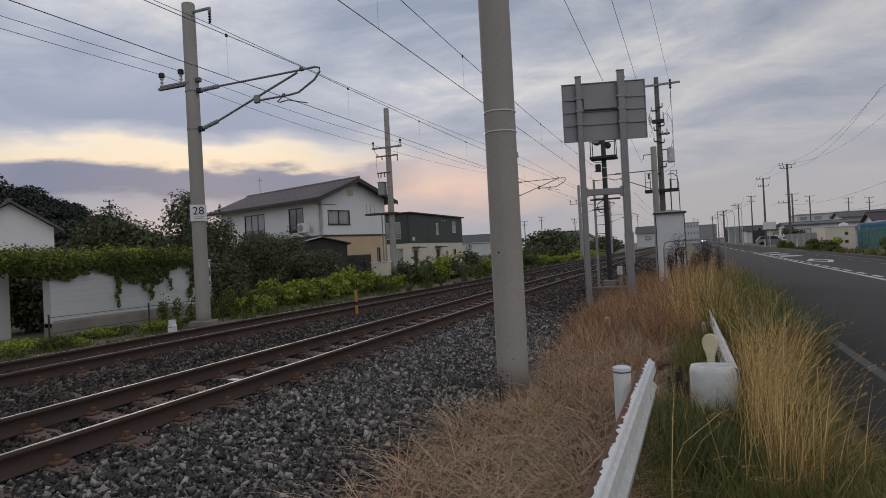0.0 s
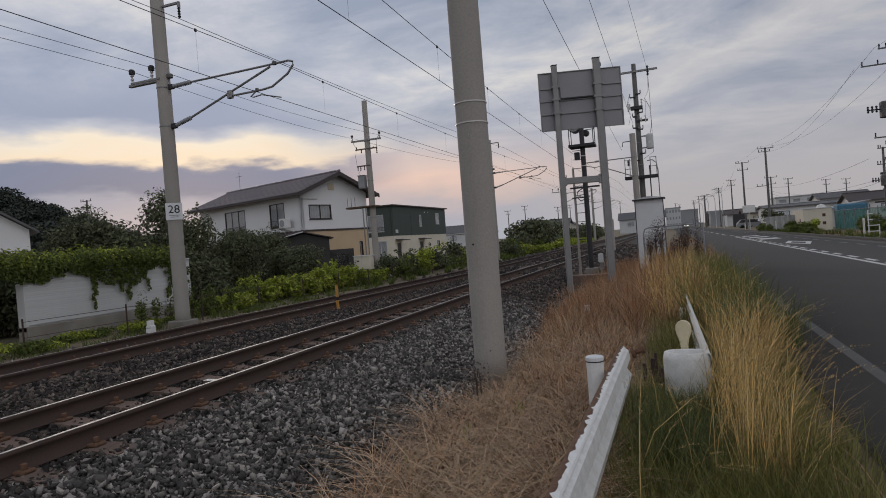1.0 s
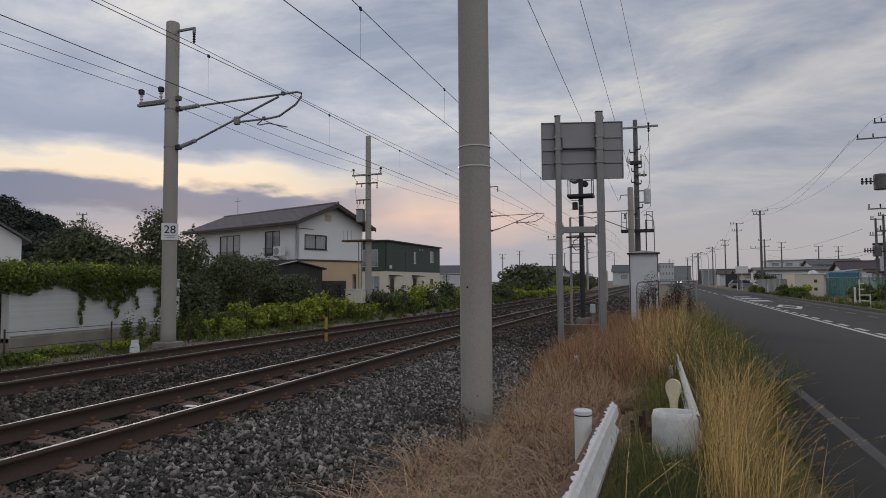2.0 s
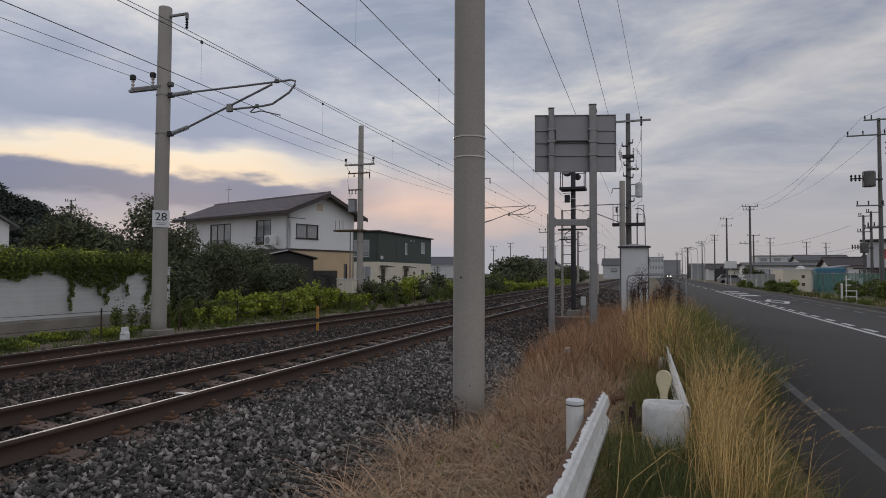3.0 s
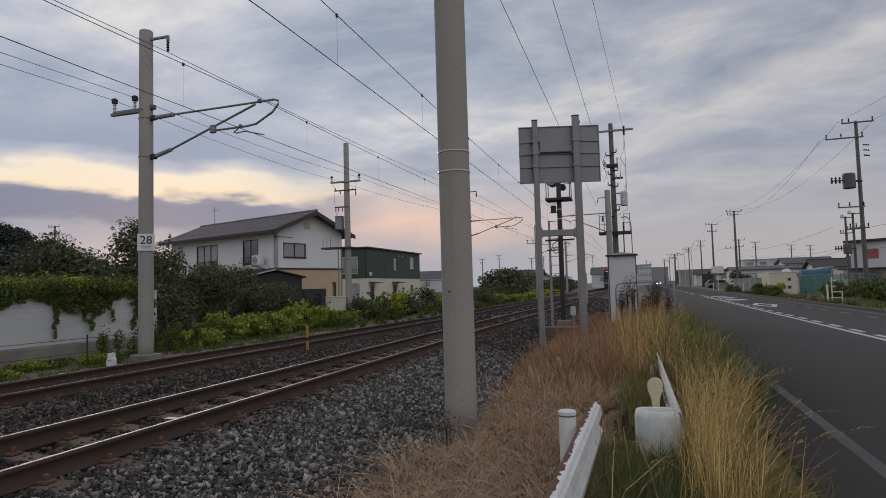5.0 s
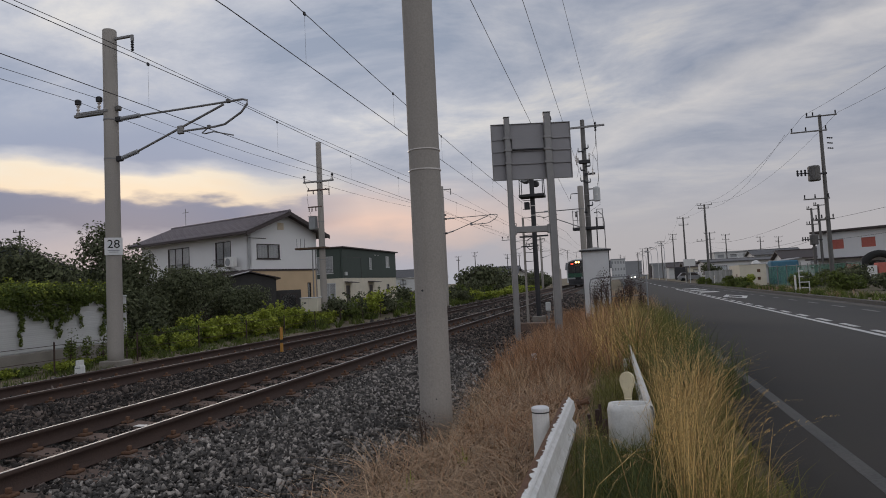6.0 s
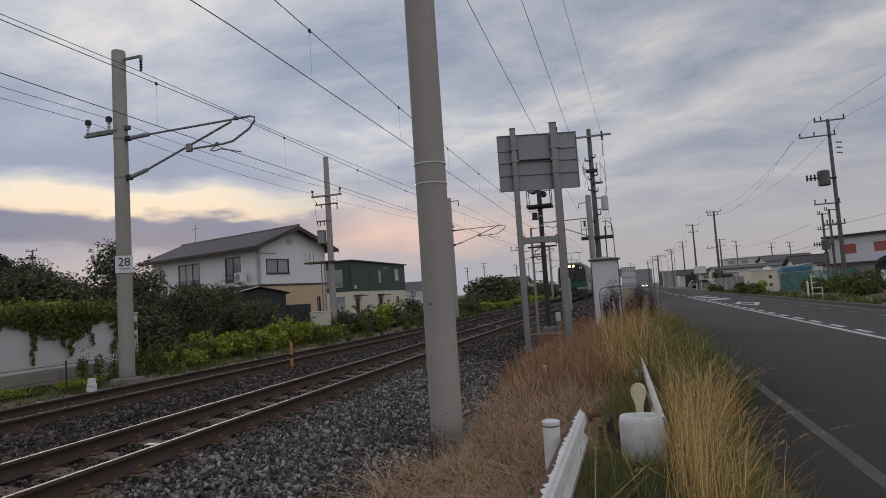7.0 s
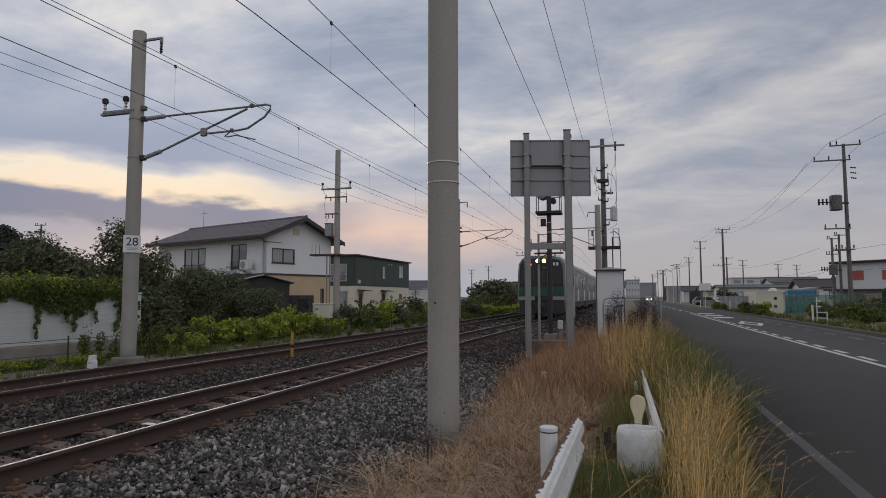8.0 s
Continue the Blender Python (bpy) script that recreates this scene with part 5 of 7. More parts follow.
def bush(name, x, y, z, w, d, h, n, size, material, label, clumps=9, category="bush", trunk=True, group="", sprigs=0):
    r, d_ = rng, d
    t = base(name, x, y, z, label=label, category=category, group=group)
    cs, rs = [], []
    for k in range(clumps):
        a, q = r.uniform(0, 2 * np.pi), r.uniform(0, 0.75) ** 0.5
        u = r.uniform(0.25, 0.78)
        k2 = (1 - abs(u - 0.4) * 0.9)
        cs.append((np.cos(a) * q * w / 2 * 0.8 * k2, np.sin(a) * q * d / 2 * 0.8 * k2, h * u))
        s = r.uniform(0.55, 1.0)
        rs.append((w * 0.25 * s + 0.1, d * 0.25 * s + 0.1, h * 0.24 * s + 0.05))
    v, f = leaf_cloud(cs, rs, n, size, shell=0.35)
    if sprigs:
        pc, pr = [], []
        for k in range(sprigs):
            c = np.array(cs[k % clumps])
            d = np.array((r.normal(0, 0.5) * w, r.normal(0, 0.5) * d_, abs(r.normal(0.45, 0.25)) * h)) * (0.62 if h < 1.6 else 0.24)
            for q in (0.45, 0.65, 0.85, 1.0):
                pc.append(tuple(c + d * q))
                pr.append((size * (1.9 - q), size * (1.9 - q), size * (2.2 - q)))
        v2, f2 = leaf_cloud(pc, pr, sprigs * 26, size * 0.9, shell=0.1)
        f = np.concatenate([f, f2 + len(v)])
        v = np.concatenate([v, v2])
    v[:, 2] = np.maximum(v[:, 2], 0.02)
    raw("crown", v, f, M[material], t)
    if trunk:
        bm = bmesh.new()
        for k in range(min(6, clumps)):
            c = cs[k]
            mid = (c[0] * 0.3, c[1] * 0.3, c[2] * 0.45)
            rod(bm, (c[0] * 0.05, c[1] * 0.05, -0.1), mid, 0.035 * h / 2, 0.022 * h / 2, 6)
            rod(bm, mid, c, 0.022 * h / 2, 0.008 * h / 2, 5)
        part("trunk", bm, M["bark"], t)
    return t


def plantings():
    dark = "dense dark green bush behind the wall"
    for x, y, w, d, h, n in ((-20.0, 17.2, 4.6, 3.2, 4.1, 9000), (-22.8, 16.0, 4.0, 3.0, 2.9, 5500), (-24.5, 19.5, 5.0, 4.0, 2.9, 4500), (-18.9, 19.4, 2.8, 2.6, 4.8, 5500), (-22.5, 12.0, 3.5, 3.0, 2.6, 2500), (-19.0, 10.2, 3.0, 2.0, 2.5, 2500), (-16.6, 11.4, 2.0, 1.6, 2.1, 2600), (-17.6, 13.0, 2.4, 2.0, 2.6, 2600)):
        bush("bush", x, y, 0.1, w, d, h, int(n * 1.7), 0.07, "leaf", dark, clumps=18, sprigs=40)
    for x, y, w, d, h, n in ((-17.2, 21.6, 3.4, 3.2, 3.0, 8000), (-16.6, 18.4, 2.8, 2.8, 3.7, 6500), (-16.3, 24.6, 3.2, 3.0, 2.1, 6000), (-18.8, 25.8, 3.4, 3.0, 3.1, 4500), (-15.2, 17.2, 1.8, 2.6, 2.2, 3500), (-20.5, 23.0, 3.5, 3.5, 3.0, 3500)):
        bush("bush", x, y, 0.1, w, d, h, int(n * 1.7), 0.06, "leaf", "dark green leafy shrub beside the house", clumps=18, sprigs=40)
    # ivy over the wall
    iv = base("ivy", -14.4, 10.3, 1.68, label="green leafy ivy hanging over the white wall", category="ivy")
    for nm, mt, n0, zz in (("ivy_top", "leaf3", 9000, 0.30), ("ivy_crest", "leaf2", 1800, 0.40)):
        cs, rs = [], []
        for k in range(44):
            cs.append((rng.uniform(-0.7, 0.02), rng.uniform(-1.2, 4.9), zz + rng.uniform(-0.10, 0.14)))
            rs.append((0.36, 0.5, 0.26))
        v, f = leaf_cloud(cs, rs, n0, 0.045, shell=0.3)
        raw(nm, v, f, M[mt], iv)["kind"] = "stuff"
    # ragged hem along the wall, then longer trails
    cs, rs = [], []
    for u in np.arange(-0.4, 4.9, 0.09):
        dep = 0.20 + 0.10 * math.sin(u * 2.3 + 1.0) + 0.30 * math.exp(-((u - 2.3) / 0.6) ** 2) + 0.28 * math.exp(-((u - 3.3) / 0.35) ** 2) + rng.uniform(-0.06, 0.06)
        for q in np.linspace(0, 1, 5):
            cs.append((0.07 + 0.03 * rng.random(), u, 0.22 - max(0.05, dep) * q))
            rs.append((0.07, 0.09, 0.07))
    v, f = leaf_cloud(cs, rs, 6500, 0.038, shell=0.2)
    raw("ivy_hem", v, f, M["leaf3"], iv)["kind"] = "stuff"
    for u0, dep, wid, drift in ((1.95, 1.05, 0.10, -0.05), (2.6, 0.70, 0.13, 0.2), (3.15, 0.95, 0.14, -0.15), (3.5, 0.75, 0.10, 0.3), (4.55, 0.95, 0.28, 0.05), (5.1, 1.2, 0.35, 0.0)):
        qs = np.linspace(0, 1, 10)
        cs = [(0.07 + 0.03 * rng.random(), u0 + drift * q + rng.uniform(-wid, wid) * (1 - q * 0.6), 0.15 - dep * q) for q in qs]
        rs = [(0.06, wid * 0.7 * (1.15 - q * 0.7), 0.09) for q in qs]
        v, f = leaf_cloud(cs, rs, int(500 * dep * (0.6 + wid * 3)), 0.036, shell=0.2)
        raw("ivy_strand", v, f, M["leaf3"], iv)["kind"] = "stuff"
    # bright shrubs along the fence line
    for k in range(30):
        y = 15.4 + k * 0.42 + rng.uniform(-0.2, 0.2)
        top = float(np.interp(y, (15, 16.6, 18.3, 21, 23.7, 26, 28), (0.30, 0.52, 0.88, 0.88, 1.0, 0.72, 0.62)))
        h = top * rng.uniform(0.7, 1.15)
        kind = "leaf3" if y < 16.4 or k % 6 == 0 else "leaf2"
        bush("shrub", -13.6 + rng.uniform(-0.5, 0.5), y, 0.1, rng.uniform(0.7, 1.3), rng.uniform(0.7, 1.3), h, 900, rng.uniform(0.05, 0.085), kind, "yellow-green leafy shrub along the track fence", clumps=9, sprigs=16, group="track-side shrubs")
    for k in range(22):
        y = 28.2 + k * 1.6 + rng.uniform(-0.5, 0.5)
        bush("shrub", -13.8 + 0.02 * (y - 28) + rng.uniform(-0.6, 0.5), y, 0.1, rng.uniform(1.6, 2.6), rng.uniform(1.6, 2.8), rng.uniform(0.9, 1.75), 1300, 0.085, ("leaf", "leaf3", "leaf", "leaf2", "leaf")[k % 5], "leafy green shrub overgrown with vines beside the track", clumps=9, sprigs=14, group="track-side shrubs")
    for k in range(9):
        y = 66 + k * 9
        bush("shrub", -13.5 - rng.uniform(0, 5), y, 0.1, 6, 7, rng.uniform(2.6, 3.6), 1500, 0.22, "leaf", "dark distant shrub beside the railway", clumps=8, group="far shrubs")
    for k in range(6):
        bush("shrub", -12.2 + rng.uniform(-0.3, 0.3), 62 + k * 7, 0.1, 2.6, 5, rng.uniform(0.8, 1.3), 900, 0.13, "leaf2", "bright green weeds beside the far track", clumps=7, group="far shrubs")
    # weeds in front of the wall
    for k in range(16):
        y = 7.0 + k * 0.55
        bush("weed", -13.1 + rng.uniform(-0.5, 0.5), y, 0.1, 0.9, 0.9, rng.uniform(0.12, 0.30), 500, 0.04, "leaf2" if k % 2 else "leaf3", "low green weeds in front of the wall", clumps=6, trunk=False, group="weeds")
    for k in range(9):
        y = (12.9, 13.3, 13.8, 14.9, 15.3, 15.8, 12.6, 14.3, 16.2)[k]
        bush("tall_weed", -13.3 + rng.uniform(-0.3, 0.3), y, 0.1, 0.2, 0.2, rng.uniform(0.7, 1.2), 260, 0.035, "leaf3", "slender tall green weed", clumps=7, group="weeds")


plantings()


def wooded_hill():
    h = base("wooded_hill", -130, 95, 0, label="dark wooded hill behind the houses", category="hill")
    h["kind"] = "stuff"
    cs, rs = [], []
    for k in range(420):
        a, q = rng.uniform(0, 2 * math.pi), math.sqrt(rng.uniform(0.0, 0.9))
        x, y = math.cos(a) * 44 * q - 20 * (1 - q), math.sin(a) * 26 * q
        s = rng.uniform(1.8, 3.4)
        cs.append((x, y, 23 * (1 - q) ** 1.1 + s * 0.35))
        rs.append((s, s, s * 0.85))
    v, f = leaf_cloud(cs, rs, 190000, 0.36, shell=0.45)
    raw("tree_crowns", v, f, M["hill"], h)
    v = [(math.cos(a) * 44 * q - 20 * (1 - q), math.sin(a) * 26 * q, 23 * (1 - q) ** 1.1) for q in (0.0, 0.25, 0.5, 0.75, 1.0) for a in np.linspace(0, 2 * math.pi, 25)[:-1]]
    f = [(j * 24 + i, j * 24 + (i + 1) % 24, (j + 1) * 24 + (i + 1) % 24, (j + 1) * 24 + i) for j in range(4) for i in range(24)]
    raw("slope", v, f, M["hill"], h)


wooded_hill()


# ---- verge in the foreground ----
M["greengrass"] = mat("deep_green_grass", (0.11, 0.14, 0.045), 0.7, var=0.3, scale=1.5, fine=10, bump=0, tint=(0.07, 0.09, 0.03), rnd=0.5, thin=0.3)
M["dkweed"] = mat("brown_seed_weed", (0.075, 0.045, 0.04), 0.9, var=0.3, bump=0, rnd=0.4)
def w_beam(z0, z1):
    h = z1 - z0
    return [(0.0, z0), (0.035, z0 + 0.02), (0.048, z0 + 0.10 * h / 0.35), (0.010, z0 + 0.44 * h), (0.010, z0 + 0.56 * h), (0.048, z1 - 0.10 * h / 0.35), (0.035, z1 - 0.02), (0.0, z1)]


def ribbon(bm, prof, ys, thick=0.006, dx=0.0):
    """A folded sheet along y with a front and a back."""
    n = len(prof)
    rows = []
    for y in ys:
        rows.append([bm.verts.new((px + dx, y, pz)) for px, pz in prof] + [bm.verts.new((px + dx - thick, y, pz)) for px, pz in prof[::-1]])
    for a, b in zip(rows, rows[1:]):
        for k in range(2 * n):
            bm.faces.new((a[k], a[(k + 1) % (2 * n)], b[(k + 1) % (2 * n)], b[k]))
    bm.faces.new(rows[0])
    bm.faces.new(rows[-1][::-1])
    bmesh.ops.recalc_face_normals(bm, faces=bm.faces[:])
    return bm


def near_guardrail():
    g = base("guardrail", -0.555, 0.0, 0.0, -0.65, "white steel guardrail beam with rusted peeling top edge", "guardrail")
    prof = w_beam(0.24, 0.585)
    part("beam", ribbon(bmesh.new(), prof, np.linspace(1.2, 6.15, 12)), M["bucket"], g)
    # rusted top lip, with paint hanging on in ragged flakes
    part("top_lip", B(-0.058, 1.2, 0.583, 0.006, 6.13, 0.593), M["rustedge"], g, "rusted brown top lip")
    bm = bmesh.new()
    r = random.Random(5)
    y = 1.2
    prev = None
    while y < 6.14:
        edge = -0.006 - r.random() ** 1.3 * 0.030
        row = [bm.verts.new((0.012, y, 0.588)), bm.verts.new((0.004, y, 0.5985)), bm.verts.new((edge, y, 0.600 + r.random() * 0.012))]
        if prev:
            bm.faces.new((prev[0], row[0], row[1], prev[1]))
            bm.faces.new((prev[1], row[1], row[2], prev[2]))
        prev = row
        y += 0.016 + r.random() * 0.034
    part("peeling_paint", bm, M["white"], g, "ragged flakes of peeling white paint")
    for y in (1.8, 5.2):
        po = part("post", lathe(bmesh.new(), [(0.07, -0.25), (0.07, 0.66), (0.072, 0.662), (0.072, 0.672)], 20, Matrix.Translation((-0.158, y, 0))), M["white"], g, "round white steel post")
        part("cap_band", lathe(bmesh.new(), [(0.0705, 0.652), (0.0725, 0.653), (0.0725, 0.661), (0.0705, 0.662)], 20, Matrix.Translation((-0.158, y, 0))), M["tyre"], po)
        part("cap", lathe(bmesh.new(), [(0.074, 0.668), (0.074, 0.690), (0.062, 0.698), (0.02, 0.700)], 20, Matrix.Translation((-0.158, y, 0))), M["cab"], po, "white plastic cap")
    bo = part("bolt", lathe(bmesh.new(), [(0.05, 0), (0.05, 0.03), (0.025, 0.03), (0.025, 0.09), (0.035, 0.09), (0.035, 0.12)], 8, Matrix.Translation((0.06, 6.20, 0.52)) @ Matrix.Rotation(radians(70), 4, "Y")), M["rustedge"], g, "rusty splice bolt")
    s = base("old_stump", -0.26, 6.75, 0.0, 0, "dark rotten wooden stump among grass", "stump")
    for dx, dy, hh, rr in ((0, 0, 0.36, 0.05), (-0.07, 0.03, 0.30, 0.04), (0.06, -0.04, 0.27, 0.045), (0.02, 0.07, 0.40, 0.03)):
        part("splinter", rod(bmesh.new(), (dx, dy, -0.1), (dx * 1.3, dy * 1.2, hh), rr, rr * 0.5, 6), M["dkweed"], s)
    part("splinter", rod(bmesh.new(), (0.16, 0.05, -0.1), (0.18, 0.04, 0.40), 0.045, 0.03, 6), M["wood"], s)


near_guardrail()


def far_guardrail():
    g = base("guardrail", 0.232, 6.0, 0.0, 0.9, "white guardrail leading away, with a rounded end sleeve", "guardrail")
    prof = w_beam(0.20, 0.56)
    part("beam", ribbon(bmesh.new(), prof, np.linspace(0.0, 5.2, 10)), M["bucket"], g)
    # rounded sleeve that closes the end
    bm = bmesh.new()
    prof = [(0.0, 0.10), (0.006, 0.14), (0.0, 0.34), (0.004, 0.50), (-0.012, 0.556), (-0.03, 0.565), (-0.045, 0.555), (-0.045, 0.10)]
    c = Vector((-0.165, 0.10, 0))
    R = 0.205
    path = [(R * math.cos(a), R * math.sin(a) * (1.0 if math.sin(a) < 0 else 0.5), math.cos(a), math.sin(a)) for a in np.linspace(0, -2 * math.pi, 37)]
    rows = []
    for x, y, nx, ny in path:
        rows.append([bm.verts.new((c.x + x + nx * o, c.y + y + ny * o, z)) for o, z in prof])
    for a, b in zip(rows, rows[1:]):
        for k in range(len(prof) - 1):
            bm.faces.new((a[k], b[k], b[k + 1], a[k + 1]))
    bmesh.ops.recalc_face_normals(bm, faces=bm.faces[:])
    part("end_sleeve", bm, M["bucket"], g, "dented dirty white end sleeve", smooth=True)
    part("post", lathe(bmesh.new(), [(0.05, -0.2), (0.05, 0.40), (0.04, 0.42)], 14, Matrix.Translation((-0.07, 4.4, 0))), M["white"], g)
    d = base("delineator", 0.055, 6.38, 0.18, -12, "yellowed round plastic road delineator on a short stem", "delineator")
    bm = bmesh.new()
    outline = [(0.028, 0.26), (0.031, 0.38), (0.044, 0.445), (0.062, 0.49), (0.070, 0.535), (0.065, 0.575), (0.046, 0.606), (0.017, 0.620)]
    pts = [(x, z) for x, z in outline] + [(-x, z) for x, z in outline[::-1]]
    prism(bm, pts, "y", -0.022, 0.022)
    hd = part("head", bm, M["cream_pl"], d)
    part("rim", prism(bmesh.new(), [(x * 0.80, 0.01 + z * 0.985) for x, z in pts], "y", -0.030, -0.0225), M["cream_pl"], hd)
    part("stem", lathe(bmesh.new(), [(0.025, -0.15), (0.025, 0.32)], 10), M["cream_pl"], d)
    for z in (0.28, 0.32, 0.36):
        part("stem_rib", lathe(bmesh.new(), [(0.03, z), (0.040, z + 0.006), (0.03, z + 0.012)], 10), M["cream_pl"], d)


far_guardrail()


def markers():
    s = base("marker_stub", -1.61, 12.2, -0.05, 8, "small white concrete marker stub in dry grass", "marker post")
    part("stub", B(-0.055, -0.055, -0.1, 0.055, 0.055, 0.36, bevel=0.012), M["white"], s)
    for dx in (-0.02, 0.02):
        part("groove", B(dx - 0.004, -0.058, 0.12, dx + 0.004, -0.053, 0.33), M["grey"], s)
    w = base("marker_post", -11.72, 11.45, 0.08, 10, "white tapered concrete track marker post", "marker post")
    part("post", prism(bmesh.new(), [(-0.078, -0.15), (0.078, -0.15), (0.07, 0.22), (0.045, 0.25), (0.04, 0.36), (-0.04, 0.36), (-0.045, 0.25), (-0.07, 0.22)], "y", -0.08, 0.08), M["white"], w)
    part("mark", B(-0.06, -0.086, 0.18, 0.06, -0.081, 0.20), M["grey"], w)
    y = base("marker_post", -8.02, 13.85, 0.1, 0, "orange-yellow painted marker post between the tracks", "marker post")
    part("post", B(-0.032, -0.025, -0.1, 0.032, 0.025, 0.78, bevel=0.008), M["yellow"], y)
    part("band", B(-0.034, -0.027, 0.40, 0.034, 0.027, 0.48), M["tyre"], y)
    f = base("wire_fence", -12.6, 0, 0.1, 0, "low rusty wire fence with thin posts beside the far track", "fence")
    for yy in np.arange(9, 40, 2.6):
        part("post", rod(bmesh.new(), (0, yy, -0.1), (0, yy, 0.75), 0.02, n=6), M["rust"], f)
    for z in (0.35, 0.68):
        part("wire", tube(bmesh.new(), [(0, 9, z), (0, 17, z - 0.03), (0, 27, z), (0, 40, z)], 0.006, 4), M["rust"], f)


markers()

# ---- ballast stones ----

def ico():
    v = np.array([(a, b, c) for a in (-0.72, 0.72) for b in (-0.62, 0.62) for c in (-0.62, 0.62)] + [(0, 0, 0.9)])
    bm = bmesh.new()
    for q in v:
        bm.verts.new(q)
    r = bmesh.ops.convex_hull(bm, input=bm.verts[:])
    bm.verts.index_update()
    f = np.array([[w.index for w in fc.verts] for fc in bm.faces])
    v = np.array([tuple(q.co) for q in bm.verts])
    bm.free()
    return v, f


ICO_V, ICO_F = ico()


def bed_z(x):
    return np.interp(x, [q[0] for q in BED], [q[1] for q in BED])


def stones(pos, size):
    n = len(pos)
    v = ICO_V[None] + rng.uniform(-0.40, 0.40, (n, len(ICO_V), 3))
    sc = rng.uniform(0.45, 1.5, (n, 3)) * size[:, None]
    sc[:, 2] *= 0.5
    v = v * sc[:, None]
    q = rng.normal(size=(n, 4))
    q /= np.linalg.norm(q, axis=1, keepdims=True)
    w, x, y, z = q.T
    Rm = np.stack([np.stack([1 - 2 * (y * y + z * z), 2 * (x * y - z * w), 2 * (x * z + y * w)], 1), np.stack([2 * (x * y + z * w), 1 - 2 * (x * x + z * z), 2 * (y * z - x * w)], 1), np.stack([2 * (x * z - y * w), 2 * (y * z + x * w), 1 - 2 * (x * x + y * y)], 1)], 1)
    v = np.einsum("nij,nkj->nki", Rm, v) + pos[:, None]
    f = (ICO_F[None] + (np.arange(n) * len(ICO_V))[:, None, None]).reshape(-1, 3)
    return v.reshape(-1, 3), f


VB = np.vectorize(bend)


def ballast_patch(name, xa, xb, ya, yb, n, s0, s1, material, label, lift=0.0, edge=None):
    x, y = rng.uniform(xa, xb, n), ya + (yb - ya) * rng.random(n) ** 1.15
    if edge is not None:
        keep = x + VB(y, x) < edge(y) + rng.normal(scale=0.14, size=n)
        x, y = x[keep], y[keep]
    z = bed_z(x) + lift + rng.uniform(-0.012, 0.022, len(x))
    size = rng.uniform(s0, s1, len(x)) * rng.choice([0.75, 1.0, 1.0, 1.25], len(x))
    v, f = stones(np.stack([x + VB(y, x), y, z], 1), size)
    tagged(raw(name, v, f, M[material]), label, "ballast", kind="stuff")


def straw_edge(y):
    return np.interp(y, (2, 4.1, 5.2, 5.9, 6.8, 7.6, 10, 15.5, 20), (-2.35, -2.43, -2.56, -2.52, -2.2, -1.98, -2.4, -2.9, -2.6)) + 0.07 * np.sin(y * 5.3) + 0.05 * np.sin(y * 11.0)


ballast_patch("ballast_stones", -4.75, -1.7, 1.6, 10, 38000, 0.0155, 0.031, "stone", "loose light grey crushed ballast stones on the shoulder", edge=straw_edge)
ballast_patch("ballast_stones", -4.75, -1.75, 10, 15, 11000, 0.020, 0.036, "stone", "grey crushed ballast stones along the track shoulder", edge=straw_edge)
ballast_patch("dark_ballast", -4.75, -1.75, 13.5, 30, 15000, 0.027, 0.046, "stone_dark", "dark brown ballast stones along the track shoulder", edge=straw_edge)
ballast_patch("dark_ballast", -4.68, -4.3, 1.6, 22, 6500, 0.018, 0.032, "stone_dark", "dark rusty ballast stones against the rail", lift=0.01)
ballast_patch("dark_ballast", -5.74, -4.78, 2.5, 24, 13000, 0.019, 0.034, "stone_dark", "dark rusty ballast stones between the near rails", lift=-0.002)
ballast_patch("dark_ballast", -8.26, -5.92, 3.0, 24, 30000, 0.022, 0.040, "stone_dark", "dark brown ballast stones between the two tracks", lift=0.01)
ballast_patch("dark_ballast", -9.40, -8.45, 5, 26, 5000, 0.034, 0.054, "stone_dark", "dark ballast stones between the far rails", lift=0.01)
ballast_patch("dark_ballast", -11.7, -9.56, 5, 26, 5000, 0.036, 0.058, "stone", "grey ballast stones beyond the far track")
ballast_patch("dark_ballast", -11.0, -1.8, 24, 60, 15000, 0.06, 0.11, "stone_dark", "dark ballast stones along the tracks farther off", lift=0.0)


def loose_stones():
    """The nearest stones lie as separate pieces on the bed."""
    me_list = []
    for k in range(8):
        v, f = stones(np.zeros((1, 3)), np.array([0.034]))
        o = raw("ballast_stone", v, f, M["stone"], ballast)
        me_list.append(o)
    n = 300
    for k in range(n):
        y = rng.uniform(2.2, 5.2)
        x = rng.uniform(-4.2, -2.4)
        if k < 8:
            o = me_list[k]
        else:
            o = new("ballast_stone", me_list[k % 8].data)
            o.parent = ballast
        o.matrix_basis = pose(x, y, float(bed_z(x)) + 0.028, *rng.uniform(0, 360, 3))


loose_stones()
tagged(put("scrap_paper", B(-5.50, 6.10, 0.268, -5.36, 6.19, 0.274), M["white"]), "white scrap lying between the rails", "litter")


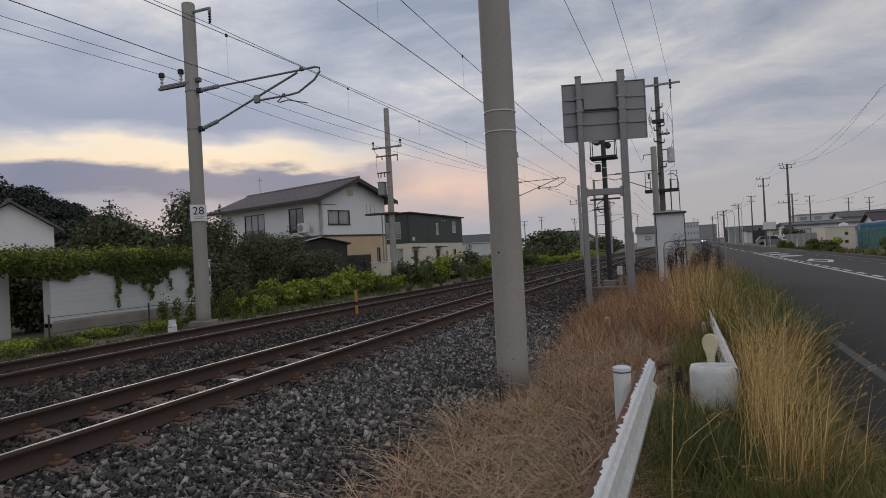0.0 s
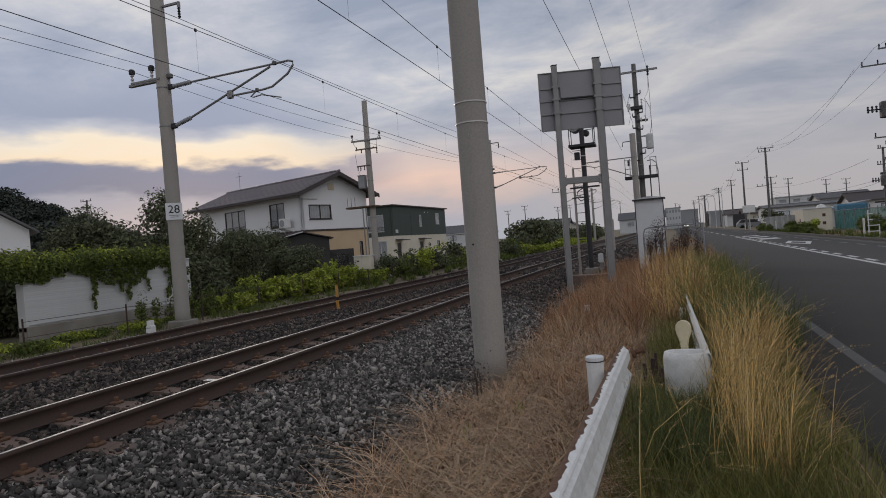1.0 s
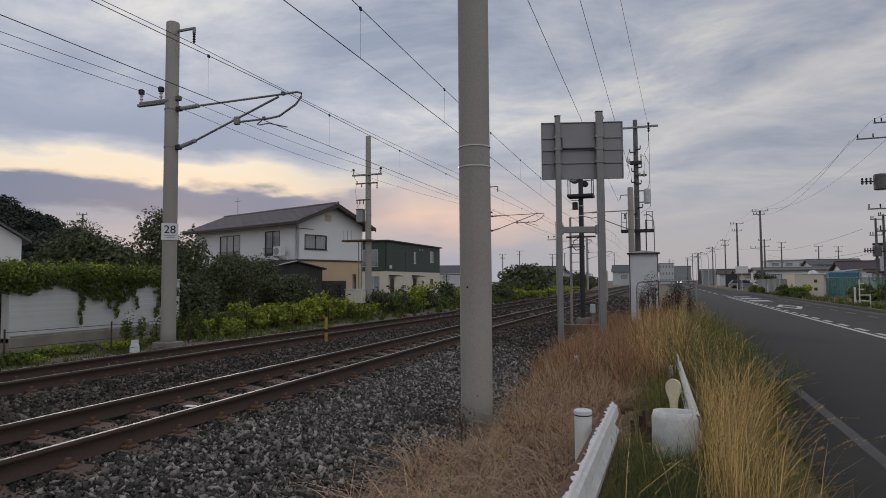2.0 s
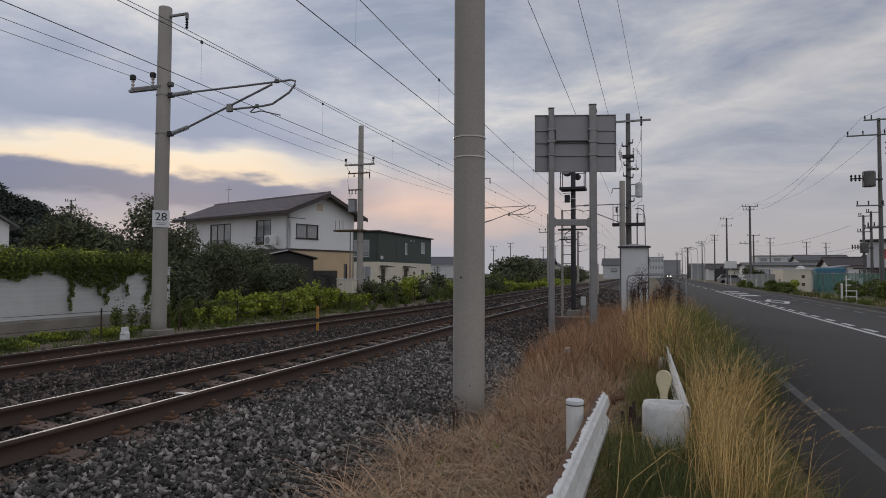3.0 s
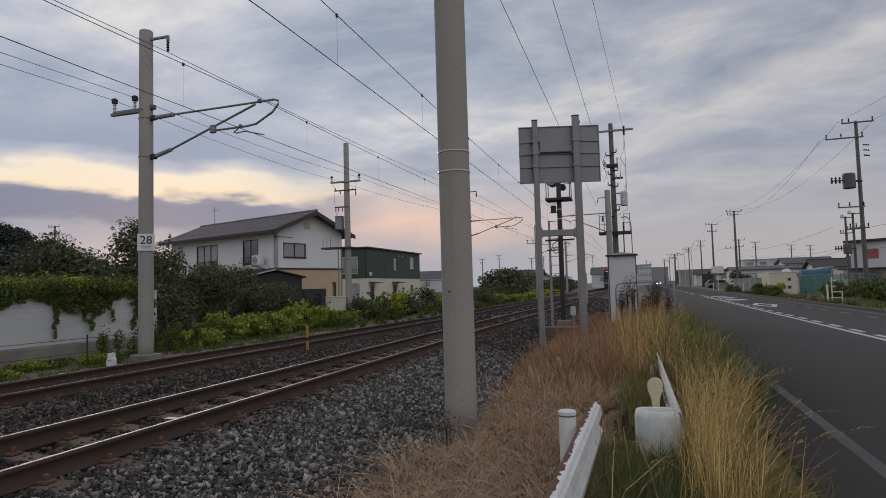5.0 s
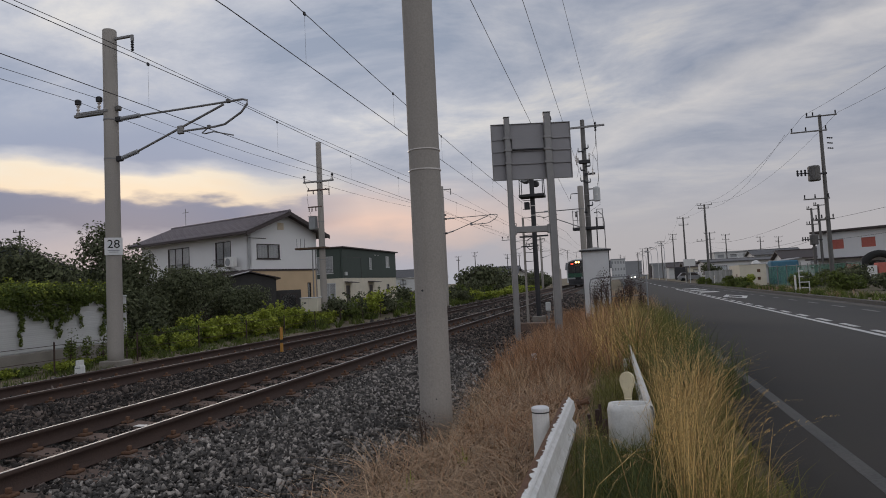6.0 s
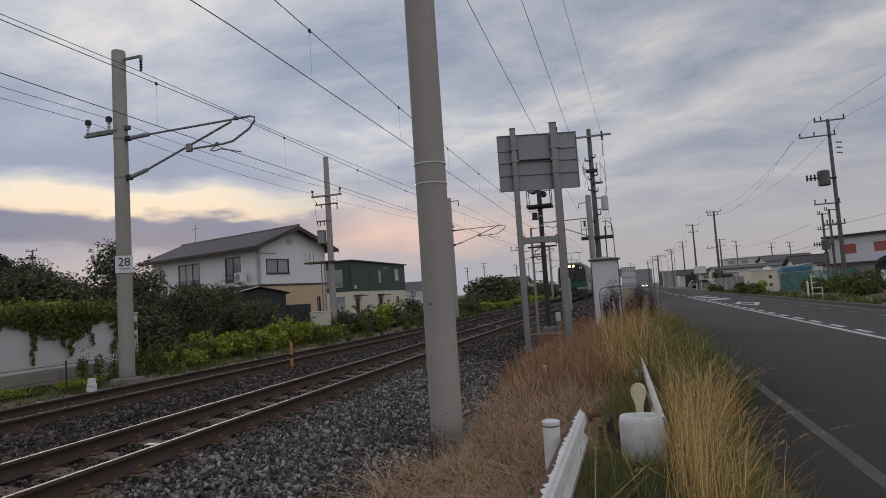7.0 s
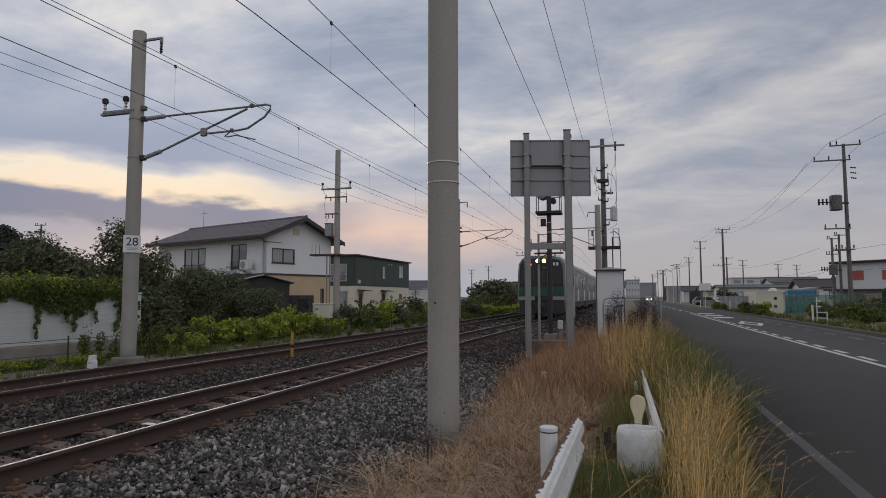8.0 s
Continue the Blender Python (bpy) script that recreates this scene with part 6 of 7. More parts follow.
# ---- grasses ----
def blades(x, y, z, h, lean, width, az=None, droop=0.5):
    """Ribbon blades with four rows; lean and droop are fractions of the height."""
    n = len(x)
    az = rng.uniform(0, 2 * np.pi, n) if az is None else az
    side = az + np.pi / 2 + rng.normal(scale=0.5, size=n)
    t = np.array([0.0, 0.4, 0.75, 1.0])
    out = lean[:, None] * h[:, None] * (t[None] ** 1.6)
    zz = h[:, None] * (t[None] - droop * lean[:, None] * t[None] ** 3 * 0.6)
    cx = x[:, None] + np.cos(az)[:, None] * out
    cy = y[:, None] + np.sin(az)[:, None] * out
    cz = z[:, None] + zz
    w = width[:, None] * np.array([1.0, 0.9, 0.6, 0.12])[None]
    ox, oy = np.cos(side)[:, None] * w, np.sin(side)[:, None] * w
    v = np.stack([np.stack([cx - ox, cy - oy, cz], 2), np.stack([cx + ox, cy + oy, cz], 2)], 2)   # n, 4, 2, 3
    base_i = (np.arange(n) * 8)[:, None, None]
    f = np.array([[0, 1, 3, 2], [2, 3, 5, 4], [4, 5, 7, 6]])[None] + base_i
    return v.reshape(-1, 3), f.reshape(-1, 4)


VG = np.vectorize(ground_z)


def grass(name, xa, xb, ya, yb, n, h0, h1, material, label, lean=(0.1, 0.6), width=(0.0015, 0.003), clump=0, mask=None, az=None, lift=0.0, droop=0.5, power=1.0):
    if clump:
        ccx, ccy = rng.uniform(xa, xb, clump), ya + (yb - ya) * rng.random(clump) ** power
        i = rng.integers(0, clump, n)
        s = rng.uniform(0.6, 1.15, clump)[i]
        x, y = ccx[i] + rng.normal(scale=0.07, size=n), ccy[i] + rng.normal(scale=0.07, size=n)
    else:
        x, y = rng.uniform(xa, xb, n), ya + (yb - ya) * rng.random(n) ** power
        s = np.ones(n)
    if mask is not None:
        k = mask(x, y)
        x, y, s = x[k], y[k], s[k]
    n = len(x)
    h = rng.uniform(h0, h1, n) * s
    ln = rng.uniform(*lean, n)
    a = None if az is None else rng.normal(az[0], az[1], n)
    v, f = blades(x, y, VG(x, y) - 0.02 + lift, h, ln, rng.uniform(*width, n), a, droop)
    return tagged(raw(name, v, f, M[material]), label, "grass", kind="stuff")


def stalks(xa, xb, ya, yb, n, lean0, lean1):
    """Arching stems, each with a loose drooping seed head."""
    x, y = rng.uniform(xa, xb, n), rng.uniform(ya, yb, n)
    h, az, ln = rng.uniform(0.6, 1.08, n), rng.normal(0.15, 1.0, n), rng.uniform(lean0, lean1, n)
    z = VG(x, y) - 0.02
    v, f = blades(x, y, z, h, ln, np.full(n, 0.0030), az, 0.8)
    vs, fs, off = [v], [f], len(v)
    for k in range(22):
        t = 0.70 + 0.30 * rng.random(n)
        px = x + np.cos(az) * ln * h * t ** 1.6
        py = y + np.sin(az) * ln * h * t ** 1.6
        pz = z + h * (t - 0.8 * ln * t ** 3 * 0.6)
        v2, f2 = blades(px, py, pz, rng.uniform(0.012, 0.032, n), ln * 1.2 + rng.uniform(0.0, 0.9, n), rng.uniform(0.0012, 0.0024, n), az + rng.normal(scale=0.6, size=n), 0.6)
        vs.append(v2)
        fs.append(f2 + off)
        off += len(v2)
    tagged(raw("seed_stalks", np.concatenate(vs), np.concatenate(fs), M["tallgrass"]), "arching golden seed stalks of tall grass", "grass", kind="stuff")


def grow():
    off_bed = lambda x, y: (x > straw_edge(y) + 0.27 + rng.normal(scale=0.12, size=len(x)))
    # flattened straw
    grass("cut_straw", -2.9, -0.62, 1.4, 9.5, 15000, 0.16, 0.40, "straw", "flattened tan dry straw lying on the ground", lean=(1.0, 2.6), width=(0.0022, 0.0048), mask=off_bed, lift=0.02, droop=0.33, clump=420)
    grass("cut_straw", -2.9, -0.45, 1.4, 12, 8000, 0.12, 0.35, "straw_red", "flattened reddish dry straw lying on the ground", lean=(0.8, 2.4), width=(0.002, 0.0042), mask=off_bed, lift=0.03, droop=0.33)
    grass("dry_grass", -2.5, -0.5, 5.8, 13, 7000, 0.16, 0.42, "straw_red", "reddish brown dry grass beside the ballast", lean=(0.15, 0.9), clump=150, mask=off_bed)
    grass("dry_grass", -2.3, 0.1, 11, 26, 15000, 0.35, 0.78, "straw_red", "reddish brown dry grass along the verge", lean=(0.15, 0.7), width=(0.002, 0.004), clump=320, mask=off_bed)
    grass("dry_grass", -2.0, 0.0, 8.5, 22, 7000, 0.3, 0.65, "straw", "tan dry grass along the verge", lean=(0.15, 0.8), width=(0.002, 0.004), clump=190, mask=off_bed)
    # tall golden grass
    grass("tall_grass", 0.30, 0.50, 3.9, 6.5, 420, 0.55, 0.98, "tallgrass", "tall golden dry grass beside the road", lean=(0.03, 0.35), width=(0.0018, 0.0036), clump=26, az=(0.3, 1.7))
    grass("tall_grass", 0.36, 0.70, 3.6, 7.0, 620, 0.4, 0.85, "tallgrass", "tall golden dry grass beside the road", lean=(0.15, 0.85), width=(0.0014, 0.003), clump=40, az=(0.1, 0.9))
    grass("tall_grass", 0.45, 0.85, 3.2, 6.0, 300, 0.2, 0.45, "straw_red", "russet dry grass beside the road", lean=(0.2, 0.9), width=(0.0014, 0.0028), clump=26)
    stalks(0.30, 0.48, 4.0, 6.4, 60, 0.06, 0.4)
    stalks(0.36, 0.70, 4.2, 7.5, 80, 0.3, 0.85)
    stalks(0.4, 0.9, 7.0, 13, 130, 0.2, 0.8)
    stalks(-0.5, 0.7, 10, 18, 300, 0.1, 0.8)
    stalks(-0.35, 0.25, 3.2, 5.8, 26, 0.2, 0.8)
    grass("tall_grass", 0.42, 0.95, 6.4, 12, 1700, 0.4, 0.9, "tallgrass", "tall golden dry grass beside the road", lean=(0.1, 0.9), width=(0.002, 0.0042), clump=60, az=(0.2, 1.5))
    grass("tall_grass", -0.55, 0.5, 10.0, 22, 3000, 0.45, 1.3, "tallgrass", "dense mound of tall golden dry grass", lean=(0.1, 0.85), width=(0.003, 0.0062), clump=130)
    grass("tall_grass", -0.75, 0.4, 10, 34, 5200, 0.45, 1.25, "straw_red", "tall reddish dry grass on the verge", lean=(0.1, 0.75), width=(0.003, 0.006), clump=150)
    # fresh tufts and dark stems on the straw
    for x, y, n in ((-1.46, 5.75, 26), (-1.75, 5.0, 12), (-2.0, 4.3, 10)):
        grass("green_tuft", x - 0.03, x + 0.03, y - 0.03, y + 0.03, n, 0.12, 0.26, "leaf2", "fresh yellow-green tuft in the dry straw", lean=(0.1, 0.6), width=(0.003, 0.006))
    for x, y, h in ((-1.98, 6.1, 0.5), (-1.92, 5.3, 0.3), (-2.5, 4.6, 0.3), (-2.1, 6.6, 0.4)):
        bush("dock_weed", x, y, 0.0, 0.07, 0.07, h, 90, 0.012, "dkweed", "dried brown weed stem standing in straw", clumps=6, group="weeds", category="weed")
    # Weeds whose dark colour also stands for the deep shadow beside the sleeve.
    grass("green_grass", -0.42, 0.22, 4.3, 5.95, 3000, 0.2, 0.45, "greengrass", "dark green weeds and painted shadow before the guardrail end", lean=(0.2, 1.0), width=(0.0016, 0.0036), clump=80)
    # green grass
    grass("green_grass", -0.45, 0.75, 2.2, 6.2, 9000, 0.18, 0.42, "grass", "dark green grass beside the guardrail", lean=(0.2, 0.9), width=(0.0016, 0.0034), clump=190)
    grass("green_grass", -0.4, 1.1, 6.5, 11, 5000, 0.25, 0.5, "grass", "dark green grass between the guardrails", lean=(0.2, 0.8), width=(0.002, 0.004), clump=130)
    grass("green_grass", 0.1, 1.0, 9.5, 20, 4500, 0.5, 1.15, "grass", "tall olive green grass among the golden mound", lean=(0.1, 0.6), width=(0.002, 0.0045), clump=110)
    grass("green_grass", 0.65, 1.25, 7.5, 20, 8000, 0.4, 0.85, "greengrass", "tall green grass at the road edge", lean=(0.15, 0.7), width=(0.002, 0.0045), clump=130)
    grass("green_grass", 0.25, 0.8, 2.4, 7.0, 3200, 0.25, 0.6, "grass", "green grass stems under the golden grass", lean=(0.1, 0.7), width=(0.0013, 0.003), clump=120)
    grass("green_grass", 0.45, 0.92, 3.0, 7.5, 3200, 0.15, 0.42, "grass", "green grass at the road edge", lean=(0.2, 0.9), width=(0.0016, 0.0034), clump=110)
    grass("roadside_weeds", 0.6, 1.4, 18, 60, 7000, 0.3, 0.8, "straw", "dry weeds along the road edge", lean=(0.1, 0.6), width=(0.006, 0.012), clump=200)
    grass("track_weeds", -13.7, -11.9, 6, 26, 9000, 0.06, 0.26, "leaf3", "low green weeds beside the far track", lean=(0.2, 0.9), width=(0.004, 0.009), clump=320)
    grass("track_weeds", -15.5, -11.6, 24, 70, 9000, 0.2, 0.6, "leaf3", "green weeds beside the far track", lean=(0.2, 0.8), width=(0.01, 0.022), clump=260)
    grass("roadside_weeds", 8.95, 10.6, 24, 80, 9000, 0.12, 0.45, "leaf3", "green and dry weeds on the far verge", lean=(0.2, 0.8), width=(0.008, 0.018), clump=260)
    grass("roadside_weeds", 9.3, 10.6, 30, 60, 1200, 0.15, 0.4, "straw", "dry weeds on the far verge", lean=(0.2, 0.8), width=(0.008, 0.016), clump=90)
    for k in range(7):
        bush("dock_weed", -0.75 + 0.25 * k + rng.uniform(-0.1, 0.1), 20.6 + rng.uniform(-0.6, 0.5), 0.1, 0.24, 0.24, rng.uniform(1.35, 1.95), 900, 0.022, "dkweed", "dark brown dried dock weed in front of the cabinet", clumps=7, group="weeds", category="weed")


grow()


# ---- road, kerb and the far side ----
def markings():
    def stripe(name, xa, xb, ya, yb, label):
        return tagged(put(name, B(xa, ya, 0.25, xb, yb, 0.2535), M["line"]), label, "road marking", "road markings")
    tagged(put("edge_line", B(1.60, -20, 0.25, 1.72, 400, 0.2535), M["worn"]), "worn white line along the road edge", "road marking", "road markings")
    stripe("centre_line", 5.14, 5.27, 2, 60, "solid white centre line on the asphalt")
    for k in range(30):
        y = 9 + k * 2.0
        stripe("dash", 5.40, 5.54, y, y + 1.05, "short white dash beside the centre line")
    for k in range(14):
        y = 70 + k * 10
        stripe("dash", 5.14, 5.30, y, y + 5, "white centre dash on the asphalt")
    for k in range(26):
        y = 16 + k * 3.0
        tagged(put("dash", B(7.64, y, 0.25, 7.75, y + 1.3, 0.2535), M["faded"]), "faded white dash along the far lane edge", "road marking", "road markings")
    # hollow diamond and chevrons ahead of a crossing
    def diamond(cy, fill):
        bm = bmesh.new()
        o = [(6.45, cy - 3.1), (7.1, cy), (6.45, cy + 3.1), (5.8, cy)]
        i = [(6.45, cy - 1.9), (6.82, cy), (6.45, cy + 1.9), (6.08, cy)]
        for k in range(4):
            a, b = k, (k + 1) % 4
            prism(bm, [o[a], o[b], i[b], i[a]], "z", 0.25, 0.2535)
        if fill:
            prism(bm, i, "z", 0.25, 0.2535)
        tagged(put("diamond_mark", bm, M["line"]), "white painted diamond on the road", "road marking", "road markings")
    diamond(38.5, False)
    for k, cy in enumerate((47.5, 53.0, 58.5)):
        stripe("lane_mark", 5.75, 7.0, cy, cy + 2.6 - 0.3 * k, "broad white painted block on the road")
    k = strip("kerb", 8.85, 9.05, -20, 300, 0.38, M["kerb"], "dark stained concrete kerb along the road", thick=0.2)
    for j in range(60):
        o = part("kerb_stone", B(8.845, 20 + j * 0.62, 0.2, 9.055, 20.6 + j * 0.62, 0.384, bevel=0.012), M["kerb"], k) if j == 0 else None
        if o is not None:
            keep = o.data
        else:
            q = new("kerb_stone", keep)
            q.parent = k
            q.location = (0, j * 0.62, 0)
    strip("gutter", 8.35, 8.84, -20, 300, 0.256, M["kerb"], "stained concrete gutter along the road", thick=0.03)


M["faded"] = mat("faded_road_paint", (0.26, 0.255, 0.245), 0.85, var=0.45, scale=3, fine=50, bump=0.2, tint=(0.10, 0.10, 0.10))
M["kerb"] = mat("dark_kerb_concrete", (0.13, 0.122, 0.112), 0.95, var=0.35, scale=2, fine=50, bump=0.3, tint=(0.08, 0.075, 0.07))
M["worn"] = mat("worn_road_paint", (0.088, 0.085, 0.08), 0.85, var=0.5, scale=2.2, fine=40, bump=0.2, tint=(0.06, 0.06, 0.06))
markings()


def street_pole(x, y, h, label, arms=((0.3, 0.8, 0.8),), material="dkpole", r=0.15, trans=None):
    p = concrete_pole(x, y, 0.2, h, r, r * 0.65, "utility_pole", label, material, 12)
    for dz, l, rr in arms:
        part("crossarm", B(-l, -0.15, h - dz - 0.035, rr, -0.08, h - dz + 0.035), M["dkpole"], p)
        for fx in (-l + 0.06, -l / 2, rr - 0.06):
            insulator(p, (fx, -0.12, h - dz + 0.05), (fx, -0.12, h - dz + 0.27), 0.05, 3, "dark", "dark pin insulator")
    if trans:
        z = h - trans
        t = part("transformer", lathe(bmesh.new(), [(0.28, z - 0.45), (0.33, z - 0.42), (0.33, z + 0.35), (0.28, z + 0.42), (0.1, z + 0.45)], 12, Matrix.Translation((-0.55, -0.1, 0))), M["dkpole"], p, "grey pole transformer")
        part("bracket", B(-0.3, -0.15, z - 0.1, 0.1, -0.05, z), M["dark"], p)
        part("switch_arm", B(-1.45, -0.1, z + 0.0, -0.8, -0.05, z + 0.06), M["dark"], p)
        for fx in (-1.4, -1.2, -1.0):
            insulator(p, (fx, -0.08, z - 0.12), (fx, -0.08, z + 0.25), 0.07, 3, "dark", "dark bushing")
    return p


rp = street_pole(12.0, 40.5, 10.3, "tall grey utility pole with transformer and several crossarms", ((0.1, 0.75, 0.85), (0.95, 1.6, 0.3), (4.9, 1.2, 0.15), (6.1, 0.7, 0.3)), "dkpole", 0.135, 3.4)
for z in (2.3, 2.6, 2.9):
    insulator(rp, (0.25, -0.1, 10.3 - z + 0.9), (0.55, -0.1, 10.3 - z + 0.85), 0.05, 3, "dark", "dark insulator")
street_pole(11.3, 84.3, 9.95, "utility pole with crossarms beside the road", ((0.1, 0.9, 0.9), (0.5, 0.8, 0.5), (4.6, 1.2, 0.1)), r=0.17)
for x, y, h in ((10.4, 101, 9.9), (12.2, 141, 9.8), (12.0, 173, 10), (10.5, 210, 10), (10.0, 240, 11), (9.6, 280, 11), (15.5, 112, 8.0), (24.0, 150, 9.5), (33, 160, 9.0), (38, 165, 9.0), (9.3, 190, 9), (11.5, 330, 12), (3.0, 330, 12), (6, 420, 14)):
    street_pole(x, y, h, "distant utility pole with a crossarm", ((0.15, 0.9, 0.9), (1.2, 0.7, 0.7)), r=0.16)
for x, y, h in ((16.55, 60.0, 6.5), (17.1, 60.0, 6.8)):
    street_pole(x, y, h, "slim service pole beside the building", ((0.1, 0.4, 0.6), (1.4, 0.5, 0.5)), r=0.13, trans=3.0 if x == 17.1 else None)
for x, y, h in ((-36, 145, 8.0), (-33, 150, 9.0), (-48, 160, 9), (-28, 190, 10), (-20, 230, 10), (-62, 53, 9.6), (-60, 120, 9), (-25, 150, 8), (-17, 240, 12), (-12, 260, 12)):
    street_pole(x, y, h, "distant line pole beyond the railway", ((0.15, 0.8, 0.8), (1.0, 0.5, 0.5)), r=0.14)
for a, b, s in (((11.1, 40.4, 10.5), (10.5, 84.2, 10.3), 1.3), ((12.9, 40.4, 10.5), (12.1, 84.2, 10.3), 1.35), ((10.1, 40.4, 9.5), (10.6, 84.2, 9.9), 1.6), ((10.5, 40.4, 4.5), (10.2, 84.2, 5.6), 0.7), ((11.2, 40.4, 3.4), (11.3, 84.2, 5.0), 0.7), ((11.3, 40.4, 3.3), (11.5, 84.2, 4.6), 0.9),
                ((10.5, 84.2, 10.3), (9.7, 101, 10.2), 0.3), ((12.1, 84.2, 10.3), (11.2, 101, 10.2), 0.3), ((9.7, 101, 10.2), (11.5, 141, 10), 0.8), ((10.2, 84.2, 5.6), (10.3, 101, 6.5), 0.3),
                ((11.1, 40.4, 10.5), (13.5, 2, 11.5), 0.8), ((12.9, 40.4, 10.5), (15.5, 2, 11.5), 0.8), ((12.2, 40.4, 4.4), (16, 2, 6.5), 0.6), ((12.3, 40.4, 3.2), (16.3, 2, 5.2), 0.6)):
    wire("power_line", [a, b], 0.008, "dark sagging power line along the road", sag=s, n=14)
for k in range(3):
    wire("power_line", [(10.9 + k, 140.9, 9.7), (11.4 + k * 0.5, 173, 9.9), (10.0 + k * 0.4, 210, 9.9), (9.5 + k * 0.4, 280, 10.8)], 0.02, "dark sagging power line along the road", sag=1.0, n=8)


def block_kiosk():
    b = base("block_wall", 10.2, 58.0, 0.2, 0, "off-white block enclosure with small brown vents", "wall")
    part("front", wall_face(bmesh.new(), 2.05, 1.92, 0.25, Matrix.Identity(4), [(1.35, 1.25, 1.6, 1.5), (1.35, 0.6, 1.6, 0.85)]), M["cream"], b)
    part("return", B(0, 0.25, 0, 0.25, 5.0, 1.92), M["cream"], b)
    for z in (1.25, 0.6):
        part("vent", B(1.35, 0.1, z, 1.6, 0.16, z + 0.25), M["rustedge"], b, "rusty brown vent")
    part("vent", B(-0.02, 1.2, 0.9, 0.0, 1.6, 1.15), M["rustedge"], b)
    part("coping", B(-0.05, -0.05, 1.92, 2.1, 0.3, 1.99, bevel=0.01), M["ltgrey"], b)
    d = base("water_tank", 12.0, 60.5, 0.2, 0, "small white round tank behind the wall", "tank")
    part("tank", lathe(bmesh.new(), [(0.35, 0), (0.4, 0.1), (0.4, 1.95), (0.3, 2.2), (0.05, 2.3)], 14), M["white"], d)


block_kiosk()


M["slat"] = mat("weathered_slat", (0.30, 0.315, 0.31), 0.8, var=0.25, scale=2, fine=30, bump=0.1, rnd=0.25)


def net_mat():
    """Woven net: green threads with the gaps let through."""
    m = mat("green_netting", (0.06, 0.20, 0.14), 0.8, var=0.3, scale=2, bump=0.1)
    N, L = m.node_tree.nodes, m.node_tree.links
    ms, tr = N.new("ShaderNodeMixShader"), N.new("ShaderNodeBsdfTransparent")
    ms.inputs[0].default_value = 0.68
    L.new(tr.outputs[0], ms.inputs[1])
    L.new(N["Principled BSDF"].outputs[0], ms.inputs[2])
    L.new(ms.outputs[0], N["Material Output"].inputs[0])
    return m


M["net"] = net_mat()


def fences():
    f = base("slat_fence", 9.25, 72.0, 0.2, math.degrees(math.atan2(-12.0, 1.1)), "grey metal fence of upright slats", "fence")
    L = math.hypot(12, 1.1)
    for k in range(42):
        part("slat", B(k * L / 42, -0.02, 0.1, k * L / 42 + 0.17, 0.02, 1.55 + 0.04 * (k % 2)), M["slat"], f)
    for z in (0.3, 1.4):
        part("rail", B(0, 0.02, z, L, 0.06, z + 0.06), M["galv"], f)
    g = base("net_fence", 12.1, 56.5, 0.2, math.degrees(math.atan2(-13.5, 2.2)), "green net fence with steel posts", "fence")
    L = math.hypot(13.5, 2.2)
    for k in range(9):
        x = L * k / 8
        part("post", rod(bmesh.new(), (x, 0, -0.1), (x, 0, 1.75), 0.035, n=6), M["galv"], g)
    for k in range(8):
        x0 = L * k / 8
        n = 10
        v = [(x0 + (L / 8) * i / n, 0.03 * math.sin(i * 2.1 + k), z) for z in (0.05, 0.6, 1.15, 1.62) for i in range(n + 1)]
        fc = [(j * (n + 1) + i, j * (n + 1) + i + 1, (j + 1) * (n + 1) + i + 1, (j + 1) * (n + 1) + i) for j in range(3) for i in range(n)]
        raw("net_panel", v, fc, M["net"], g)
    part("top_wire", rod(bmesh.new(), (0, 0, 1.64), (L, 0, 1.64), 0.02, n=5), M["galv"], g)
    s = base("blue_sheet", 13.2, 60.5, 0.2, 0, "blue tarpaulin stack behind the fence", "tarpaulin")
    part("sheet", B(0, 0, 0, 2.2, 1.4, 2.15, bevel=0.12), M["blue"], s)
    b = base("banner_stack", 17.2, 54.0, 0.2, 0, "red and white crates stacked behind the fence", "crates")
    for k in range(4):
        part("crate", B(k * 0.95, 0, 0, k * 0.95 + 0.85, 0.9, 1.55 - 0.2 * (k % 2), bevel=0.03), M["red" if k % 2 == 0 else "white"], b)
    for k in range(3):
        p = base("delineator", 9.3, (37.5, 66.0, 92.0)[k], 0.3, 0, "slim white road delineator post on the verge", "delineator", "white posts")
        part("post", lathe(bmesh.new(), [(0.05, -0.1), (0.05, 0.95), (0.04, 1.0)], 10), M["white"], p)
        part("reflector", B(-0.04, -0.06, 0.78, 0.04, -0.045, 0.88), M["cream_pl"], p)
    q = base("pipe_gate", 9.48, 37.6, 0.3, -20, "small white pipe barrier on the verge", "barrier")
    for z in (0.3, 0.6, 0.9, 1.2):
        part("rung", rod(bmesh.new(), (0, 0, z), (0.5 - 0.25 * (z > 0.7), 0, z), 0.025, n=6), M["white"], q)
    part("upright", rod(bmesh.new(), (0.05, 0, -0.1), (0.05, 0, 1.4), 0.03, n=6), M["white"], q)
    part("upright", rod(bmesh.new(), (0.5, 0, -0.1), (0.5, 0, 0.65), 0.03, n=6), M["white"], q)
    t = base("tyre_arch", 16.7, 47.0, 0.2, 0, "large black tyre standing beside the fence", "tyre")
    bm = bmesh.new()
    pts = [(1.0 * math.cos(a), 0, 1.15 + 1.0 * math.sin(a)) for a in np.linspace(-0.5 * math.pi, 1.5 * math.pi, 33)]
    part("tyre", tube(bm, pts, 0.24, 10), M["tyre"], t)


fences()


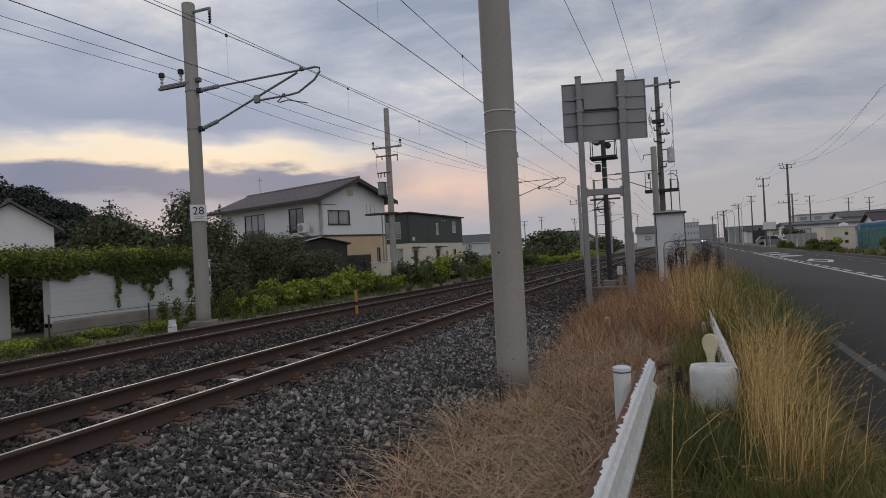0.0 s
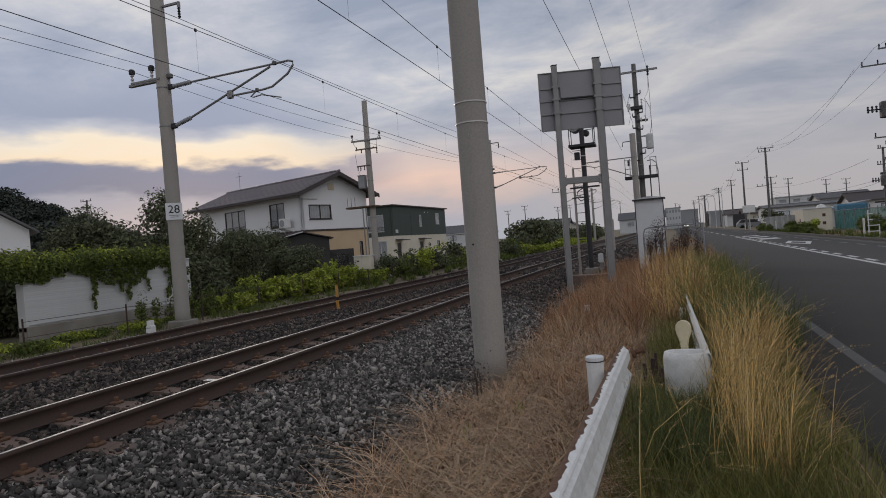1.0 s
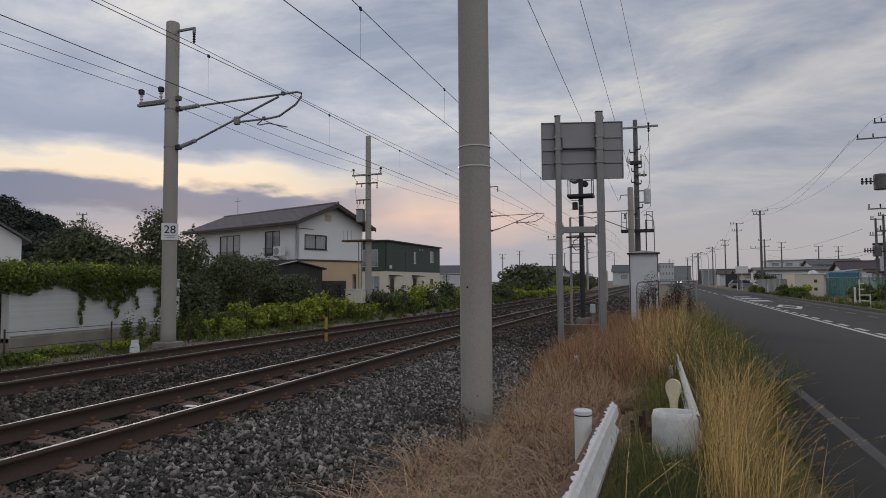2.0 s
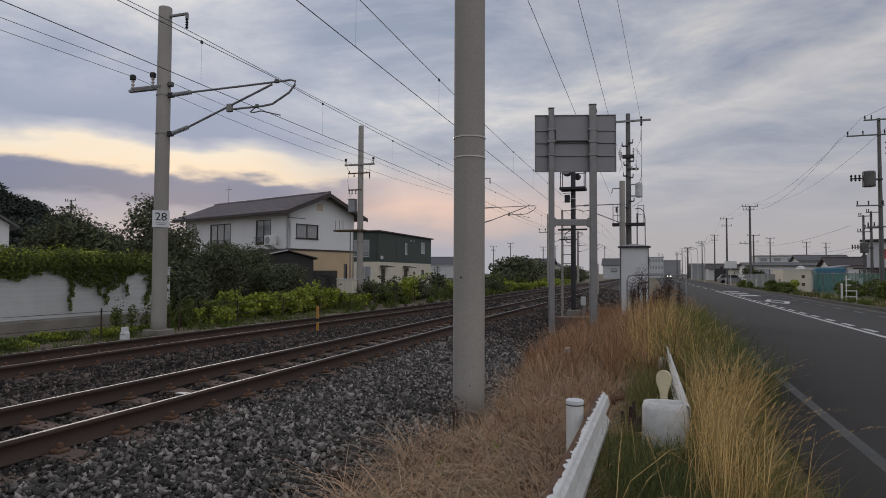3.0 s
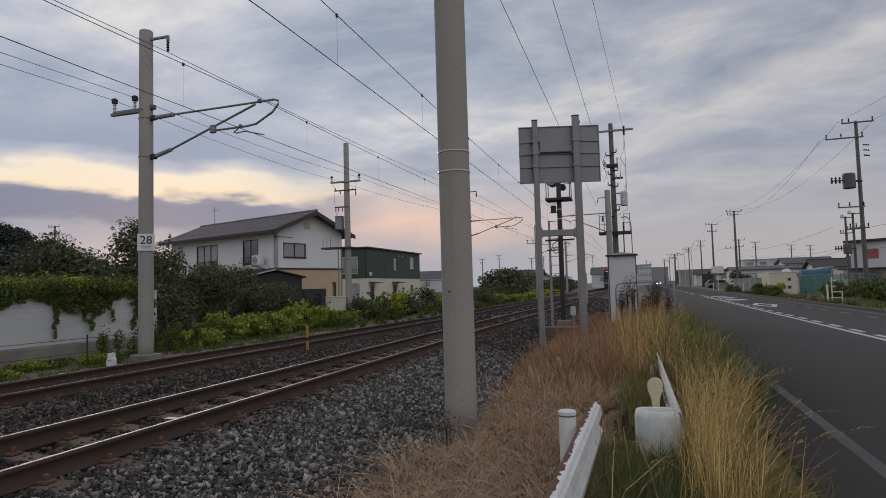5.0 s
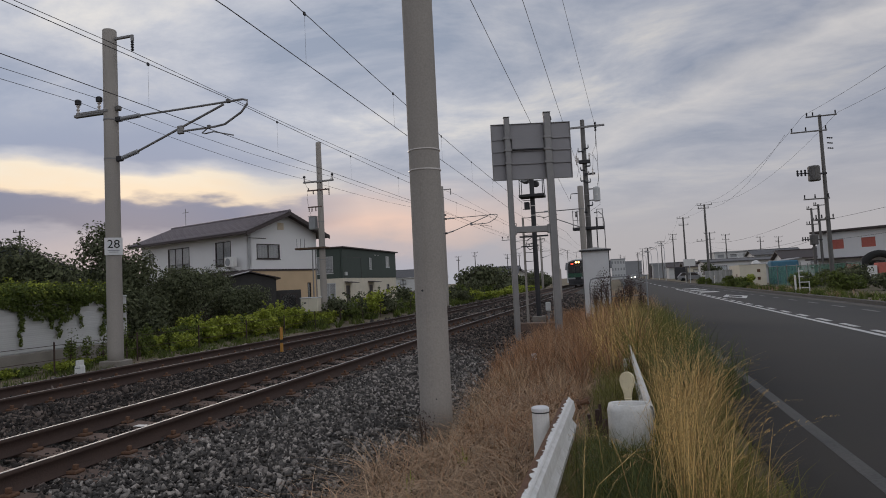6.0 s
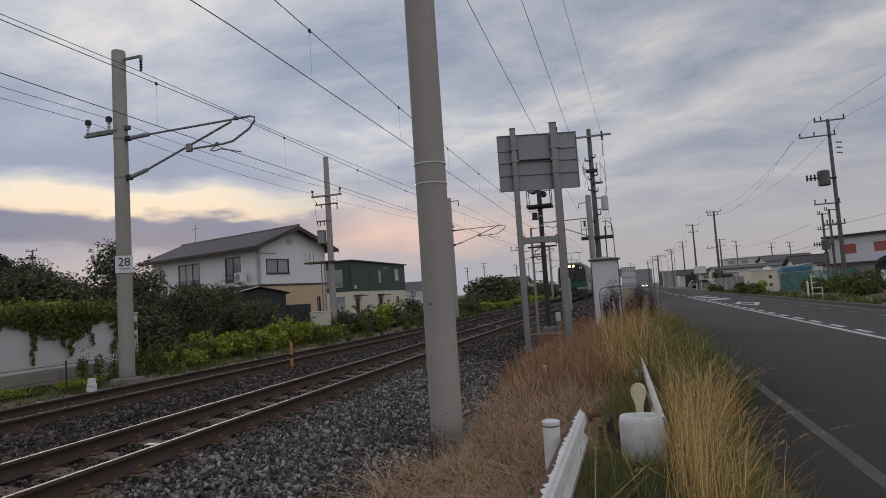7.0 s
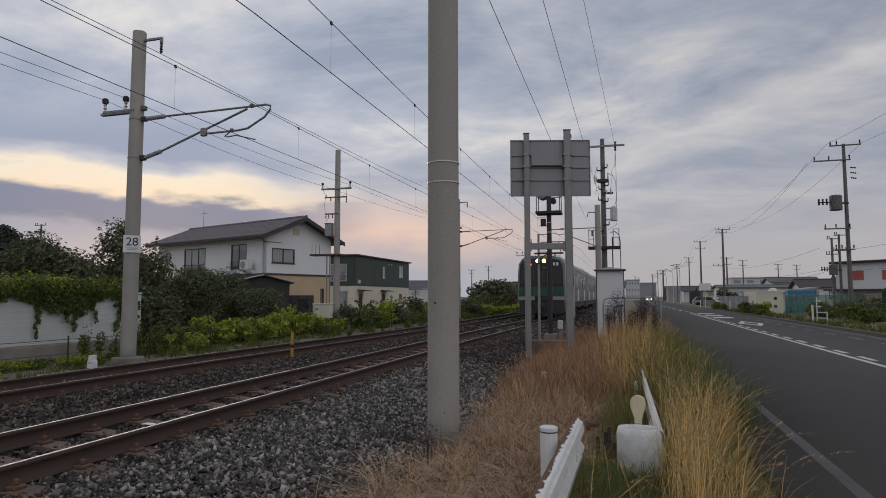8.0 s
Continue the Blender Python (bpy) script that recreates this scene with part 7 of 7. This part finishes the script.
def red_shutter_building():
    b = base("workshop_building", 17.3, 62.0, 0.2, -46, "pale two-storey workshop with red shutters", "building")
    L = 26.0
    up = [(1.2 + 2.5 * k, 0.75, 2.3 + 2.5 * k, 1.55) for k in range(9)]
    part("upper_wall", wall_face(bmesh.new(), L, 2.2, 0.25, Matrix.Translation((0, 0, 2.15)), up), M["stucco"], b)
    for x0, z0, x1, z1 in up:
        sh = part("shutter", B(x0, 0.06, 2.15 + z0, x1, 0.14, 2.15 + z1), M["red"], b, "faded red shutter")
        for k in range(5):
            part("slat", B(x0, 0.045, 2.20 + z0 + k * 0.15, x1, 0.062, 2.225 + z0 + k * 0.15), M["red"], sh)
    part("eave", B(-0.4, -1.3, 2.02, L, 0.0, 2.15, bevel=0.02), M["fascia"], b)
    low = [(0.8 + 3.0 * k, 0.5, 2.4 + 3.0 * k, 1.75) for k in range(7)]
    part("lower_wall", wall_face(bmesh.new(), L, 2.02, 0.25, Matrix.Identity(4), low), M["stucco"], b)
    for x0, z0, x1, z1 in low:
        window(b, Matrix.Translation(((x0 + x1) / 2, 0.05, z0)), x1 - x0, z1 - z0, 2, curtain=False)
    part("side_wall", B(0, 0.25, 0, 0.25, 9, 4.35), M["stucco"], b)
    part("back_wall", B(0.25, 8.75, 0, L, 9, 4.35), M["stucco"], b)
    part("roof", B(-0.35, -0.4, 4.35, L, 9.3, 4.55, bevel=0.03), M["fascia"], b)
    a = base("lean_to", 12.8, 66.5, 0.2, 0, "low grey lean-to roof beside the workshop", "shed")
    part("roof", prism(bmesh.new(), [(0, 1.65), (4.4, 2.35), (4.4, 2.45), (0, 1.75)], "y", 0, 6), M["grey"], a)
    part("wall", prism(bmesh.new(), [(0.2, 0), (4.3, 0), (4.3, 2.33), (0.2, 1.66)], "y", 0.4, 5.6), M["ltgrey"], a)


red_shutter_building()
small_house(20.3, 86.0, 0, 4.6, 5.0, 2.75, 0.85, "stucco", "fascia", "white bungalow with a dark gabled roof", wins=2)
small_house(13.5, 104.0, 0, 22, 9, 2.9, 0.35, "stucco", "roof_grey", "long low white workshop", wins=5)
small_house(25.6, 130.0, 0, 8, 7, 4.2, 0.9, "ltgrey", "roof_grey", "grey building with a shallow roof", wins=3)
small_house(13.0, 128.0, 0, 9, 7, 2.6, 0.8, "cream", "fascia", "low house with a dark roof", wins=2)
small_house(12.5, 160.0, 0, 10, 8, 2.9, 1.0, "ltgrey", "fascia", "distant house with a dark roof", wins=2)
small_house(40, 140.0, 0, 18, 9, 3.8, 1.6, "stucco", "roof_grey", "distant white house with a grey roof", wins=3)
small_house(60, 120.0, 0, 18, 9, 3.8, 1.6, "stucco", "roof_grey", "distant white house with a grey roof", wins=3)


def far_block(x, y, w, h, m, label, floors=3, cols=5):
    b = base("building", x, y, 0.2, 0, label, "building", "distant buildings")
    holes = [(w * (c + 0.25) / cols, h * (r + 0.35) / floors, w * (c + 0.75) / cols, h * (r + 0.75) / floors) for c in range(cols) for r in range(floors)]
    part("front_wall", wall_face(bmesh.new(), w, h, 0.4, Matrix.Identity(4), holes), M[m], b)
    # Pane colour takes in the distance haze: flat grey for low contrast.
    for x0, z0, x1, z1 in holes:
        part("pane", B(x0, 0.2, z0, x1, 0.3, z1), M["grey"], b)
    part("body", B(0, 0.45, 0, w, 10, h - 0.05), M[m], b)
    part("roof", B(-0.2, -0.2, h, w + 0.2, 10.2, h + 0.35), M["grey"], b)


far_block(-1.5, 262, 5.5, 8.0, "ltgrey", "distant grey apartment block at the end of the road")
far_block(1.0, 330, 12, 8.2, "grey", "distant grey building at the end of the road", 2, 6)
far_block(11.5, 205, 12, 4.2, "grey", "distant low dark shop building", 1, 5)
far_block(13.0, 250, 16, 5.2, "fascia", "distant dark shop building", 1, 6)
far_block(-14, 330, 10, 6, "ltgrey", "distant pale building beyond the railway", 2, 4)
far_block(30, 210, 22, 7, "ltgrey", "distant pale apartment building", 3, 6)
far_block(52, 190, 26, 6.0, "stucco", "distant white two-storey building", 2, 7)


def roadside_clutter():
    s = base("sign_board", 10.2, 118.0, 0.2, 0, "dark back of a roadside sign board on posts", "sign")
    part("board", B(0, 0, 0.3, 2.0, 0.08, 2.5, bevel=0.02), M["dark"], s)
    for x in (0.2, 1.8):
        part("post", B(x - 0.05, 0.08, -0.1, x + 0.05, 0.16, 2.5), M["galv"], s)
    f = base("white_sign", 8.95, 85.0, 0.2, 0, "white sign panel on a pole by the road", "sign")
    part("panel", B(-0.5, 0, 2.3, 0.9, 0.06, 3.2, bevel=0.01), M["white"], f)
    part("post", rod(bmesh.new(), (0.2, 0.1, -0.1), (0.2, 0.1, 3.2), 0.05, n=8), M["ltgrey"], f)
    for k in range(4):
        y = (130, 150, 175, 205)[k]
        l = base("street_lamp", 9.5, y, 0.2, 0, "slim grey street lamp beside the road", "street lamp", "street lamps")
        part("pole", tube(bmesh.new(), [(0, 0, -0.1), (0, 0, 6.5), (-0.3, 0, 7.3), (-1.2, 0, 7.6)], 0.07, 6), M["ltgrey"], l)
        part("head", B(-1.7, -0.12, 7.55, -1.1, 0.12, 7.68, bevel=0.03), M["grey"], l)
    for k in range(14):
        y = 36 + k * 1.0
        bush("hedge_bush", 11.0 + rng.uniform(0, 2.5) + 0.1 * k, y, 0.25, 2.0, 2.0, rng.uniform(0.8, 1.7), 1100, 0.08, ("leaf", "leaf3", "leaf")[k % 3], "dark green roadside bush at the foot of a pole", clumps=8, group="roadside bushes")
    for x, y, h in ((10.0, 56.5, 0.9), (9.4, 57.0, 0.8), (10.9, 56.8, 1.1), (9.3, 74, 1.0), (9.6, 77, 0.9), (9.5, 70, 0.8), (9.8, 61, 1.0), (9.5, 53, 0.6)):
        bush("hedge_bush", x, y, 0.25, 1.4, 1.8, h, 900, 0.08, "leaf2" if x > 10.5 else "leaf3", "yellow-green roadside weeds before a wall", clumps=7, group="roadside bushes", trunk=False)
    bush("bush", 13.4, 98, 0.2, 3.5, 3.0, 3.0, 1500, 0.16, "leaf", "dark round garden tree beside a low building", clumps=10, category="tree")
    for x, y, m in ((12.5, 92, "white"), (15.5, 92, "blue"), (18.5, 93, "grey"), (12.2, 112, "grey"), (13.8, 121, "white")):
        parked_car(x, y, 0.2, 90 if x > 12.4 else 0, m)


def car_parts(c, m, lit=False):
    prof = [(-2.1, 0.35), (2.1, 0.35), (2.12, 0.75), (1.2, 0.95), (0.55, 1.48), (-1.5, 1.50), (-2.0, 1.0), (-2.15, 0.8)]
    part("body", prism(bmesh.new(), prof, "y", -0.82, 0.82), M[m], c)
    for ya, yb in ((-0.83, -0.79), (0.79, 0.83)):
        part("side_window", prism(bmesh.new(), [(1.05, 0.97), (0.52, 1.42), (-0.45, 1.43), (-0.45, 0.98)], "y", ya, yb), M["frame_br"], c)
        part("side_window", prism(bmesh.new(), [(-0.53, 0.98), (-0.53, 1.43), (-1.45, 1.43), (-1.85, 1.0)], "y", ya, yb), M["frame_br"], c)
    part("windscreen", prism(bmesh.new(), [(-0.7, 0.99), (0.7, 0.99), (0.62, 1.43), (-0.62, 1.43)], "x", 0.62, 0.95), M["frame_br"], c)
    for x in (-1.35, 1.35):
        for y in (-0.72, 0.72):
            w = part("wheel", lathe(bmesh.new(), [(0.16, -0.1), (0.31, -0.1), (0.32, 0.1), (0.16, 0.1)], 14, Matrix.Translation((x, y, 0.32)) @ Matrix.Rotation(radians(90), 4, "X")), M["tyre"], c)
    for y in (-0.62, 0.62):
        part("headlight", B(2.06, y - 0.16, 0.62, 2.16, y + 0.16, 0.80, bevel=0.03), M["carglow" if lit else "cab"], c)
    part("bumper", B(2.0, -0.8, 0.32, 2.18, 0.8, 0.55, bevel=0.04), M[m], c)


def parked_car(x, y, z, rz, m):
    c = base("car", x, y, z, rz, {"white": "parked white hatchback", "blue": "parked blue hatchback", "grey": "parked grey hatchback"}[m] + " beside the road", "car", "parked cars")
    car_parts(c, m)


roadside_clutter()


# ---- the train ----
def train_car(t, y0, L, front):
    W, z0, z1 = 1.43, 0.95, 3.45
    sec = [(-W, z0), (-W - 0.02, 1.6), (-W, 2.6), (-W + 0.06, 3.3), (-W + 0.28, 3.62), (-0.7, 3.78), (0.7, 3.78), (W - 0.28, 3.62), (W - 0.06, 3.3), (W, 2.6), (W + 0.02, 1.6), (W, z0)]
    body = part("body", prism(bmesh.new(), sec, "y", y0 + (0.28 if front else 0.0), y0 + L), M["tr_steel"], t, "stainless steel car body")
    for s in (-1, 1):
        x = s * (W + 0.022)
        a, b = sorted((x, x - s * 0.02))
        part("stripe", B(a, y0 + 0.4, 1.15, b, y0 + L - 0.1, 1.32), M["tr_green"], body, "green waist stripe")
        for k in range(3):
            yc = y0 + 3.2 + k * (L - 6.4) / 2
            d = part("door", B(a, yc - 0.65, 1.02, b + 0.002 * s, yc + 0.65, 2.95), M["ltgrey"], body)
            for q in (-0.33, 0.33):
                part("door_window", B(a - 0.012, yc + q - 0.22, 1.85, b + 0.012, yc + q + 0.22, 2.75, bevel=0.01), M["tr_black"], d)
            if k < 2:
                n = 3
                for w in range(n):
                    yw = yc + 1.5 + w * ((L - 6.4) / 2 - 3.0) / (n - 1)
                    part("side_window", B(a - 0.012, yw - 0.7, 1.8, b + 0.012, yw + 0.7, 2.72, bevel=0.02), M["tr_black"], body)
        part("rain_gutter", B(s * 1.38 - 0.03, y0 + 0.3, 3.28, s * 1.38 + 0.03, y0 + L, 3.33), M["ltgrey"], body)
    for k in range(2):
        part("roof_unit", B(-0.75, y0 + 4.5 + k * 7, 3.76, 0.75, y0 + 7.5 + k * 7, 4.02, bevel=0.08), M["ltgrey"], t, "grey roof air-conditioner")
    part("underframe", B(-1.25, y0 + 0.5, 0.55, 1.25, y0 + L - 0.3, 0.95), M["dark"], t)
    for yc in (y0 + 3.0, y0 + L - 3.0):
        bo = part("bogie", B(-1.0, yc - 1.5, 0.35, 1.0, yc + 1.5, 0.75, bevel=0.06), M["dark"], t)
        for yy in (-1.05, 1.05):
            for s in (-0.566, 0.566):
                part("wheel", lathe(bmesh.new(), [(0.2, -0.06), (0.43, -0.06), (0.43, 0.05), (0.2, 0.06)], 16, Matrix.Translation((s, yc + yy, 0.43)) @ Matrix.Rotation(radians(90), 4, "Y")), M["rust"], bo)


def build_train():
    t = base("train", 0, 0, RAIL_Z - 0.004, 0, "electric commuter train with green and black front, headlights lit", "train")
    for k in range(3):
        train_car(t, k * 20.0, 19.6, k == 0)
    # cab front, facing -y
    W = 1.43
    out = [(-W, 0.98), (-W - 0.01, 1.6), (-W + 0.02, 2.6), (-W + 0.08, 3.3), (-W + 0.30, 3.62), (-0.7, 3.78), (0.7, 3.78), (W - 0.30, 3.62), (W - 0.08, 3.3), (W - 0.02, 2.6), (W + 0.01, 1.6), (W, 0.98)]
    part("cab_shell", prism(bmesh.new(), out, "y", 0.06, 0.30), M["tr_steel"], t, "silver cab surround")
    part("front_mask", prism(bmesh.new(), [(-1.32, 1.92), (1.32, 1.92), (1.27, 3.22), (1.08, 3.50), (0.6, 3.62), (-0.6, 3.62), (-1.08, 3.50), (-1.27, 3.22)], "y", 0.0, 0.08), M["tr_black"], t, "black front mask")
    part("green_band", prism(bmesh.new(), [(-1.36, 1.32), (1.36, 1.32), (1.335, 1.92), (-1.335, 1.92)], "y", 0.012, 0.09), M["tr_green"], t, "green band under the windows")
    part("lower_panel", prism(bmesh.new(), [(-1.36, 1.12), (1.36, 1.12), (1.36, 1.32), (-1.36, 1.32)], "y", 0.008, 0.09), M["grey"], t, "grey lower panel")
    for x0, x1 in ((-1.22, -0.46), (0.46, 1.22)):
        part("windscreen", B(x0, -0.012, 2.02, x1, 0.0, 2.98, bevel=0.01), M["cabglass"], t, "dark cab windscreen")
        part("wiper", rod(bmesh.new(), (x0 + 0.1, -0.03, 2.02), (x0 + 0.32, -0.03, 2.7), 0.012, n=4), M["dark"], t)
    d = part("gangway_door", B(-0.38, -0.03, 1.02, 0.38, 0.01, 3.05, bevel=0.02), M["tr_black"], t, "dark gangway door crossed by the green band")
    part("door_band", B(-0.375, -0.036, 1.34, 0.375, -0.028, 1.92), M["tr_green"], d)
    part("door_window", B(-0.24, -0.04, 2.1, 0.24, -0.028, 2.9, bevel=0.01), M["cabglass"], d)
    for x in (-0.42, 0.42):
        part("handrail", rod(bmesh.new(), (x, -0.05, 1.2), (x, -0.05, 2.9), 0.014, n=5), M["galv"], t)
    # Lamp discs drawn oversize, so their shape includes the halo of light.
    for x in (-0.14, 0.24):
        part("headlight", lathe(bmesh.new(), [(0.125, 0), (0.125, 0.03), (0.09, 0.045)], 16, Matrix.Translation((x - 0.05, 0.0, 3.46)) @ Matrix.Rotation(radians(90), 4, "X")), M["lampglow"], t, "lit warm headlight")
    part("destination_display", B(-0.98, -0.008, 3.14, -0.50, 0.0, 3.36, bevel=0.006), M["tr_black"], t)
    for k in range(2):
        part("display_text", B(-0.93 + k * 0.2, -0.014, 3.18, -0.77 + k * 0.2, -0.006, 3.32), M["redglow"], t, "red lit display text bars")
    for k, w in enumerate((0.10, 0.14)):
        part("emblem", B(0.74 + k * 0.17, -0.008, 3.18, 0.74 + k * 0.17 + w, 0.0, 3.36), M["white"], t, "white emblem shape")
    part("coupler", box(B(-0.16, -0.45, 0.62, 0.16, 0.3, 0.92, bevel=0.04), -0.25, -0.5, 0.6, 0.25, -0.38, 0.95, bevel=0.03), M["dark"], t)
    part("skirt", prism(bmesh.new(), [(-1.3, 0.30), (1.3, 0.30), (1.36, 1.11), (-1.36, 1.11)], "y", 0.05, 0.16), M["dark"], t, "dark grey front skirt")
    for s in (-1, 1):
        part("hose", tube(bmesh.new(), [(s * 0.5, -0.02, 0.9), (s * 0.55, -0.14, 0.7), (s * 0.48, -0.12, 0.5)], 0.03, 6), M["tyre"], t)
        part("tail_light", B(s * 1.1 - 0.09, -0.004, 1.42, s * 1.1 + 0.09, 0.012, 1.54, bevel=0.01), M["dark"], t)
    # pantograph
    pg = part("pantograph", tube(bmesh.new(), [(-0.5, 6.0, 4.05), (-0.45, 7.2, 4.55), (-0.4, 6.3, 5.12)], 0.025, 5), M["dark"], t)
    part("pan_arm", tube(bmesh.new(), [(0.5, 6.0, 4.05), (0.45, 7.2, 4.55), (0.4, 6.3, 5.12)], 0.025, 5), M["dark"], pg)
    part("pan_head", B(-0.85, 6.2, 5.12, 0.85, 6.4, 5.17, bevel=0.015), M["dark"], pg)
    return t


M["cabglass"] = mat("dark_cab_glass", (0.012, 0.014, 0.015), 0.08, var=0.05, bump=0)
train = build_train()
road_car = base("car", 0, 0, 0.25, 0, "oncoming white car with lit headlights", "car")
car_parts(road_car, "white", True)


def motions():
    walk(train, [(t, pose(-5.085, 37.8 + 26.0 * (8.0 - t), RAIL_Z - 0.004)) for t in (0.0, 2.0, 4.0, 6.0, 8.0)])
    walk(road_car, [(t, pose(x, y, 0.25, 0, 0, -90)) for t, x, y in ((0.0, 6.3, 300.0), (4.0, 5.9, 246.0), (8.0, 5.4, 192.0))])


motions()
